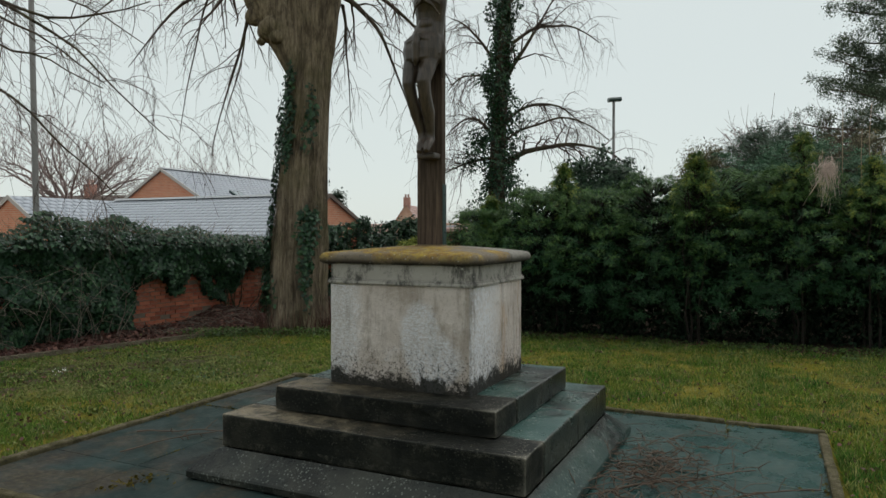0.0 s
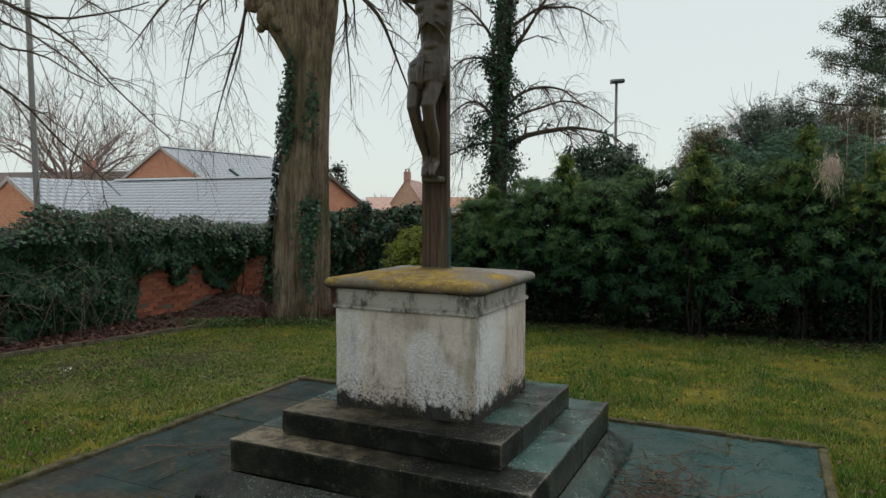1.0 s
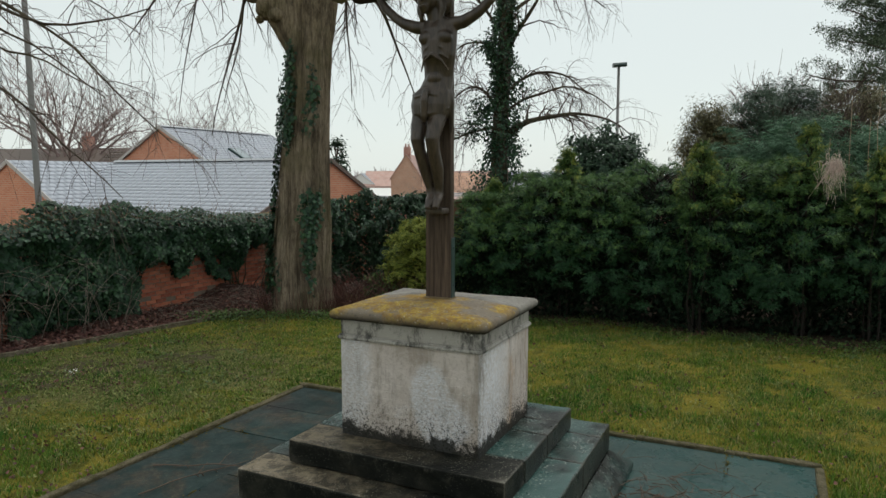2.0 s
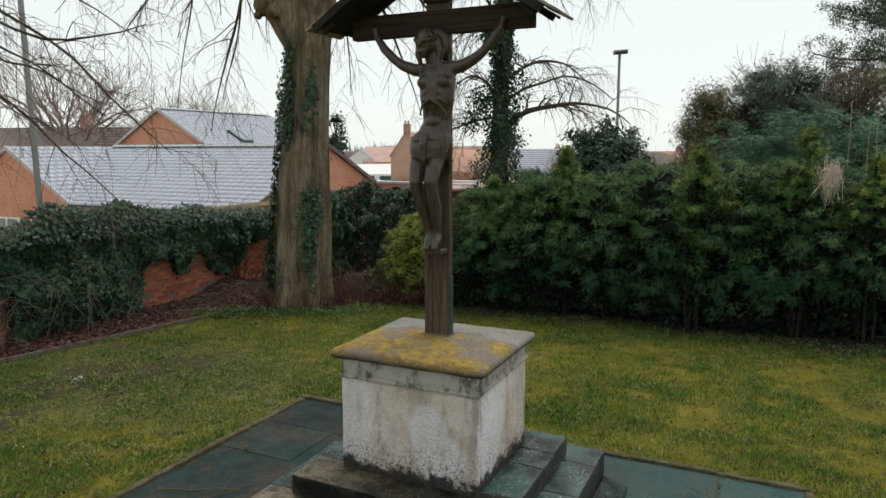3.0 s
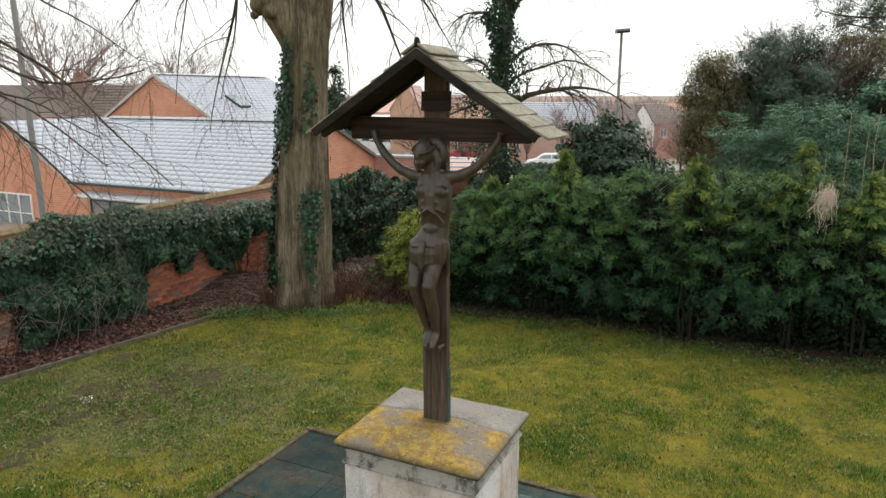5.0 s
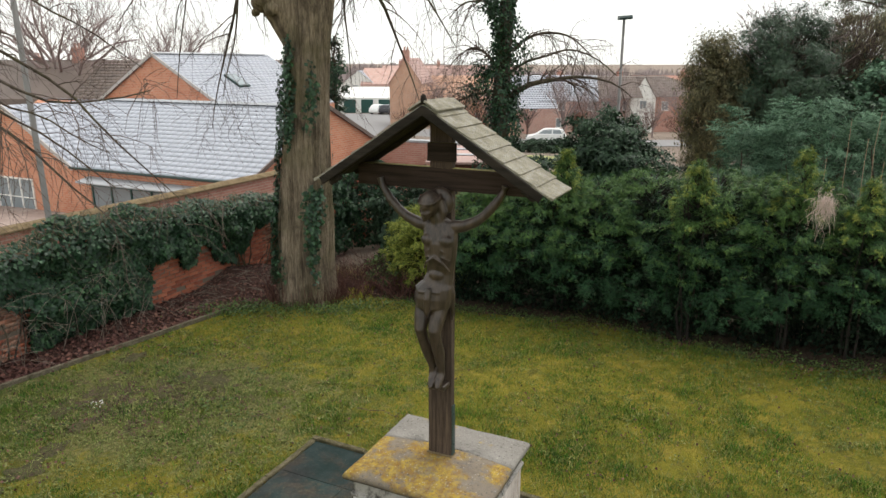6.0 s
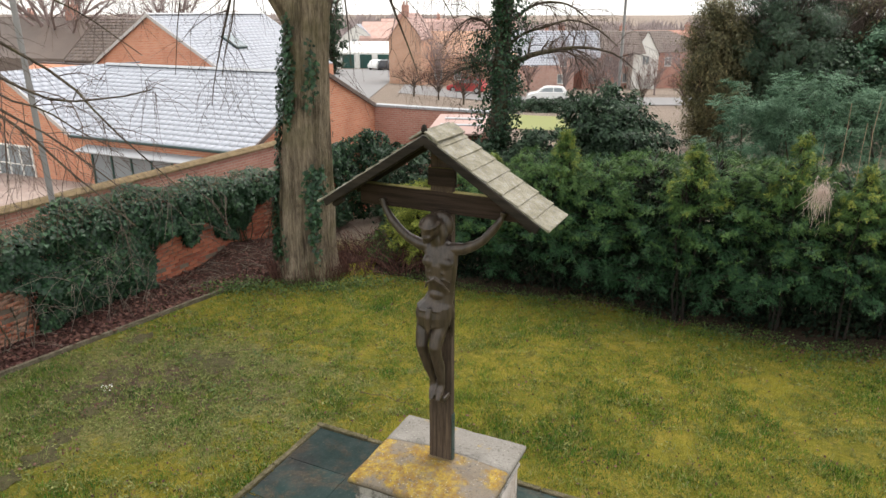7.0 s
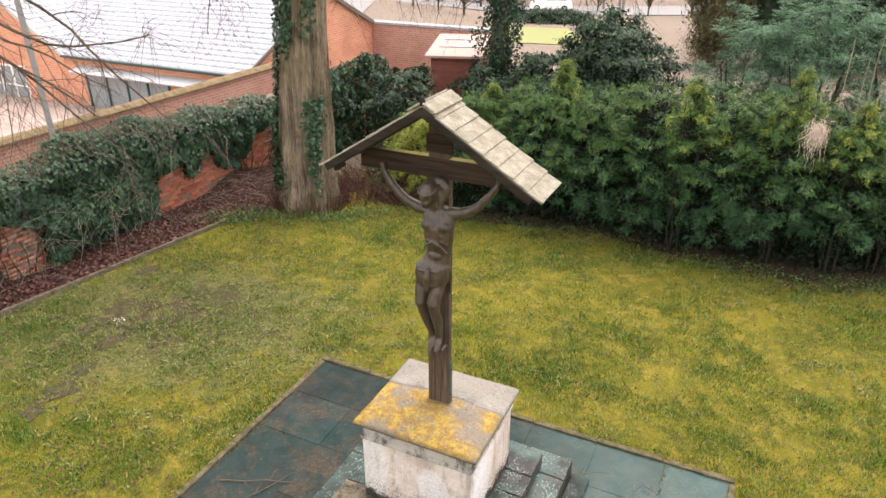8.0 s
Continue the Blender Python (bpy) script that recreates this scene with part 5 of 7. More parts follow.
def build_back_planting():
    r = np.random.default_rng(33)
    fine = LEAF * np.array([0.55, 1, 1])
    shrub("evergreen_bush", 3.5, 15.2, 0.95, 0.9, 3.45, HOLLY, "dark rounded evergreen bush behind the hedge", "bush", r, 300, 70, 0.10, shape=fine, faces=np.array([[0, 1, 2, 3]]), fill=2.0)
    for x, y, rx, h in ((6.7, 15.3, 1.1, 3.45), (7.9, 15.0, 1.3, 3.8), (9.8, 14.6, 1.5, 3.5), (11.6, 14.0, 1.5, 3.3)):
        shrub("cypress_bush", x, y, rx, 1.2, h, CYPRESS, "feathery grey-green cypress behind the hedge", "conifer", r, 120, 36, 0.19, "cypresses behind the hedge", point=0.3)
    for x, y, rx, h in ((-0.95, 16.0, 0.75, 2.15), (0.35, 15.9, 0.8, 1.05), (1.4, 17.6, 1.2, 2.0), (2.6, 17.2, 1.0, 2.3), (4.7, 17.4, 1.2, 2.6)):
        shrub("laurel_bush", x, y, rx, 0.9, h, HOLLY, "low dark bush at the foot of the ivy-clad tree", "bush", r, 110, 80, 0.11, "bushes under the ivy tree", shape=fine, faces=np.array([[0, 1, 2, 3]]))


# ---------------------------------------------------------------- garden wall, ivy and flower bed
def bare_patch(s, z):
    """Where the wall's bricks show: 1 inside the bare places."""
    wob = 0.05 * np.sin(9.1 * s + 1.0) + 0.04 * np.sin(23 * s) + 0.04 * np.sin(11 * z + 3 * s)
    a = (s > -1.16) & (s < 2.4) & (z < wob + np.interp(s, [-1.16, -1.05, -0.89, -0.4, -0.26, -0.02, 0.11, 0.42, 0.6, 0.85, 1.3, 1.5, 2.4], [0.2, 0.3, 0.78, 0.64, 0.36, 0.44, 0.77, 0.6, 0.28, 0.2, 0.3, 0.78, 0.72]))
    b = (s < -3.42) & (s > -5.9) & (z < wob + np.interp(s, [-5.9, -3.8, -3.42], [0.9, 0.72, 0.42]))
    return a | b


def build_wall():
    wall = empty("wall_garden", WR, "old red brick garden wall with mossy coping, largely under ivy", "wall", kind="structure")
    part("core", box(-9.0, 6.6, 0.012, 0.215, -0.9, 1.33), MORTAR, wall)
    h, w, g = 0.066, 0.215, 0.010
    me = finish(box(-w / 2, w / 2, 0, 0.1025, 0, h, 0.004), "brick", BRICK)
    singles = 0
    verts, faces, base = [], [], 0
    cube = np.array([[x, y, z] for x in (-1, 1) for y in (0, 1) for z in (0, 1)], float)
    quads = np.array([[0, 1, 3, 2], [4, 6, 7, 5], [0, 4, 5, 1], [2, 3, 7, 6], [0, 2, 6, 4], [1, 5, 7, 3]])
    rows = 27
    for row in range(rows):
        z = -0.72 + row * (h + g)
        shift = 0.5 * (w + g) * (row % 2)
        for col in range(int(15.4 / (w + g))):
            s = -8.9 + shift + col * (w + g)
            near = -1.40 < s < 2.1 and -0.42 < z < 0.95
            dy, ds, dz = rng.normal(0, 0.008), rng.normal(0, 0.003), rng.normal(0, 0.002)
            if near and singles < 300:
                singles += 1
                ob = part("brick", me, BRICK, wall)
                ob.location = (s + ds, dy, z + dz)
            else:
                v = cube * np.array([w / 2, 0.1, h]) + np.array([s + ds, dy, z + dz])
                verts.append(v)
                faces.append(quads + base)
                base += 8
    rest = mesh_np("brickwork", np.concatenate(verts), np.concatenate(faces), BRICK)
    tagged(part("brickwork", rest, BRICK, wall), "remaining brick courses", kind="stuff")


def build_rear_wall():
    """The neighbour's boundary wall a little way behind, with its coping."""
    m = pose(-6.0, 17.36, 0, 0, 0, 63.5)
    wall = empty("wall_boundary", m, "red brick boundary wall with lichened coping behind the ivy", "wall", kind="structure")
    part("brickwork", box(-9.0, 3.7, 0.0, 0.215, -1.4, 1.06), RED_BRICK, wall)
    part("oversail", box(-9.0, 3.7, -0.03, 0.245, 1.062, 1.10, 0.004), RED_BRICK, wall)
    for i in range(21):
        a = -9.0 + i * 0.605
        bm = bmesh.new()
        prof = [(-0.07, 1.10), (0.285, 1.10), (0.285, 1.14), (0.20, 1.205), (0.11, 1.22), (0.02, 1.205), (-0.07, 1.14)]
        ends = [[bm.verts.new((x, y, z + rng.normal(0, 0.003))) for y, z in prof] for x in (a, a + 0.598)]
        k = len(prof)
        for j in range(k):
            bm.faces.new((ends[0][j], ends[0][(j + 1) % k], ends[1][(j + 1) % k], ends[1][j]))
        bm.faces.new(ends[0][::-1])
        bm.faces.new(ends[1])
        bmesh.ops.recalc_face_normals(bm, faces=bm.faces[:])
        part("coping_stone", bm, COPING, wall)
    # dry growth in the strip between the two walls
    r = np.random.default_rng(77)
    lines = []
    for _ in range(900):
        s, n = r.uniform(-7.0, 2.2), r.uniform(0.5, 1.7)
        x, y = -5.05 + 0.469 * s - 0.883 * n, 13.3 + 0.883 * s + 0.469 * n
        z = gz(x, y)
        lines.append((bent((x, y, z), (x + r.normal(0, 0.25), y + r.normal(0, 0.25), z + r.uniform(0.6, 1.75)), -0.05, 5, 0.05, r), np.linspace(0.008, 0.003, 5)))
    v, f = tubes(lines, 3)
    thing("dry_growth", mesh_np("dry_growth", v, f, STRAW_DARK, True), STRAW_DARK, Matrix(), "dry brown growth between the two walls", "undergrowth", kind="stuff")


def build_ivy():
    r = np.random.default_rng(5)
    n = 64000
    s, z = r.uniform(-7.5, 2.4, n), r.uniform(-0.30, 1.86, n)
    lump = np.array([noise.noise((a * 1.1, b * 1.4, 1)) + 0.6 * noise.noise((a * 3.2, b * 3.2, 4)) for a, b in zip(s, z)])
    gone = bare_patch(s, z)
    topz = np.interp(s, [-7.5, -3.7, -3.1, -2.8, -1.8, -0.4, 1.0, 2.4], [1.50, 1.48, 1.60, 1.74, 1.72, 1.62, 1.50, 1.38]) + 0.04 * np.sin(4.3 * s)
    keep = ~gone & (z < topz + 0.12 * lump) & (lump > np.where(z < 1.05, -0.22, -0.7) - 0.25 * r.random(n))
    s, z, lump = s[keep], z[keep], lump[keep]
    deep = 0.05 + 0.34 * np.clip(0.45 + lump, 0, 1.3) * np.clip(0.35 + (z + 0.3) * 0.8, 0.3, 1.15) * r.uniform(0.55, 1.0, len(s))
    crest = z > 1.25
    deep = np.where(crest, r.uniform(-0.45, 0.40, len(s)) * np.clip(1.2 - 1.6 * (z - 1.25), 0.25, 1), deep)
    p = np.stack([s, -deep, z], -1)
    out = np.stack([r.normal(0, 0.35, len(s)), -np.ones(len(s)), 0.55 + r.normal(0, 0.35, len(s)) + 0.6 * crest], -1)
    ivy = empty("wall_ivy", WR, "thick dark ivy hanging over the garden wall", "ivy")
    part("foliage", leaves("foliage", p, out, 0.066, IVY, r, IVY_LEAF, 0.6, IVY_LEAF_F), IVY, ivy)
    # leaves and stems close to the bricks; leaf colour darkened as gap shade
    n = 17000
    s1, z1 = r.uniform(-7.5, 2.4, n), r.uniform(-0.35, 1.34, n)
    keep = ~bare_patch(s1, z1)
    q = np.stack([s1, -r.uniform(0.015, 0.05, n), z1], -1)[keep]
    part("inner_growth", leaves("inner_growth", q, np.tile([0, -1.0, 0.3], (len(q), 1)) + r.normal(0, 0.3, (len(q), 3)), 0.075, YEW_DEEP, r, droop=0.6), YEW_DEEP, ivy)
    stems = []
    for _ in range(70):
        s0 = r.uniform(-7, 2.3)
        if -1.6 < s0 < 1.1:
            continue
        stems.append((bent((s0, -0.03, -0.35), (s0 + r.normal(0, 0.5), -0.06, r.uniform(0.5, 1.5)), 0.0, 7, 0.05, r), np.linspace(0.016, 0.006, 7)))
    v, f = tubes(stems, 5)
    tagged(part("stem_work", mesh_np("stem_work", v, f, BARK_DARK, True), BARK_DARK, ivy), kind="stuff")
    # dry stalks and dead runners along the crest
    lines = []
    for _ in range(420):
        s0 = r.uniform(-6.5, 2.4)
        z0 = float(np.interp(s0, [-7.5, -3.1, -2.8, -1.8, 2.4], [1.3, 1.4, 1.55, 1.55, 1.2]))
        lines.append((bent((s0, r.uniform(-0.35, 0.25), z0), (s0 + r.normal(0, 0.16), r.uniform(-0.45, 0.25), z0 + r.uniform(0.05, 0.36)), 0.02, 5, 0.06, r), np.linspace(0.004, 0.002, 5)))
    tagged(part("dry_stalk_growth", mesh_np("dry_stalk_growth", *tubes(lines, 3), STRAW_DARK, True), STRAW_DARK, ivy, "dry straw-coloured stalks on the crest"), kind="stuff")
    # a bushier mass of ivy past the big tree
    n = 26000
    s, z = r.uniform(2.6, 6.2, n), r.uniform(-0.4, 2.3, n)
    lump = np.array([noise.noise((a * 1.0, b * 1.3, 11)) + 0.5 * noise.noise((a * 3.0, b * 3.0, 14)) for a, b in zip(s, z)])
    keep = z < 1.45 + 0.35 * lump + 0.35 * smooth01(s, 3.2, 4.2)
    s, z, lump = s[keep], z[keep], lump[keep]
    p = np.stack([s, -(0.25 + 0.75 * np.clip(0.5 + lump, 0, 1.3) * r.uniform(0.6, 1, len(s))), z], -1)
    out = np.stack([r.normal(0, 0.4, len(s)), -np.ones(len(s)), 0.6 + r.normal(0, 0.4, len(s))], -1)
    mass = empty("ivy_mass", WR, "bushy dark ivy mass behind the big tree", "ivy")
    part("foliage", leaves("foliage", p, out, 0.07, IVY, r, IVY_LEAF, 0.6, IVY_LEAF_F), IVY, mass)
    for k in range(9):
        s0 = 2.8 + 0.38 * k
        q = bent((s0, -0.25, -0.75), (s0 + r.normal(0, 0.3), -0.35, r.uniform(0.9, 1.5)), 0.0, 7, 0.05, r)
        part("stem", mesh_np("stem", *tubes([(q, np.linspace(0.022, 0.008, 7))], 5), BARK_DARK, True), BARK_DARK, mass)


def build_bed():
    r = np.random.default_rng(9)
    s0, nn = np.linspace(-7.5, 2.6, 60), np.linspace(0, 1, 10)
    width = np.interp(s0, [-7.5, -6, -0.5, 1.0, 2.6], [0.7, 0.74, 1.16, 1.9, 2.6])
    def bank(s, k):
        """Soil and litter heaped against the wall."""
        return np.interp(s, [-3.2, -1.5, -0.8, 0.0, 0.45, 0.9, 1.6, 2.4], [0.0, 0.12, 0.12, 0.14, 0.26, 0.42, 0.32, 0.12]) * np.clip(1 - 1.35 * k, 0, 1) ** 1.2
    v = []
    for s, w in zip(s0, width):
        for k in nn:
            x, y = -5.05 + 0.469 * s + 0.883 * w * k, 13.3 + 0.883 * s - 0.469 * w * k
            v.append((x, y, gz(x, y) + 0.035 * math.sin(math.pi * min(1, k + 0.25)) + 0.02 * noise.noise((x * 3, y * 3, 1)) + 0.02 + float(bank(s, k))))
    i, j = np.meshgrid(np.arange(59), np.arange(9), indexing="ij")
    a = (i * 10 + j).ravel()
    me = mesh_np("flower_bed", v, np.stack([a, a + 10, a + 11, a + 1], -1), SOIL, True)
    tagged(new("flower_bed", me), "dark soil bed with leaf litter along the wall", "flower bed", kind="structure")
    def along(s, n):
        return -5.05 + 0.469 * s + 0.883 * n, 13.3 + 0.883 * s - 0.469 * n
    # timber edging in lengths
    edge = empty("bed_edging", pose(0, 0, 0), "low weathered board edging between bed and lawn", "edging", kind="structure")
    cuts = np.linspace(-6.4, -0.4, 6)
    for a, b in zip(cuts, cuts[1:]):
        (x0, y0), (x1, y1) = along(a, np.interp(a, [-6, -0.5], [0.74, 1.16])), along(b - 0.01, np.interp(b, [-6, -0.5], [0.74, 1.16]))
        size = math.hypot(x1 - x0, y1 - y0)
        bm = stone(0, size, -0.025, 0.025, -0.12, 0.075, 0.006, 0.005, 0.25, a)
        m = pose(x0, y0, gz(x0, y0), 0, 0, 0) @ Matrix.Rotation(math.atan2(y1 - y0, x1 - x0), 4, "Z") @ Matrix.Rotation(-math.atan2(gz(x1, y1) - gz(x0, y0), size), 4, "Y")
        bmesh.ops.transform(bm, matrix=m, verts=bm.verts)
        part("edging_board", bm, EDGING, edge)
    # fallen leaves
    n = 7500
    s, k = r.uniform(-7.2, 2.5, n), r.random(n)
    w = np.interp(s, [-7.5, -6, -0.5, 1.0, 2.6], [0.7, 0.74, 1.16, 1.9, 2.6])
    x, y = along(s, w * k)
    p = np.stack([x, y, ground_z(x, y) + 0.05 + 0.03 * r.random(n) + bank(s, k)], -1)
    me = leaves("leaf_litter", p, np.tile([0, 0, 1.0], (n, 1)) + r.normal(0, 0.4, (n, 3)), 0.06, LITTER, r)
    tagged(new("leaf_litter", me), "red-brown fallen leaves on the bed", "leaves", kind="stuff")
    lines = []
    for _ in range(170):
        s, k = r.uniform(-1.2, 2.4), r.uniform(0.0, 0.6)
        x, y = along(s, k * float(np.interp(s, [-0.5, 1.0, 2.6], [1.16, 1.9, 2.6])))
        z = gz(x, y) + 0.06 + float(bank(s, k))
        a, d = r.uniform(0, 2 * np.pi), r.uniform(0.15, 0.6)
        lines.append((bent((x, y, z), (x + d * math.cos(a), y + d * math.sin(a), z + r.uniform(-0.03, 0.16)), -0.02, 5, 0.05, r), np.linspace(0.006, 0.0025, 5)))
    v, f = tubes(lines, 4)
    thing("dead_sticks", mesh_np("dead_sticks", v, f, BRAMBLE, True), BRAMBLE, Matrix(), "dead sticks and stalks on the heap by the tree", "sticks", kind="stuff")
    # green ground cover by the tree
    n = 3000
    t = r.random(n)
    x, y = np.interp(t, [0, 0.35, 0.7, 1], [-4.5, -3.6, -2.4, -1.2]) + r.normal(0, 0.25, n), np.interp(t, [0, 0.35, 0.7, 1], [12.3, 12.55, 12.35, 12.75]) + r.normal(0, 0.22, n)
    p = np.stack([x, y, ground_z(x, y) + 0.02 + 0.13 * r.random(n)], -1)
    me = leaves("ground_ivy", p, np.tile([0, 0, 1.0], (n, 1)) + r.normal(0, 0.6, (n, 3)), 0.042, WEED, r)
    tagged(new("ground_ivy", me), "fresh green ground cover round the tree foot", "plants", kind="stuff")
    # dead brambles in the corner and along the wall
    lines = []
    for _ in range(48):
        s = r.uniform(-6.0, -1.6)
        x, y = along(s, r.uniform(0.1, 0.6))
        x2, y2 = along(s + r.normal(0, 0.9), r.uniform(0.2, 1.2))
        lines.append((bent((x, y, gz(x, y)), (x2, y2, gz(x2, y2) + r.uniform(0.1, 1.3)), -r.uniform(0.1, 0.6), 9, 0.03, r), np.linspace(0.0055, 0.002, 9)))
    lines += twigs_from(lines, r, 3, 0.35, 0.3)
    v, f = tubes(lines, 4)
    thing("bramble_tangle", mesh_np("bramble_tangle", v, f, BRAMBLE, True), BRAMBLE, Matrix(), "tangle of dead bramble stems against the wall", "brambles")
    lines = []
    for _ in range(620):
        x, y = r.uniform(-2.3, -0.2), r.uniform(13.1, 15.0)
        lines.append((bent((x, y, gz(x, y)), (x + r.normal(0, 0.35), y + r.normal(0, 0.35), gz(x, y) + r.uniform(0.1, 0.75)), -0.1, 6, 0.04, r), np.linspace(0.007, 0.003, 6)))
    v, f = tubes(lines, 3)
    shrub("small_green_shrub", -1.25, 14.1, 0.30, 0.26, 0.62, WEED, "small fresh green shrub behind the big tree", "shrub", r, 26, 40, 0.055, shape=LEAF, faces=np.array([[0, 1, 2, 3]]))
    thing("dead_undergrowth", mesh_np("dead_undergrowth", v, f, LITTER, True), LITTER, Matrix(), "reddish dead undergrowth behind the lawn", "undergrowth")


# ---------------------------------------------------------------- trees
def tree_top(name, x, y, label, category="tree"):
    return empty(name, pose(x, y, gz(x, y)), label, category)


def build_lime_tree():
    """The big tree by the wall: ridged trunk, burr, limbs, drooping twigs and climbing ivy."""
    r = np.random.default_rng(12)
    X, Y = -2.80, 13.3
    base = gz(X, Y)
    top = tree_top("lime_tree", X, Y, "large bare lime tree with ridged grey-brown bark and ivy")
    prof = [(-0.25, 0.72, 0.0), (0.0, 0.63, 0.0), (0.35, 0.565, 0.0), (0.9, 0.535, 0.02), (1.6, 0.525, 0.05), (2.3, 0.48, 0.09), (3.2, 0.43, 0.14), (4.0, 0.41, 0.19), (4.9, 0.41, 0.235), (5.3, 0.44, 0.26), (5.7, 0.47, 0.29), (6.3, 0.50, 0.34), (7.2, 0.46, 0.38), (8.4, 0.40, 0.42)]
    sides, zs = 150, np.concatenate([np.arange(-0.25, 6.4, 0.055), np.linspace(6.45, 8.4, 14)])
    rads, lean = np.interp(zs, [q[0] for q in prof], [q[1] for q in prof]), np.interp(zs, [q[0] for q in prof], [q[2] for q in prof])
    v = []
    for z, rad, dx in zip(zs, rads, lean):
        for i in range(sides):
            a = 2 * math.pi * i / sides
            ca, sa = math.cos(a), math.sin(a)
            flute = 1 + 0.045 * math.sin(5 * a + 0.4 * z) + 0.03 * math.sin(11 * a + z) + 0.16 * max(0, 0.6 - z) * math.sin(6 * a + 1)
            broad = 0.05 * noise.noise((ca * 1.5, sa * 1.5, z * 0.8)) + 0.045 * max(0.0, noise.noise((ca * 2.6, sa * 2.6, z * 2.2 + 7)) - 0.25)
            wander = 0.6 * noise.noise((ca * 2, sa * 2, z * 1.3 + 20))
            ridge = abs(noise.noise((ca * 7.5 + wander, sa * 7.5 - wander, z * 0.75 + 3)))
            fine = noise.noise((ca * 20 + wander, sa * 20, z * 2.6 + 11))
            q = rad * (flute + broad) - 0.034 * (1 - min(1.0, ridge * 3.2)) + 0.010 * fine
            v.append((dx + q * ca, q * sa, z))
    f = [(k * sides + i, k * sides + (i + 1) % sides, (k + 1) * sides + (i + 1) % sides, (k + 1) * sides + i) for k in range(len(zs) - 1) for i in range(sides)]
    part("trunk", mesh_np("trunk", v, f, BARK, True), BARK, top)
    # burr where the lowest limb was lost, then the limbs (relative to the trunk's foot)
    def rel(x, y, z):
        return (x - X, y - Y, z - base)
    burr = bmesh.new()
    for c, q in (((-0.52, -0.22, 5.60), 0.15), ((-0.60, -0.24, 5.47), 0.085), ((-0.42, -0.26, 5.72), 0.22), ((-0.74, -0.20, 5.95), 0.17), ((-0.30, -0.30, 5.55), 0.15)):
        bmesh.ops.create_icosphere(burr, subdivisions=3, radius=q, matrix=Matrix.Translation(c))
    for w in burr.verts:
        w.co += w.normal * 0.06 * noise.noise(w.co * 5)
    part("burr", burr, BARK, top, "knobbly bark burr", True)
    main = []
    def limb(a, b, sag, r0, r1, n=10):
        main.append((bent(rel(*a), rel(*b), sag, n, 0.02, r), np.linspace(r0, r1, n)))
    limb((-2.55, 13.30, 4.2), (-4.25, 13.2, 8.3), 0.06, 0.34, 0.22)
    main[-1] = (main[-1][0], np.interp(np.linspace(0, 1, 10), [0, 0.2, 0.4, 1], [0.24, 0.38, 0.42, 0.24]))
    limb((-2.7, 13.3, 6.6), (-2.2, 13.6, 11.0), 0.0, 0.36, 0.16)
    limb((-2.4, 13.4, 6.3), (0.0, 13.6, 9.0), -0.4, 0.24, 0.09)
    limb((-2.7, 13.2, 6.8), (-4.6, 9.6, 8.4), -0.6, 0.20, 0.07)
    low = []
    def hanger(a, b, sag, r0, n=12):
        low.append((bent(rel(*a), rel(*b), sag, n, 0.025, r), np.linspace(r0, 0.006, n)))
    hanger((-4.0, 14.1, 7.0), (-6.55, 14.5, 4.95), -0.25, 0.07)
    hanger((-4.3, 14.2, 7.3), (-7.6, 14.0, 5.3), -0.4, 0.05)
    hanger((-3.4, 13.4, 6.3), (-4.5, 13.5, 3.0), -0.35, 0.045)
    hanger((-3.5, 13.5, 6.2), (-4.15, 13.2, 3.6), -0.3, 0.035)
    hanger((-4.6, 14.4, 6.9), (-5.5, 14.5, 3.5), -0.5, 0.03)
    hanger((-5.0, 10.5, 7.2), (-6.2, 9.5, 4.6), -0.2, 0.04)
    hanger((-1.95, 13.4, 6.05), (-0.45, 13.5, 3.3), -0.6, 0.06)
    hanger((-1.95, 13.5, 5.9), (-1.85, 13.9, 3.7), -0.55, 0.04)
    hanger((-1.8, 13.8, 6.5), (0.2, 14.2, 4.5), -0.35, 0.06)
    hanger((-1.5, 13.2, 7.0), (-0.1, 12.8, 4.9), -0.4, 0.05)
    # the long low sweep that hangs in front of the wall
    hanger((-7.2, 9.2, 5.2), (-3.3, 8.4, 2.62), -0.25, 0.035)
    hanger((-7.4, 10.6, 5.6), (-4.2, 9.9, 4.15), -0.2, 0.03)
    hanger((-7.0, 9.4, 4.2), (-4.2, 9.0, 1.95), -0.1, 0.03)
    hanger((-6.4, 7.9, 5.0), (-3.1, 7.4, 3.95), 0.5, 0.03)
    hanger((-6.2, 7.6, 4.6), (-3.4, 7.0, 3.0), -0.1, 0.026)
    hanger((-6.6, 8.6, 4.7), (-4.0, 8.2, 3.2), 0.1, 0.024)
    side = twigs_from(low, r, 11, 0.85, 0.6, 0.5, 7, 0.9, 0.0, 0.12)
    fine = twigs_from(side, r, 6, 0.42, 0.5, 0.5, 5, 0.9)
    crown_side = twigs_from(main, r, 12, 2.2, 0.2, 0.4, 9, 1.0, 0.4, 0.45)
    crown_fine = twigs_from(crown_side, r, 6, 1.0, 0.3, 0.4, 6)
    for q in main:
        part("limb", mesh_np("limb", *tubes([q], 10), BARK, True), BARK, top)
    for q in low:
        part("branch", mesh_np("branch", *tubes([q], 6), BARK_DARK, True), BARK_DARK, top)
    for q in crown_side:
        part("bough", mesh_np("bough", *tubes([q], 6), BARK_DARK, True), BARK_DARK, top)
    v, f = tubes(side + fine + crown_fine, 3)
    tagged(part("twig_growth", mesh_np("twig_growth", v, f, TWIG, True), TWIG, top, "drooping bare winter twigs"), kind="stuff")
    runners = []
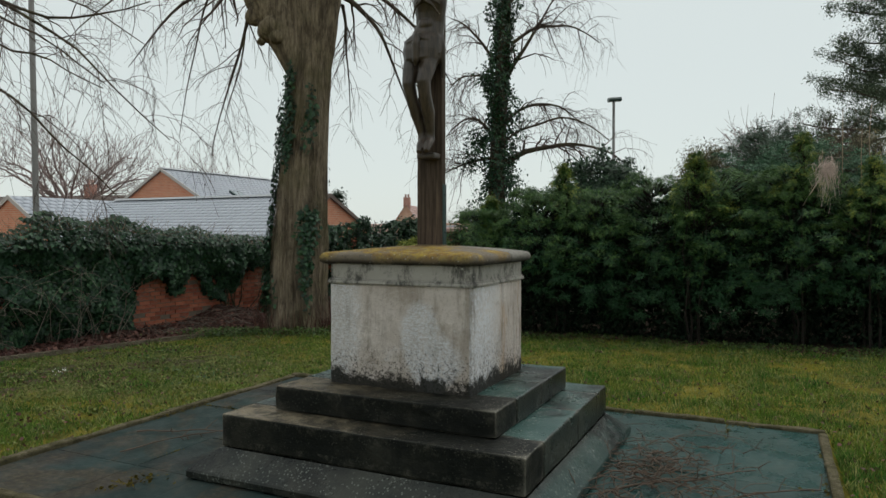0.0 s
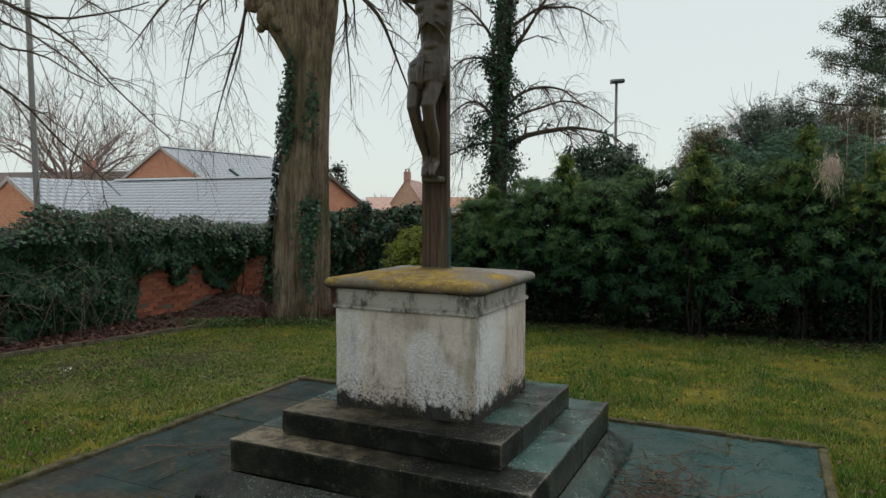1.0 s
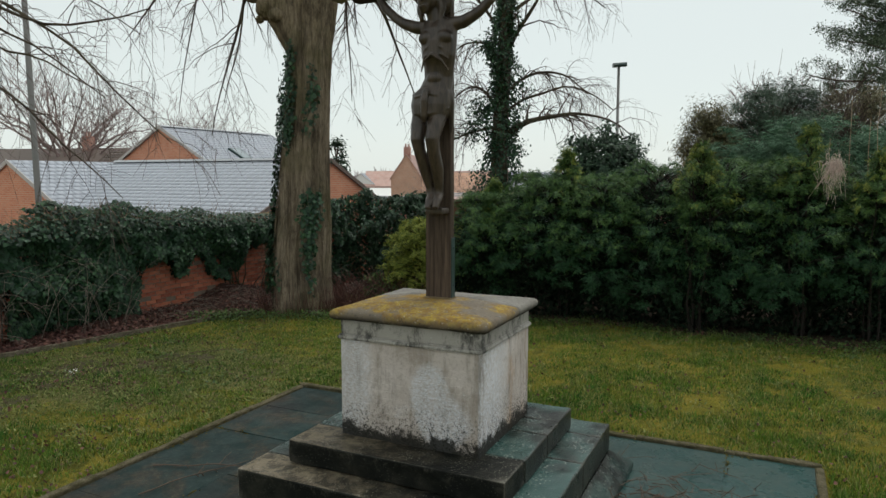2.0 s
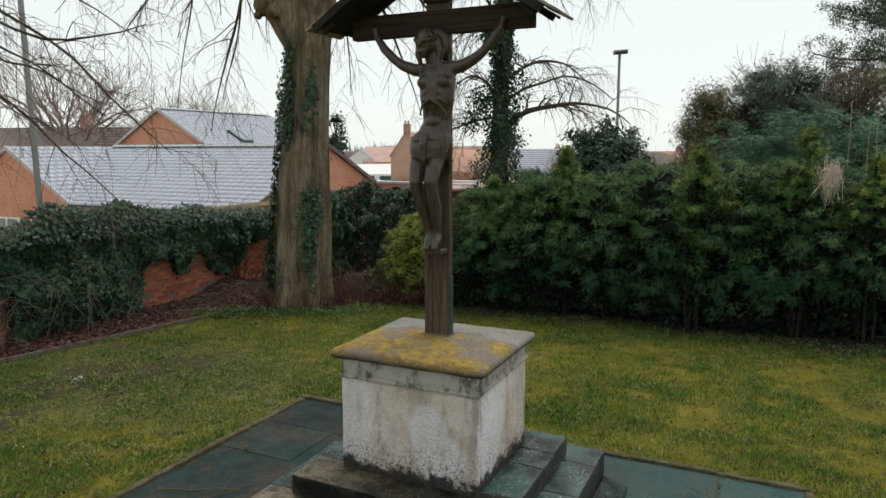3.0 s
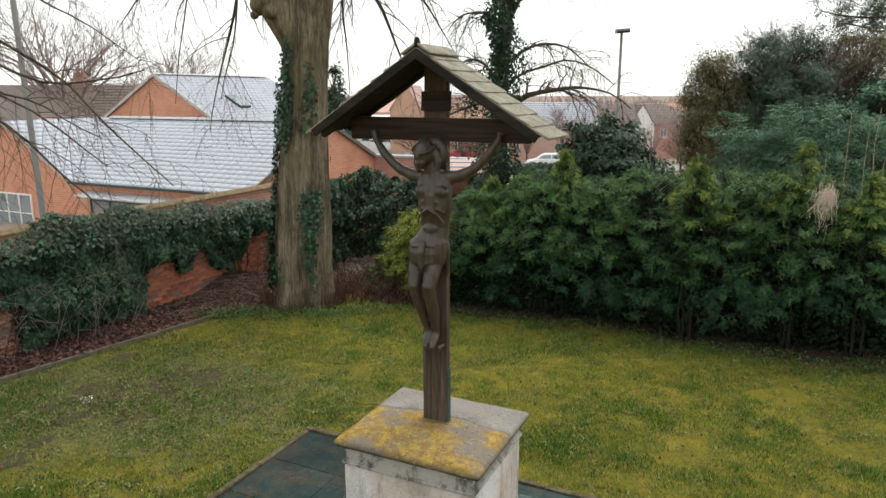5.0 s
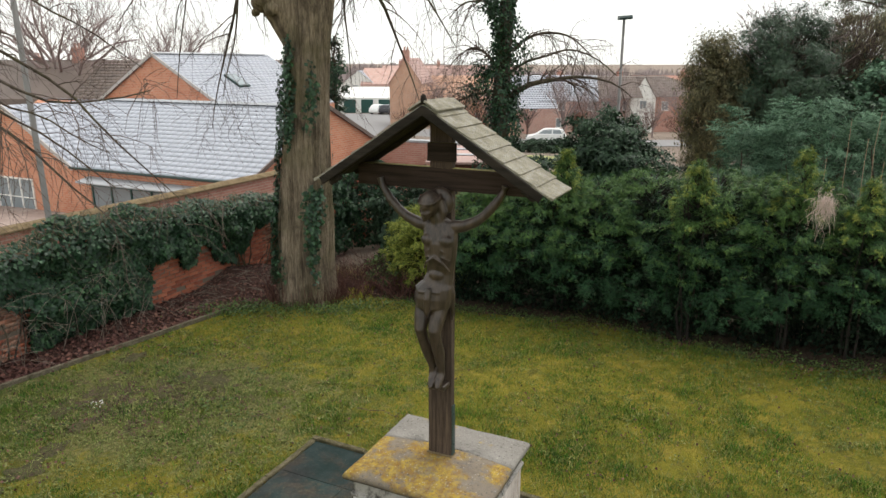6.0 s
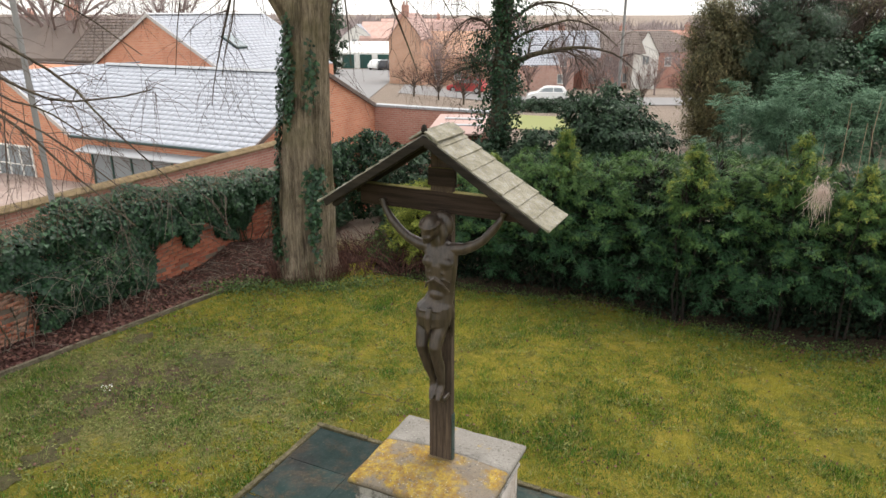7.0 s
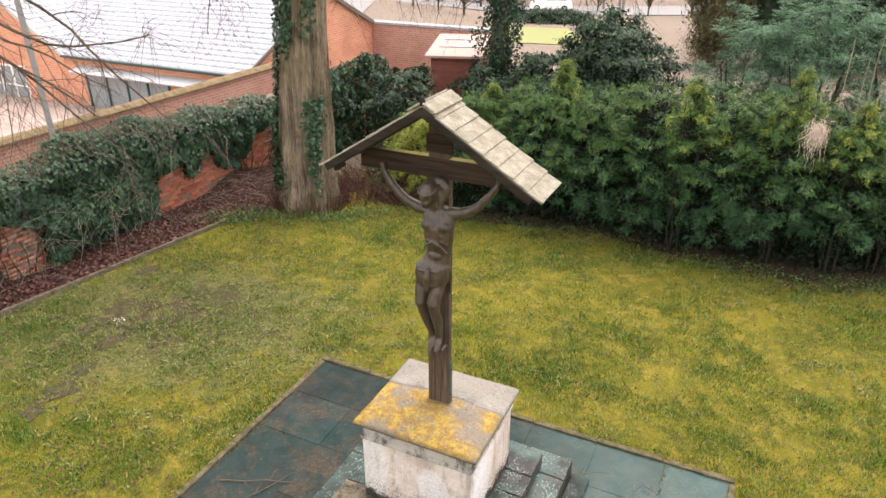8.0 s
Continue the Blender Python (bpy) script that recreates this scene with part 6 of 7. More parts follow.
    for _ in range(70):
        a0, z0, z1 = r.uniform(0, 2 * np.pi), r.uniform(0.1, 2.5), r.uniform(1.5, 5.2)
        zz = np.linspace(z0, max(z1, z0 + 0.6), 12)
        aa = a0 + np.cumsum(r.normal(0, 0.05, 12))
        kk = np.interp(zz, [q[0] for q in prof], [q[1] for q in prof]) + 0.012
        runners.append((np.stack([np.interp(zz, [q[0] for q in prof], [q[2] for q in prof]) + kk * np.cos(aa), kk * np.sin(aa), zz], -1), np.linspace(0.010, 0.004, 12)))
    tagged(part("runner_growth", mesh_np("runner_growth", *tubes(runners, 5), BARK, True), BARK, top, "old ivy runners on the bark"), kind="stuff")
    # ivy up the trunk
    n = 22000
    a, z = r.uniform(0, 2 * np.pi, n), r.uniform(0.4, 5.4, n)
    rad = np.interp(z, [p[0] for p in prof], [p[1] for p in prof])
    cx = np.interp(z, [p[0] for p in prof], [p[2] for p in prof])
    g = np.array([noise.noise((math.cos(p) * 1.6, math.sin(p) * 1.6, q * 0.7)) for p, q in zip(a, z)])
    left = np.exp(-((((a - np.pi * 1.02) + np.pi) % (2 * np.pi) - np.pi) / 0.42) ** 2) * np.interp(z, [0.4, 1.5, 3.3, 4.4, 5.2], [0.6, 1.15, 0.9, 0.75, 0.2])
    front = np.exp(-((((a - np.pi * 1.62) + np.pi) % (2 * np.pi) - np.pi) / 0.30) ** 2) * np.interp(z, [0.4, 1.0, 2.2, 2.5, 5], [0.3, 0.9, 0.9, 0.2, 0.0])
    high = np.exp(-((((a - np.pi * 1.30) + np.pi) % (2 * np.pi) - np.pi) / 0.22) ** 2) * np.interp(z, [3.2, 3.6, 4.8, 5.2], [0.0, 0.9, 0.9, 0.0])
    keep = np.maximum(np.maximum(left, front), high) + 0.7 * g > r.uniform(0.35, 0.8, n)
    a, z, rad, cx = a[keep], z[keep], rad[keep], cx[keep]
    q = rad + r.uniform(0.02, 0.14, len(a))
    p = np.stack([cx + q * np.cos(a), q * np.sin(a), z], -1)
    o = np.stack([np.cos(a), np.sin(a), 0.3 * np.ones(len(a))], -1) + r.normal(0, 0.35, (len(a), 3))
    part("climbing_ivy", leaves("climbing_ivy", p, o, 0.075, IVY, r, droop=0.6), IVY, top, "dark ivy climbing the trunk")
    # basal shoots
    shoots = []
    for _ in range(480):
        t = r.uniform(0, 2 * np.pi)
        k = r.uniform(0.58, 0.80)
        shoots.append((bent((k * math.cos(t), k * math.sin(t), -0.05), (k * 1.12 * math.cos(t) + r.normal(0, 0.05), k * 1.12 * math.sin(t), r.uniform(0.10, 0.60)), 0.0, 4, 0.05, r), np.linspace(0.006, 0.002, 4)))
    v, f = tubes(shoots, 3)
    part("basal_growth", mesh_np("basal_growth", v, f, LITTER, True), LITTER, top, "reddish shoots round the foot")


def build_ivy_tree():
    r = np.random.default_rng(14)
    X, Y = 1.42, 18.5
    base = gz(X, Y)
    top = tree_top("ivy_clad_tree", X, Y, "bare tree with trunk smothered in dark ivy")
    trunk = [(np.array([[0.0, 0, -0.2], [0.0, 0, 2.5], [0.05, 0, 4.5], [0.15, 0, 6.5], [0.3, 0, 9.0], [0.35, 0, 12]]), np.array([0.30, 0.24, 0.21, 0.18, 0.13, 0.06]))]
    v, f = tubes(trunk, 12)
    part("trunk", mesh_np("trunk", v, f, BARK_DARK, True), BARK_DARK, top)
    main = []
    def limb(a, b, sag, r0):
        main.append((bent((a[0] - X, 0, a[1] - base), (b[0] - X, b[1], b[2] - base), sag, 12, 0.02, r), np.linspace(r0, 0.012, 12)))
    limb((1.6, 3.3), (4.9, 0.0, 3.3), -0.62, 0.085)
    limb((1.7, 4.5), (3.8, 0.3, 4.4), -0.5, 0.05)
    limb((1.6, 5.4), (3.1, -0.2, 7.9), -0.1, 0.07)
    limb((1.4, 4.0), (0.1, 0.2, 4.1), -0.5, 0.045)
    limb((1.4, 6.0), (0.2, -0.3, 7.1), -0.2, 0.05)
    limb((1.3, 3.5), (-0.1, 0.1, 3.0), -0.1, 0.045)
    limb((1.8, 6.5), (4.2, 0.2, 6.6), -0.5, 0.05)
    limb((1.5, 5.2), (0.1, 0.4, 5.3), -0.5, 0.045)
    limb((1.7, 7.5), (3.6, 0.4, 9.0), -0.3, 0.05)
    limb((1.6, 7.9), (-0.6, 0.4, 9.2), -0.3, 0.05)
    limb((1.6, 3.9), (4.3, -0.5, 3.9), -0.6, 0.04)
    side = twigs_from(main, r, 17, 1.1, 0.45, 0.5, 7, 0.9, 0.25, 0.15)
    fine = twigs_from(side, r, 7, 0.55, 0.6, 0.5, 5)
    for q in main:
        part("branch", mesh_np("branch", *tubes([q], 6), BARK_DARK, True), BARK_DARK, top)
    v, f = tubes(side + fine, 3)
    tagged(part("twig_growth", mesh_np("twig_growth", v, f, TWIG, True), TWIG, top, "bare drooping twigs"), kind="stuff")
    n = 17000
    z = r.uniform(0.6, 10.5, n)
    a = r.uniform(0, 2 * np.pi, n)
    lump = np.array([noise.noise((math.cos(p) * 1.2, math.sin(p) * 1.2, q * 0.9)) for p, q in zip(a, z)])
    k = np.interp(z, [0.6, 3, 4.3, 5.5, 7, 10.5], [0.46, 0.50, 0.50, 0.42, 0.34, 0.30]) * (0.60 + 1.3 * np.clip(lump + 0.3, 0, 1)) * r.uniform(0.6, 1.1, n)
    p = np.stack([np.interp(z, [0, 4.5, 12], [0, 0.05, 0.35]) + k * np.cos(a), k * np.sin(a), z], -1)
    for c, q, m in (((-0.55, 0, 4.55), 0.28, 500), ((-0.75, 0.1, 3.95), 0.3, 500), ((0.45, 0, 3.5), 0.22, 300), ((-0.3, 0, 6.1), 0.25, 300)):
        p = np.concatenate([p, np.array(c) + r.normal(0, q * 0.6, (m, 3))])
    o = p * np.array([1, 1, 0]) + r.normal(0, 0.3, p.shape) + np.array([0, 0, 0.25])
    part("climbing_ivy", leaves("climbing_ivy", p, o, 0.075, IVY, r, droop=0.6), IVY, top, "thick dark ivy round the trunk")


def bare_tree(name, x, y, h, spread, r, label, group="", density=1.0, material=TWIG, bark=BARK_DARK):
    top = empty(name, pose(x, y, gz(x, y)), label, "tree", group)
    trunk = [(bent((0, 0, -0.3), (0, 0, h * 0.45), 0, 6, 0.01, r), np.linspace(h * 0.028, h * 0.02, 6))]
    limbs = []
    for i in range(16):
        a = 2 * np.pi * (i / 16 + 0.04 * r.random())
        z0 = h * r.uniform(0.14, 0.40)
        k = r.uniform(0.35, 1.1)
        limbs.append((bent((0, 0, z0), (spread * math.cos(a) * k, spread * math.sin(a) * k, h * (1.0 - 0.42 * (k - 0.35)) * r.uniform(0.8, 1.0)), -h * 0.05, 8, 0.03, r), np.linspace(h * 0.011, h * 0.0025, 8)))
    a = twigs_from(limbs, r, int(10 * density), h * 0.24, -0.15, 0.45, 5, 0.9, 0.35)
    b = twigs_from(a, r, int(7 * density), h * 0.10, -0.1, 0.5, 3, 0.8, 0.4)
    v, f = tubes(trunk, 8)
    part("trunk", mesh_np("trunk", v, f, bark, True), bark, top)
    for q in limbs:
        part("branch", mesh_np("branch", *tubes([q], 5), bark, True), bark, top)
    v, f = tubes([(q, np.maximum(w, h * 0.0011)) for q, w in a + b], 3)
    tagged(part("twig_growth", mesh_np("twig_growth", v, f, material, True), material, top), kind="stuff")


def leafy_tree(name, x, y, h, rx, leaf, label, r, clumps=120, per=60, size=0.35, low=0.15, group="", flat=0.6, shape=LEAF, faces=None, droop=0.3):
    """A broad tree with a crown of leaf clumps at the ends of real limbs."""
    z0 = gz(x, y)
    top = empty(name, pose(x, y, z0), label, "tree", group)
    v, f = tubes([(bent((0, 0, -0.3), (0.1, 0, h * 0.75), 0, 8, 0.01, r), np.linspace(h * 0.03, h * 0.012, 8))], 8)
    part("trunk", mesh_np("trunk", v, f, BARK_DARK, True), BARK_DARK, top)
    pos, limbs = [], []
    for _ in range(clumps):
        a, zc = r.uniform(0, 2 * np.pi), r.uniform(low, 1.0)
        k = math.sqrt(max(0.04, 1 - ((zc - 0.5) / 0.55) ** 2)) * r.uniform(0.35, 1.05)
        k *= 1 + 0.35 * noise.noise((1.3 * math.cos(a) + x, 1.3 * math.sin(a), 3.0 * zc))
        c = np.array([rx * k * math.cos(a), rx * k * math.sin(a), h * zc * (1 + 0.10 * noise.noise((2 * math.cos(a), 2 * math.sin(a), x)))])
        limbs.append((bent((0, 0, max(0.1 * h, h * (zc - 0.25)) * 0.9), c, -0.05 * h, 5, 0.03, r), np.linspace(h * 0.008, h * 0.002, 5)))
        q = h * r.uniform(0.025, 0.047)
        pos.append(c + r.normal(0, 1, (per, 3)) * np.array([q, q, q * flat]))
    v, f = tubes(limbs, 4)
    part("branch_work", mesh_np("branch_work", v, f, BARK_DARK, True), BARK_DARK, top)
    pos = np.concatenate(pos)
    out = pos - np.array([0, 0, h * 0.45]) + r.normal(0, 1.0, pos.shape)
    part("crown", leaves("crown", pos, out, size, leaf, r, shape, droop, faces), leaf, top)


def build_far_trees():
    r = np.random.default_rng(44)
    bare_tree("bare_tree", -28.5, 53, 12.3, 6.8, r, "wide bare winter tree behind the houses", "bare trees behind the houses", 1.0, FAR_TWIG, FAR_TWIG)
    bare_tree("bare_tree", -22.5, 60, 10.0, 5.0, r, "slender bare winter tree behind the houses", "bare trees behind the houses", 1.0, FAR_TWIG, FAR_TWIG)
    bare_tree("bare_tree", 15.3, 33.5, 7.5, 1.6, r, "bare twiggy tree mixed with evergreens", "", 1.7, FAR_TWIG)
    leafy_tree("ivy_laden_tree", 14.9, 31.5, 7.4, 2.5, HOLLY, "dark ivy-laden tree behind the hedge", r, 340, 80, 0.25, 0.08, shape=SPRAY, faces=SPRAY_F)
    leafy_tree("russet_tree", 12.1, 32, 6.4, 1.35, OLIVE, "brownish weeping winter tree with russet shoots", r, 260, 150, 0.15, 0.06, flat=1.2, shape=LEAF * np.array([0.30, 1.3, 1]), droop=0.8)
    bare_tree("bare_tree", 18.0, 34.0, 7.4, 2.8, r, "brown twiggy tree beside the pine", "", 1.3, TWIG)
    leafy_tree("russet_tree", 20.2, 35, 7.8, 2.6, OLIVE, "olive-brown tree beside the dark one", r, 240, 110, 0.20, 0.10, shape=LEAF * np.array([0.25, 1.3, 1]), droop=0.8)
    leafy_tree("evergreen_tree", 20.5, 31, 5.6, 3.4, CYPRESS, "dark evergreen filling the gap below the pine", r, 190, 130, 0.17, 0.05)
    leafy_tree("evergreen_tree", 16.0, 30, 4.6, 2.2, HOLLY, "low dark evergreen below the ivy-laden tree", r, 130, 130, 0.16, 0.05)
    # the pine: a tall trunk and flat tiers of needles
    X, Y = 30.8, 45.0
    top = empty("pine_tree", pose(X, Y, gz(X, Y)), "tall pine with flat dark tiers of needles", "tree")
    v, f = tubes([(bent((0, 0, -0.5), (0.4, 0, 22), 0, 9, 0.008, r), np.linspace(0.45, 0.12, 9))], 10)
    part("trunk", mesh_np("trunk", v, f, BARK_DARK, True), BARK_DARK, top)
    limbs, pos = [], []
    for k in range(30):
        z = 8.5 + 13.5 * k / 30
        a = r.uniform(0, 2 * np.pi) if k % 2 else np.pi + r.normal(0, 0.5)
        size = np.interp(z, [8, 11, 16, 21.5], [4.0, 5.2, 4.4, 1.8]) * r.uniform(0.7, 1.1)
        e = np.array([size * math.cos(a), size * math.sin(a), z + r.uniform(0.2, 1.6)])
        b = bent((0.2, 0, z), e, 0.1, 7, 0.03, r)
        limbs.append((b, np.linspace(0.12, 0.03, 7)))
        for i in range(3, 7):
            for _ in range(3):
                c = b[i] + r.normal(0, 0.6, 3) * np.array([1, 1, 0.45]) + np.array([0, 0, 0.15])
                pos.append(c + r.normal(0, 1, (110, 3)) * np.array([0.30, 0.30, 0.24]))
    foot = gz(X, Y)
    for z, size, up in ((11.4, 5.5, 1.3), (10.6, 5.9, 0.2), (12.2, 4.9, 1.2), (8.2, 6.5, 0.7), (7.7, 5.0, 0.4), (15.6, 4.0, 0.9), (16.6, 4.4, 0.5)):
        b = bent((0.2, 0, z - foot), (-size, r.normal(0, 1.0), z - foot + up), 0.15, 9, 0.03, r)
        limbs.append((b, np.linspace(0.13, 0.03, 9)))
        for i in range(3, 9):
            for _ in range(4):
                c = b[i] + r.normal(0, 0.55, 3) * np.array([0.9, 1, 0.75]) + np.array([0, 0, 0.25])
                pos.append(c + r.normal(0, 1, (130, 3)) * np.array([0.21, 0.21, 0.20]))
    v, f = tubes(limbs, 5)
    part("branch_work", mesh_np("branch_work", v, f, BARK_DARK, True), BARK_DARK, top)
    pos = np.concatenate(pos)
    part("crown", leaves("crown", pos, r.normal(0, 1, pos.shape) + np.array([0, 0, 1.0]), 0.18, PINE, r, LEAF * np.array([0.35, 1, 1])), PINE, top)
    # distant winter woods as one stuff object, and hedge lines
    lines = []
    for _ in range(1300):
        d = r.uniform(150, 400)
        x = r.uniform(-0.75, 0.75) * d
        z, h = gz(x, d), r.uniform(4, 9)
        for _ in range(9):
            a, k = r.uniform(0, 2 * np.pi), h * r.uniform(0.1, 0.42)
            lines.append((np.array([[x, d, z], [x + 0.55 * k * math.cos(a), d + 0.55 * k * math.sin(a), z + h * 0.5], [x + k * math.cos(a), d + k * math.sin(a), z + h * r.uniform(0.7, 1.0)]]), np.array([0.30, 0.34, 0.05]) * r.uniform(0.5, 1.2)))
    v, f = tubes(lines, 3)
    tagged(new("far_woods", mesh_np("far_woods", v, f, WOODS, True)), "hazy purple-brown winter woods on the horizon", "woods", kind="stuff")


# ---------------------------------------------------------------- houses
def prism(x0, x1, profile, bm=None):
    """A solid along x from a closed (y, z) outline."""
    bm = bm or bmesh.new()
    a, b = [bm.verts.new((x0, y, z)) for y, z in profile], [bm.verts.new((x1, y, z)) for y, z in profile]
    k = len(profile)
    for i in range(k):
        bm.faces.new((a[i], a[(i + 1) % k], b[(i + 1) % k], b[i]))
    bm.faces.new(a[::-1])
    bm.faces.new(b)
    bmesh.ops.recalc_face_normals(bm, faces=bm.faces[:])
    return bm


def turned(bm, m):
    bmesh.ops.transform(bm, matrix=m, verts=bm.verts)
    return bm


def slate_slope(house, m, width, length, course, material, label="", thick=0.006, side=None, singles=0):
    """Courses of slates laid on one slope. In m, x runs along the eaves, y up the slope, z out of it. side(y) gives x limits."""
    n = max(1, int(round(length / course)))
    w = 0.32
    verts, faces, base, one = [], [], 0, None
    cube = np.array([[x, y, z] for x in (0, 1) for y in (0, 1) for z in (0, 1)], float)
    quads = np.array([[0, 1, 3, 2], [4, 6, 7, 5], [0, 4, 5, 1], [2, 3, 7, 6], [0, 2, 6, 4], [1, 5, 7, 3]])
    for row in range(n):
        y0 = row * length / n
        a, b = side(y0) if side else (0.0, width)
        x = a - w * 0.5 * (row % 2)
        while x < b:
            x0, x1 = max(a, x + 0.0003), min(b, x + w - 0.0003)
            if x1 - x0 > w - 0.005 and singles > 0 and row > 1:
                singles -= 1
                if one is None:
                    q = cube * np.array([w - 0.0006, length / n * 1.04, thick])
                    q[:, 2] += thick * (1.0 - q[:, 1] / (length / n))
                    one = mesh_np("slate", q, quads, material)
                ob = part("slate", one, material, house)
                ob.matrix_local = m @ Matrix.Translation((x0, y0, rng.normal(0, 0.0001)))
            elif x1 > x0:
                v = cube * np.array([x1 - x0, length / n * 1.04, thick]) + np.array([x0, y0, 0.0])
                v[:, 2] += thick * (1.0 - (v[:, 1] - y0) / (length / n)) + rng.normal(0, 0.0001)
                verts.append(v)
                faces.append(quads + base)
                base += 8
            x += w
    v = np.concatenate(verts) @ np.array(m.to_3x3()).T + np.array(m.translation)
    tagged(part("slate_field", mesh_np("slate_field", v, np.concatenate(faces), material), material, house, label), kind="stuff")


def slope_frame(corner, along, up):
    """The pose whose origin is corner, x along the eaves and y up the slope."""
    x, y = Vector(along).normalized(), Vector(up).normalized()
    z = x.cross(y)
    m = Matrix((x, y, z)).transposed().to_4x4()
    m.translation = Vector(corner)
    return m


def window(house, m, w, h, panes=2, frame_mat=None, sill=True, bars=0):
    """A window with frame, panes and sill; m: x along the wall, y into it, z up, from the lower left corner."""
    fm = frame_mat or WHITE
    t = 0.055 if w > 1.2 else 0.05
    bm = bmesh.new()
    box(0, w, -0.03, 0.05, 0, t, bm=bm)
    box(0, w, -0.03, 0.05, h - t, h, bm=bm)
    for x in (0, w - t):
        box(x, x + t, -0.028, 0.05, t, h - t, bm=bm)
    win = part("window", turned(bm, m), fm, house)
    for i in range(1, panes):
        x = (w - t) * i / panes
        part("mullion", turned(box(x, x + t, -0.028, 0.05, t, h - t), m), fm, win)
    for i in range(bars):
        z = h * (i + 1) / (bars + 1)
        part("glazing_bar", turned(box(t, w - t, -0.02, 0.04, z - 0.018, z + 0.018), m), fm, win)
    for i in range(panes):
        x = (w - t) * i / panes
        part("pane", turned(box(x + t, x + (w - t) / panes, 0.012, 0.024, t, h - t), m), GLASS, win)
    if sill:
        part("sill", turned(box(-0.06, w + 0.06, -0.09, 0.0, -0.07, -0.002, 0.006), m), WHITE, win)


def build_slate_house():
    """The low brick house behind the wall: a long slated range and a wing with its gable to the garden."""
    house = empty("slate_roofed_house", FR, "low orange-brick house with long blue-grey slate roof", "house")
    e, rz, ve, vr, u1, u0 = 0.93, 2.78, 11.18, 15.25, -11.45, -18.94
    vb = 2 * vr - ve
    part("wall", prism(u0 - 7, u1, [(ve, -2.0), (vb, -2.0), (vb, e - 0.05), (vr, rz - 0.06), (ve, e - 0.05)]), NEW_BRICK, house)
    wing_c, hw = -21.98, 3.04
    wing = bmesh.new()
    prof = [(wing_c - hw, -2.0), (wing_c + hw, -2.0), (wing_c + hw, e - 0.05), (wing_c, rz - 0.06), (wing_c - hw, e - 0.05)]
    a, b = [wing.verts.new((x, ve - 0.012, z)) for x, z in prof], [wing.verts.new((x, ve + 6, z)) for x, z in prof]
    for i in range(5):
        wing.faces.new((a[i], a[(i + 1) % 5], b[(i + 1) % 5], b[i]))
    wing.faces.new(a[::-1])
    wing.faces.new(b)
    bmesh.ops.recalc_face_normals(wing, faces=wing.faces[:])
    part("gable_wall", wing, NEW_BRICK, house)
    # slates: main front slope with its valley, rear slope, both wing slopes
    up = Vector((0, vr - ve, rz - e))
    size = up.length + 0.12
    over = 0.10
    start = Vector((u0 - 3.2, ve, e)) - up.normalized() * over
    def valley(y):
        f = min(1.0, max(0.0, (y - over) / (size - over)))
        return (3.2 - hw * f - 0.22, (u1 + 0.08) - (u0 - 3.2))
    slate_slope(house, slope_frame(start, (1, 0, 0), up), 1, size, 0.255, SLATE, "blue-grey slate courses", side=valley, singles=300)
    upb = Vector((0, vr - vb, rz - e))
    slate_slope(house, slope_frame(Vector((u1 + 0.08, vb, e)), (-1, 0, 0), upb), u1 - u0 + 7, upb.length, 0.255, SLATE)
    upw = Vector((-hw, 0, rz - e))
    def wingside(y):
        f = min(1.0, max(0.0, y / upw.length))
        return (-0.10, 0.20 + (vr - ve) * f)
    slate_slope(house, slope_frame(Vector((wing_c + hw, ve, e)), (0, 1, 0), upw), 1, upw.length + 0.02, 0.255, SLATE, side=wingside)
    upl = Vector((hw, 0, rz - e))
    slate_slope(house, slope_frame(Vector((wing_c - hw, ve + 6, e)), (0, -1, 0), upl), 6.1, upl.length, 0.255, SLATE)
    ridge = bmesh.new()
    for i in range(32):
        x = wing_c + 0.3 + i * 0.33
        if x < u1:
            prism(x, x + 0.325, [(vr - 0.13, rz + 0.01), (vr, rz + 0.09), (vr + 0.13, rz + 0.01), (vr, rz + 0.05)], ridge)
    part("ridge_tiles", ridge, LEAD, house)
    # white barge boards of the wing's gable and the dark verge of the range's gable
    for s in (-1, 1):
        bm = bmesh.new()
        q = [(wing_c, rz + 0.05), (wing_c + s * (hw + 0.12), e - 0.03), (wing_c + s * (hw + 0.12), e - 0.17), (wing_c, rz - 0.11)]
        f, g = [bm.verts.new((x, ve - 0.10, z)) for x, z in q], [bm.verts.new((x, ve - 0.06, z)) for x, z in q]
        for i in range(4):
            bm.faces.new((f[i], f[(i + 1) % 4], g[(i + 1) % 4], g[i]))
        bm.faces.new(f)
        bm.faces.new(g)
        bmesh.ops.recalc_face_normals(bm, faces=bm.faces[:])
        part("barge_board", bm, VERGE, house, "white barge board")
        w = bmesh.new()
        q = [(vr, rz + 0.06), (vr + s * (vr - ve + 0.12), e + 0.0), (vr + s * (vr - ve + 0.12), e - 0.13), (vr, rz - 0.08)]
        f, g = [w.verts.new((u1 + 0.05, y, z)) for y, z in q], [w.verts.new((u1 + 0.10, y, z)) for y, z in q]
        for i in range(4):
            w.faces.new((f[i], f[(i + 1) % 4], g[(i + 1) % 4], g[i]))
        w.faces.new(f)
        w.faces.new(g)
        bmesh.ops.recalc_face_normals(w, faces=w.faces[:])
        part("verge", w, DARK_TILE, house, "dark brown verge board")
    part("gutter", box(u0 + 0.1, u1, ve - 0.20, ve - 0.10, e - 0.10, e - 0.02, 0.02, 2), STRAP, house, "dark gutter along the eaves")
    window(house, pose(-18.05, ve - 0.02, -1.25), 3.6, 1.62, 4, GREEN_PAINT)
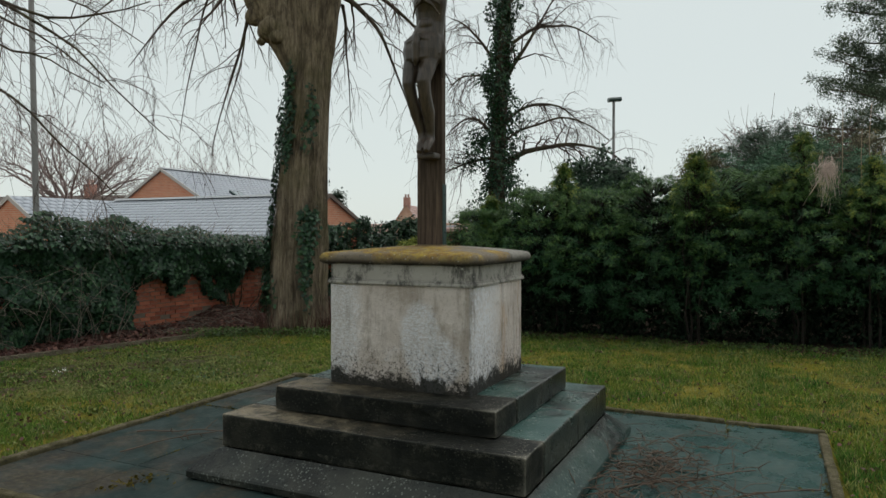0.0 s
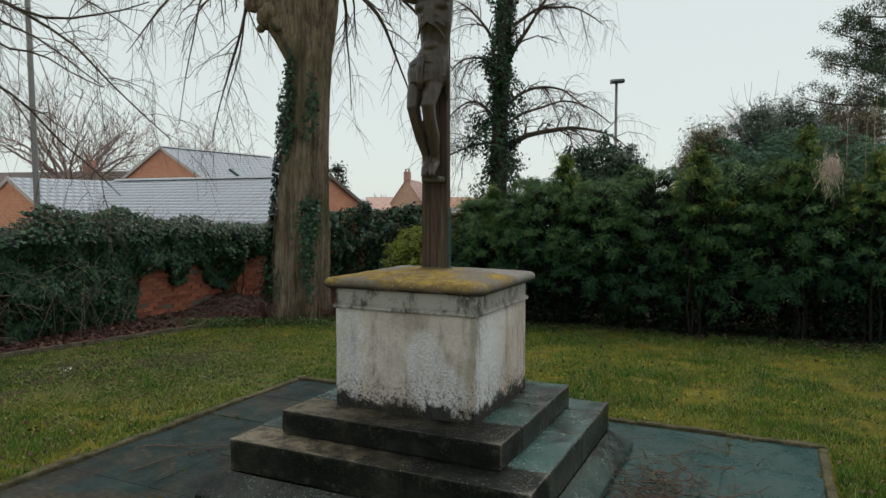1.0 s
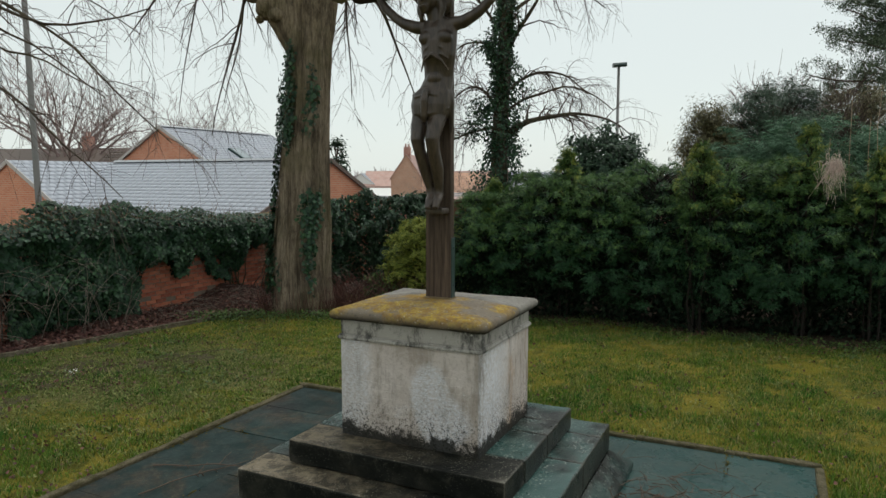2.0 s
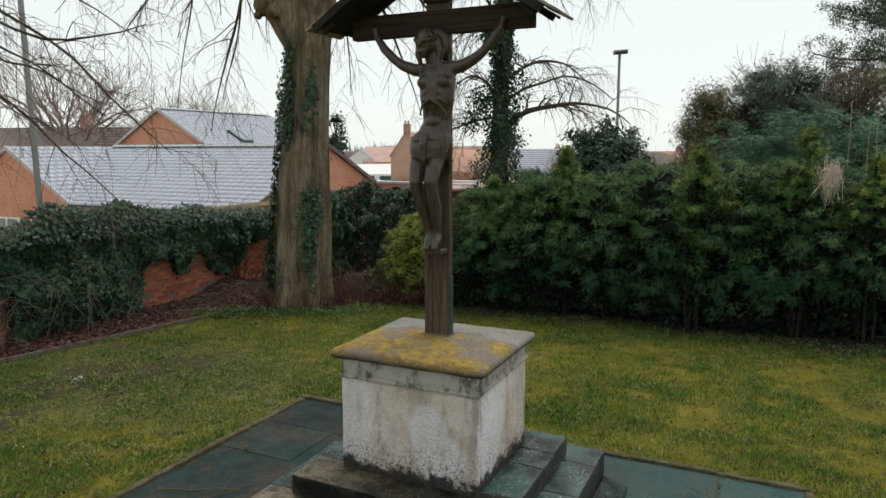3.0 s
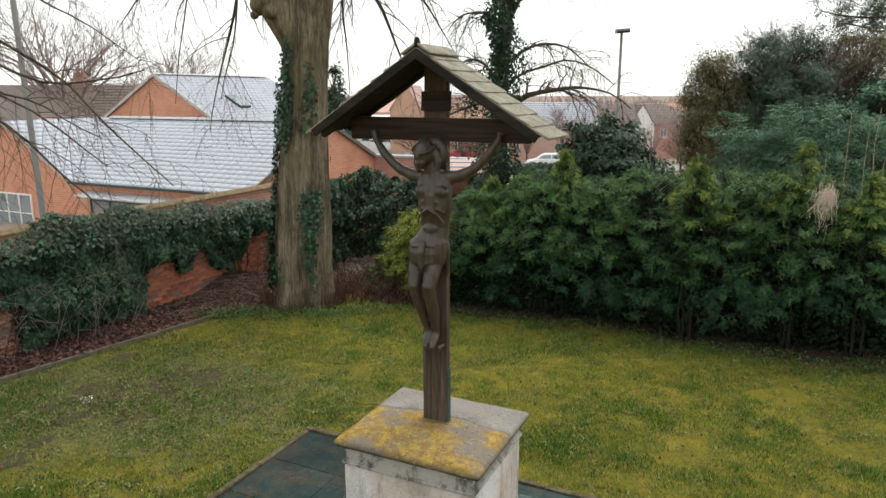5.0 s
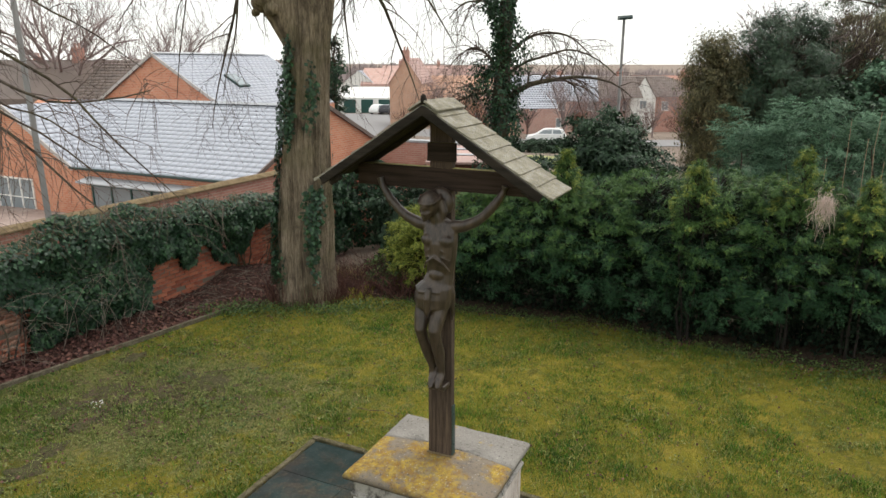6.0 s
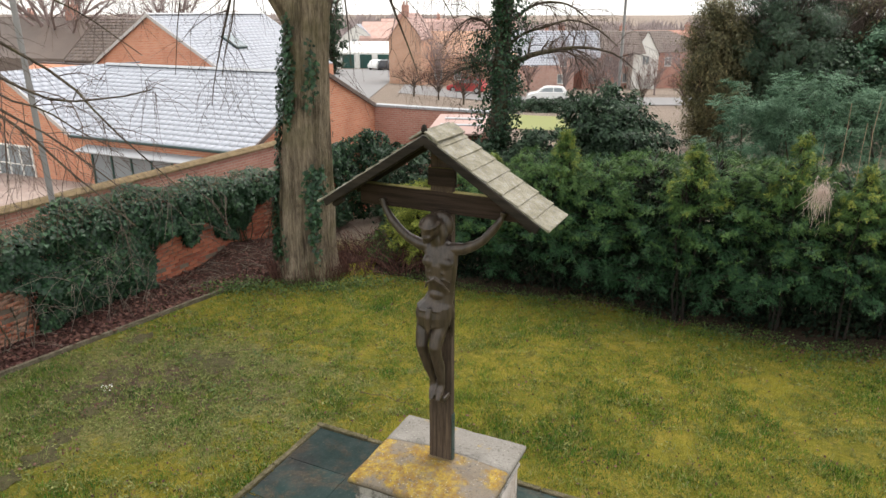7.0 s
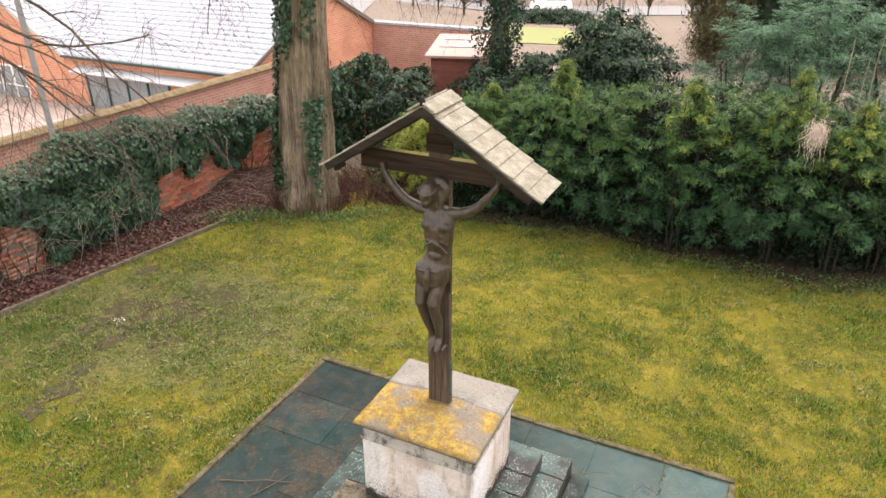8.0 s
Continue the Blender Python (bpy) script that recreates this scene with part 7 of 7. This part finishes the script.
    part("canopy", turned(box(-18.15, -12.6, -0.55, 0.0, 0, 0.05, 0.008), pose(0, ve, 0.58, 12, 0, 0)), LEAD, house, "grey lead canopy over the windows")
    window(house, pose(-23.0, ve - 0.03, -1.05), 2.0, 1.38, 3, WHITE, bars=1)


def build_gable_house():
    """The taller house behind: brick gable with white verges, slate slope with a roof light."""
    house = empty("gabled_house", FR @ pose(-24.53, 20.2, 0), "orange-brick gabled house with slate roof and roof light", "house")
    hw, rz, tan = 4.4, 4.60, 0.575
    e = rz - hw * tan
    bm = bmesh.new()
    prof = [(-hw, -2.2), (hw, -2.2), (hw, e - 0.05), (0, rz - 0.06), (-hw, e - 0.05)]
    a, b = [bm.verts.new((x, 0, z)) for x, z in prof], [bm.verts.new((x, 8.2, z)) for x, z in prof]
    for i in range(5):
        bm.faces.new((a[i], a[(i + 1) % 5], b[(i + 1) % 5], b[i]))
    bm.faces.new(a[::-1])
    bm.faces.new(b)
    bmesh.ops.recalc_face_normals(bm, faces=bm.faces[:])
    part("wall", bm, NEW_BRICK, house)
    for s in (1, -1):
        up = Vector((-s * hw, 0, rz - e))
        slate_slope(house, slope_frame(Vector((s * hw, -0.1 if s > 0 else 8.2, e)), (0, s, 0), up), 8.3, up.length, 0.26, SLATE, "blue-grey slate courses")
        q = [(0, rz + 0.06), (s * (hw + 0.1), e + 0.02), (s * (hw + 0.1), e - 0.13), (0, rz - 0.10)]
        w = bmesh.new()
        f, g = [w.verts.new((x, -0.14, z)) for x, z in q], [w.verts.new((x, -0.10, z)) for x, z in q]
        for i in range(4):
            w.faces.new((f[i], f[(i + 1) % 4], g[(i + 1) % 4], g[i]))
        w.faces.new(f)
        w.faces.new(g)
        bmesh.ops.recalc_face_normals(w, faces=w.faces[:])
        part("barge_board", w, VERGE, house, "white barge board")
    ridge = bmesh.new()
    for i in range(24):
        y = -0.1 + i * 0.335
        w = bmesh.new()
        turned(prism(0, 0.33, [(-0.12, rz + 0.01), (0, rz + 0.08), (0.12, rz + 0.01), (0, rz + 0.05)], w), pose(0, y, 0, 0, 0, 90))
        me = bpy.data.meshes.new("tmp")
        w.to_mesh(me)
        w.free()
        ridge.from_mesh(me)
        bpy.data.meshes.remove(me)
    part("ridge_tiles", ridge, LEAD, house)
    m = slope_frame(Vector((2.75, 2.55, rz - 2.75 * tan)), (0, 1, 0), (-hw, 0, rz - e))
    sky = part("roof_light", turned(box(0, 0.78, 0, 1.1, 0.0, 0.11, 0.01), m), STRAP, house, "dark-framed roof light")
    part("pane", turned(box(0.08, 0.70, 0.08, 1.02, 0.105, 0.118), m), GLASS, sky)


def simple_house(name, m, w, d, eaves, ridge, wall_mat, roof_mat, label, group="", windows=(), chimney=None, gable_front=False, porch=None, course=0.35):
    """A house farther off: x along its front, y to its back, from its front middle at ground level."""
    house = empty(name, m, label, "house", group)
    hx = w / 2
    if gable_front:
        prof = [(-hx, -3), (hx, -3), (hx, eaves), (0, ridge), (-hx, eaves)]
        bm = turned(prism(0, d, prof), pose(0, 0, 0, 0, 0, 90) @ Matrix.Diagonal((1, -1, 1, 1)))
        bmesh.ops.recalc_face_normals(bm, faces=bm.faces[:])
        part("wall", bm, wall_mat, house)
        for s in (1, -1):
            up = Vector((-s * (hx + 0.15), 0, (ridge - eaves) * (hx + 0.15) / hx))
            slate_slope(house, slope_frame(Vector((s * (hx + 0.15), -0.15 if s > 0 else d + 0.15, eaves + 0.02 - 0.15 * (ridge - eaves) / hx)), (0, s, 0), up), d + 0.3, up.length, course, roof_mat)
    else:
        part("wall", prism(-hx, hx, [(0, -3), (d, -3), (d, eaves), (d / 2, ridge), (0, eaves)]), wall_mat, house)
        for s in (-1, 1):
            up = Vector((0, -s * (d / 2 + 0.2), (ridge - eaves) * (d / 2 + 0.2) / (d / 2)))
            y0 = d / 2 + s * (d / 2 + 0.2)
            slate_slope(house, slope_frame(Vector((-s * -1 * -(hx + 0.15) if s < 0 else hx + 0.15, y0, eaves + 0.02 - 0.2 * (ridge - eaves) / (d / 2))), (1, 0, 0) if s < 0 else (-1, 0, 0), up), w + 0.3, up.length, course, roof_mat)
    for x, z, ww, hh in windows:
        window(house, pose(x, -0.02, z), ww, hh, 2)
    if chimney:
        x, y, z0, z1 = chimney
        c = part("chimney", box(x - 0.35, x + 0.35, y - 0.3, y + 0.3, z0, z1, 0.02), RED_BRICK, house)
        for k in (-0.16, 0.16):
            part("chimney_pot", lathe([(0.11, z1 - 0.02), (0.10, z1 + 0.3), (0.12, z1 + 0.34), (0.08, z1 + 0.35)], 10, None, x + k, y), PINK_TILE, c)
    return house


def build_village():
    def at(x, y, turn=0.0, dz=0.0):
        return pose(x, y, gz(x, y) + dz, 0, 0, turn)
    # tall tan gable end with its chimney; the long range runs back from it
    simple_house("tan_house", at(-4.0, 75, -8), 3.4, 9, 4.6, 7.1, TAN_BRICK, PINK_TILE, "tall tan-brick house end with a chimney", "", (), (0.0, 0.6, 6.4, 7.9), True)
    simple_house("terrace_house", at(2.6, 80, -6), 9.5, 6, 3.6, 6.2, TAN_BRICK, SLATE, "long tan terrace with blue-grey slate roof", "village houses", [(-3.6, 1.0, 0.9, 1.1), (-1.4, 1.0, 0.9, 1.1), (1.0, 1.0, 0.9, 1.1), (3.2, 1.0, 0.9, 1.1)])
    simple_house("white_gabled_house", at(-14.5, 122, -10), 8, 7, 3.4, 6.4, WHITE, SLATE, "white-gabled house with blue slate roof", "village houses", [(-1, 3.0, 1.0, 1.0)], None, True)
    simple_house("village_house", at(-9.6, 121, -5), 9, 7, 4.2, 6.8, VILLAGE_BRICK, PINK_TILE, "house with a faded pink tiled roof", "village houses", [(-3, 2.0, 1, 1), (2, 2.0, 1, 1)], (2, 3.5, 6, 8))
    shop = simple_house("green_front_garage", at(-11.8, 112, -4), 9.5, 5, 2.4, 4.0, WHITE, DARK_TILE, "low white building with dark green doors", "village houses")
    for x in (-4.0, -1.2, 1.6):
        part("door", box(x, x + 1.9, -0.06, -0.02, 0, 2.1, 0.01), GREEN_PAINT, shop, "dark green double door")
    for x, y, w, e, rz, mat, roof, turn in ((12.5, 92, 9, 4.6, 7.2, VILLAGE_BRICK, DARK_TILE, 6), (22.5, 96, 8, 4.8, 7.4, RED_BRICK, DARK_TILE, 12), (31.5, 98, 9, 4.8, 7.6, RED_BRICK, DARK_TILE, 10), (41.5, 108, 9, 4.8, 7.6, VILLAGE_BRICK, PINK_TILE, 8), (6.2, 78, 4.0, 3.2, 5.4, TAN_BRICK, SLATE, 0)):
        simple_house("village_house", at(x, y, turn), w, 7, e, rz, mat, roof, "red-brick village house with white windows", "village houses", [(-w / 2 + 0.9, 3.0, 1.0, 1.2), (-w / 2 + 3.2, 3.0, 1.0, 1.2), (w / 2 - 2.0, 3.0, 1.0, 1.2), (-w / 2 + 0.9, 0.8, 1.1, 1.2), (w / 2 - 2.2, 0.8, 1.3, 1.2)], (w / 2 - 1, 3.5, rz - 0.8, rz + 0.7))
    simple_house("white_fronted_house", at(27.0, 95.5, 10), 3.6, 5, 4.6, 7.4, WHITE, DARK_TILE, "narrow white gabled house front", "village houses", [(-0.5, 3.2, 1, 1.1)], None, True)
    for x, y, w, e, rz, mat, roof in ((-33, 50, 15, 3.4, 6.0, DARK_TILE, DARK_TILE), (-46, 70, 12, 3.4, 6.2, DARK_TILE, DARK_TILE), (-6, 150, 14, 4, 7, VILLAGE_BRICK, PINK_TILE), (16, 150, 16, 4, 7, VILLAGE_BRICK, DARK_TILE), (55, 140, 14, 4, 7, VILLAGE_BRICK, PINK_TILE)):
        simple_house("village_house", at(x, y, -12 if x < -20 else 0), w, 8, e, rz, mat, roof, "distant house with a brown tiled roof", "village houses", (), (w / 2 - 2, 4, rz - 1, rz + 0.9))
    # car park, road and the grass plot beyond the garden, laid just above the ground
    def patch(name, x0, x1, y0, y1, mat, label, cat, lift):
        xs, ys = np.linspace(x0, x1, 10), np.linspace(y0, y1, 30)
        gx, gy = np.meshgrid(xs, ys)
        v = np.stack([gx, gy, ground_z(gx, gy) + lift], -1).reshape(-1, 3)
        i, j = np.meshgrid(np.arange(9), np.arange(29))
        a = (j * 10 + i).ravel()
        tagged(new(name, mesh_np(name, v, np.stack([a, a + 1, a + 11, a + 10], -1), mat, True)), label, cat, kind="structure")
    patio = make_ground_cover("pale_patio_slabs", (0.30, 0.22, 0.19), (0.42, 0.34, 0.30), (0.25, 0.2, 0.18), 1.5)
    patch("patio", -20, -6.5, 17.5, 24.5, patio, "pale pinkish patio behind the garden wall", "patio", 0.06)
    patch("road_1", -17, -5.9, 46, 110, ASPHALT, "pale worn asphalt car park", "road", 0.05)
    patch("road_2", -4, 40, 62, 74, ASPHALT, "village road behind the gardens", "road", 0.06)
    grass = leaf_material("bright_far_grass", (0.20, 0.23, 0.05), (0.27, 0.28, 0.07), (0.23, 0.25, 0.06))
    patch("grass_plot", 3.6, 8.6, 40, 50, grass, "bright yellow-green grass plot", "grass", 0.04)
    r = np.random.default_rng(3)
    fine = LEAF * np.array([0.6, 1, 1])
    for x, y, w in ((6.6, 54, 2.2), (9.6, 54.5, 2.2)):
        shrub("clipped_hedge", x, y, w, 0.7, 0.85, HOLLY, "low dark clipped hedge before the road", "hedge", r, 70, 50, 0.16, "clipped hedges by the road", shape=fine, faces=np.array([[0, 1, 2, 3]]))
    for x, y, h in ((-2.5, 60, 2.2), (-0.4, 58, 2.0), (1.6, 56, 2.4), (3.4, 66, 3.2), (14.0, 66, 2.2), (17.5, 62, 2.4), (20.5, 60, 2.4)):
        bare_tree("hedgerow_shrub", x, y, h * 1.25, h * 0.8, r, "bare brown hedgerow shrub", "bare shrubs by the road", 1.0, LITTER)
    for x, y, h, s in ((13.0, 76, 6.5, 3.0), (27, 80, 6.5, 3.2), (5.0, 74, 6.5, 2.8), (-0.5, 68, 5.5, 2.2)):
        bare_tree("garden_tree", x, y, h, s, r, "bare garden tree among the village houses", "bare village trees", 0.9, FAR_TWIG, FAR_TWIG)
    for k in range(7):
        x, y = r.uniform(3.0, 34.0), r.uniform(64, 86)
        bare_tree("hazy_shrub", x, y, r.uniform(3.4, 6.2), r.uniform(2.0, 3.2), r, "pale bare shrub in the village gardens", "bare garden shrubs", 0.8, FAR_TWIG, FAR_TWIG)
    leafy_tree("cypress_tree", -14.6, 95, 10.5, 1.3, HOLLY, "slim dark cypress by the car park", r, 60, 50, 0.4, 0.02)


def car(m, paint, label):
    top = empty("car", m, label, "car", "cars on the village road")
    length, wide = 3.9, 0.82
    def shell(outline, half, taper):
        bm = bmesh.new()
        loops = []
        for s, k in ((-1, 1.0), (-0.86, 1.0), (0.86, 1.0), (1, 1.0)):
            inset = 0.06 if abs(s) == 1 else 0.0
            loops.append([bm.verts.new((x * (1 - 0.3 * inset), s * half * (1 - taper * max(0, z - 0.85)), z - inset * 0.3)) for x, z in outline])
        n = len(outline)
        for a, b in zip(loops, loops[1:]):
            for i in range(n):
                bm.faces.new((a[i], a[(i + 1) % n], b[(i + 1) % n], b[i]))
        bm.faces.new(loops[0][::-1])
        bm.faces.new(loops[-1])
        bmesh.ops.recalc_face_normals(bm, faces=bm.faces[:])
        return bm
    body = [(-1.95, 0.32), (-1.97, 0.62), (-1.85, 0.92), (-1.3, 0.98), (0.75, 0.94), (1.55, 0.80), (1.92, 0.66), (1.95, 0.35), (1.55, 0.24), (-1.55, 0.24)]
    part("body", shell(body, wide, 0.0), paint, top)
    cabin = [(-1.84, 0.93), (-1.55, 1.36), (-1.1, 1.46), (0.0, 1.45), (0.35, 1.36), (1.0, 0.94)]
    part("cabin", shell(cabin, wide - 0.04, 0.32), paint, top)
    for s in (-1, 1):
        glass = bmesh.new()
        for a, b, c, d in (((-1.48, 1.0), (-0.62, 1.0), (-0.62, 1.36), (-1.30, 1.34)), ((-0.52, 1.0), (0.72, 1.0), (0.26, 1.32), (-0.52, 1.36))):
            vs = [glass.verts.new((x, s * (wide - 0.04) * (1 - 0.32 * (z - 0.85)) + s * 0.012, z)) for x, z in (a, b, c, d)]
            glass.faces.new(vs if s > 0 else vs[::-1])
        part("side_window", glass, GLASS, top, "dark side windows")
    for x in (-1.25, 1.22):
        for s in (-1, 1):
            w = lathe([(0.20, -0.10), (0.29, -0.095), (0.31, -0.06), (0.31, 0.06), (0.29, 0.095), (0.20, 0.10)], 18)
            wheel = part("wheel", turned(w, pose(x, s * (wide - 0.09), 0.31, 90, 0, 0)), TYRE, top)
            part("rim", turned(lathe([(0.19, -0.105), (0.19, 0.105)], 12), pose(x, s * (wide - 0.09), 0.31, 90, 0, 0)), ALLOY, wheel)
    lamp = box(1.78, 1.93, -0.72, -0.42, 0.60, 0.74, 0.02)
    part("headlight", lamp, GLASS, top)
    part("headlight", box(1.78, 1.93, 0.42, 0.72, 0.60, 0.74, 0.02), GLASS, top)
    return top


def build_cars():
    for x, y, turn, paint, label in ((9.85, 67.0, 172, CAR_WHITE, "white hatchback car on the village road"), (2.4, 71.5, 160, CAR_RED, "red car parked by the road"), (-9.6, 108, 60, CAR_WHITE, "white car in the car park"), (-8.0, 107, 60, CAR_DARK, "dark grey car in the car park"), (-15.6, 80, 80, CAR_WHITE, "white car parked by the cypress")):
        car(pose(x, y, gz(x, y) + 0.07, 0, 0, turn), paint, label)


def street_lamp(x, y, height, label, lean=0.0, head=True, turn=0.0):
    z = gz(x, y)
    top = empty("street_lamp", pose(x, y, z, 0, lean, turn), label, "street lamp", "street lamps")
    part("post", lathe([(0.080, -0.3), (0.080, 1.1), (0.052, 1.15), (0.038, height)], 14), GALVANISED, top, "", True)
    if head:
        bm = bmesh.new()
        prof = [(-0.10, 0.0), (-0.13, 0.05), (-0.08, 0.11), (0.08, 0.11), (0.13, 0.05), (0.10, 0.0)]
        prism(-0.16, 0.22, prof, bm)
        for v in bm.verts:
            v.co.y *= 1.0 if v.co.x < 0 else 0.8
        part("lamp_head", turned(bm, pose(0, 0, height - 0.02, 0, -4, 0)), STRAP, top, "flat dark lamp head")


def build_outbuilding():
    """Wall with pale coping beyond the corner and a small brick shed before it."""
    wall = empty("wall_rear", pose(-2.62, 26.0, 0, 0, 0, -25.5), "brick wall with pale coping behind the corner", "wall", kind="structure")
    part("brickwork", box(0, 4.75, 0, 0.23, -2.5, 1.40), RED_BRICK, wall)
    for i in range(5):
        part("coping_stone", box(i * 0.95, i * 0.95 + 0.94, -0.05, 0.28, 1.40, 1.50, 0.015), LEAD, wall)
    shed = empty("brick_shed", pose(-0.38, 18.9, 0, 0, 0, -8), "small red-brick shed with a flat tiled roof", "shed")
    part("wall", box(0, 1.25, 0, 2.6, -1.2, 1.54), DARK_BRICK, shed)
    part("roof", turned(box(-0.15, 1.4, -0.15, 2.8, 0, 0.07, 0.01), pose(0, 0, 1.56, 2, 0, 0)), PINK_TILE, shed)
    for y in (0.9, 1.9):
        part("roof_strip", turned(box(0.1, 1.3, y, y + 0.22, 0.07, 0.10, 0.01), pose(0, 0, 1.56, 2, 0, 0)), LEAD, shed, "pale strip across the roof")


# ---------------------------------------------------------------- small things near the monument
def build_small():
    r = np.random.default_rng(60)
    def world(u, v, z):
        p = FR @ Vector((u, v, z))
        return (p.x, p.y, p.z)
    # heap of dead twigs beside the steps
    lines = []
    for _ in range(120):
        u, v = 1.45 + r.normal(0, 0.20), 0.15 + r.normal(0, 0.42)
        a, size = r.normal(0.2, 1.1), r.uniform(0.12, 0.55)
        lines.append((bent(world(u - size / 2 * math.cos(a), v - size / 2 * math.sin(a), 0.012 + 0.05 * r.random()), world(u + size / 2 * math.cos(a), v + size / 2 * math.sin(a), 0.012 + 0.05 * r.random()), -0.02, 6, 0.05, r), np.linspace(0.0034, 0.0013, 6)))
    lines += twigs_from(lines, r, 2, 0.12, 0.1)
    for q, _ in lines:
        q[:, 2] = np.maximum(q[:, 2], 0.006)
    v, f = tubes(lines, 4)
    thing("twig_heap", mesh_np("twig_heap", v, f, DRY_STEM, True), DRY_STEM, Matrix(), "heap of dead twigs on the paving beside the steps", "twigs", kind="stuff")
    def stick(a, b, rad, label):
        q = bent(a, b, -0.015, 9, 0.03, r)
        ls = [(q, np.linspace(rad, rad * 0.5, 9))]
        ls += twigs_from(ls, r, 4, 0.16, 0.0, 0.5)
        v, f = tubes(ls, 5)
        thing("fallen_twig", mesh_np("fallen_twig", v, f, DRY_STEM, True), DRY_STEM, Matrix(), label, "twig", "fallen twigs")
    stick(world(1.2, -0.25, 0.012), world(2.0, 0.55, 0.012), 0.007, "thin fallen twig on the slabs")
    stick(world(1.9, 0.0, 0.012), world(2.35, 0.35, 0.012), 0.006, "mossy fallen twig on the slabs")
    stick(world(-2.2, -0.5, 0.012), world(-1.5, -0.2, 0.012), 0.006, "thin fallen twig on the slabs")
    stick(world(-1.9, -0.9, 0.012), world(-1.6, -0.1, 0.012), 0.005, "thin fallen twig on the slabs")
    x, y = -1.2, 8.3
    stick((x, y, gz(x, y) + 0.03), (x + 0.75, y - 0.35, gz(x, y) + 0.03), 0.006, "pale fallen twig on the grass")
    x, y = -3.6, 9.5
    stick((x, y, gz(x, y) + 0.03), (x + 0.9, y + 0.2, gz(x, y) + 0.03), 0.006, "fallen twig on the grass")
    # a white-flowered clump and weeds in the lawn
    def clump(x, y, n, size, mat, name, label, cat):
        p = np.array([x, y, gz(x, y)]) + r.normal(0, 1, (n, 3)) * np.array([size, size, 0]) + np.array([0, 0, 1]) * r.uniform(0.01, 0.07, (n, 1))
        thing(name, leaves(name, p, np.tile([0, 0, 1.0], (n, 1)) + r.normal(0, 0.7, (n, 3)), 0.028, mat, r), mat, Matrix(), label, cat, kind="stuff")
    clump(-4.73, 8.47, 22, 0.045, WHITE, "snowdrops", "small clump of white flowers in the lawn", "flowers")
    spots = [(-3.9, 9.3), (-4.9, 9.6), (-3.4, 8.4), (-4.2, 10.4), (3.0, 10.4), (5.3, 8.9), (4.0, 9.5), (-5.2, 7.6), (2.3, 11.0), (6.1, 8.6), (-0.2, 11.7)]
    spots += [(x, hedge_front(x) + 0.3 + r.normal(0, 0.2)) for x in r.uniform(-0.8, 7.8, 95)] + [(r.uniform(-5.5, -2.2), r.uniform(7.5, 11.5)) for _ in range(12)]
    p = np.concatenate([np.array([x, y, 0]) + r.normal(0, 1, (55, 3)) * np.array([0.16, 0.13, 0]) for x, y in spots])
    p[:, 2] = ground_z(p[:, 0], p[:, 1]) + r.uniform(0.01, 0.07, len(p))
    me = leaves("lawn_weeds", p, np.tile([0, 0, 1.0], (len(p), 1)) + r.normal(0, 0.7, (len(p), 3)), 0.036, WEED, r)
    thing("lawn_weeds", me, WEED, Matrix(), "patches of broad-leaved weeds in the grass", "weeds", kind="stuff")
    p = FR @ Vector((-1.35, -1.25, 0))
    n = 60
    q = np.array([p.x, p.y, 0.0]) + r.normal(0, 1, (n, 3)) * np.array([0.07, 0.07, 0]) + np.array([0, 0, 1]) * r.uniform(0.0, 0.03, (n, 1))
    thing("weed_patch", leaves("weed_patch", q, np.tile([0, 0, 1.0], (n, 1)) + r.normal(0, 0.6, (n, 3)), 0.03, MOSS, r), MOSS, Matrix(), "small mossy weed in a paving joint", "weeds", kind="stuff")
    # dry plume and canes in the hedge
    x, y = 5.15, 9.30
    base = gz(x, y)
    lines = []
    for _ in range(210):
        a, d = r.uniform(0, 2 * np.pi), r.uniform(0.01, 0.17) * r.uniform(0.4, 1)
        sx, sy, sz = x + r.normal(0, 0.065), y + r.normal(0, 0.05), 2.38 + r.normal(0, 0.07)
        fall = r.uniform(0.02, 0.24) if r.random() < 0.85 else r.uniform(0.2, 0.5)
        lines.append((bent((sx, sy, sz), (sx + d * math.cos(a), sy + d * math.sin(a), sz - fall), -0.04, 6, 0.12, r), np.linspace(0.0028, 0.0012, 6)))
    lines.append((bent((x + 0.15, y + 0.9, 1.9), (x, y, 2.40), 0.0, 6, 0.01, r), np.linspace(0.008, 0.006, 6)))
    v, f = tubes(lines, 3)
    thing("dry_plume", mesh_np("dry_plume", v, f, PLUME, True), PLUME, Matrix(), "pale dry drooping plume in the hedge", "dry plant")
    canes = empty("canes", pose(6.05, 10.6, gz(6, 10.6)), "tall dry canes standing in the hedge", "canes")
    for dx, h in ((0.0, 2.75), (0.25, 3.35), (0.5, 3.05), (0.62, 3.45), (0.75, 2.7)):
        q = bent((dx - 0.25, 0, 0), (dx * 1.2 - 0.2, 0.1, h + 0.05 - gz(6, 10.6)), 0.0, 8, 0.01, r)
        part("cane", mesh_np("cane", *tubes([(q, np.linspace(0.009, 0.004, 8))], 5), CANE, True), CANE, canes)


build_hedge()
build_hedge_bed()
build_back_planting()
build_ivy()
build_bed()
build_lime_tree()
build_ivy_tree()
build_far_trees()
build_slate_house()
build_gable_house()
build_village()
build_cars()
street_lamp(-6.87, 11.75, 9.0, "tall galvanised lamp post behind the garden wall", -0.6)
street_lamp(5.03, 20.5, 6.05, "slim street lamp with a flat head behind the trees")
build_outbuilding()
build_small()
build_rear_wall()
build_paving()
build_wall()
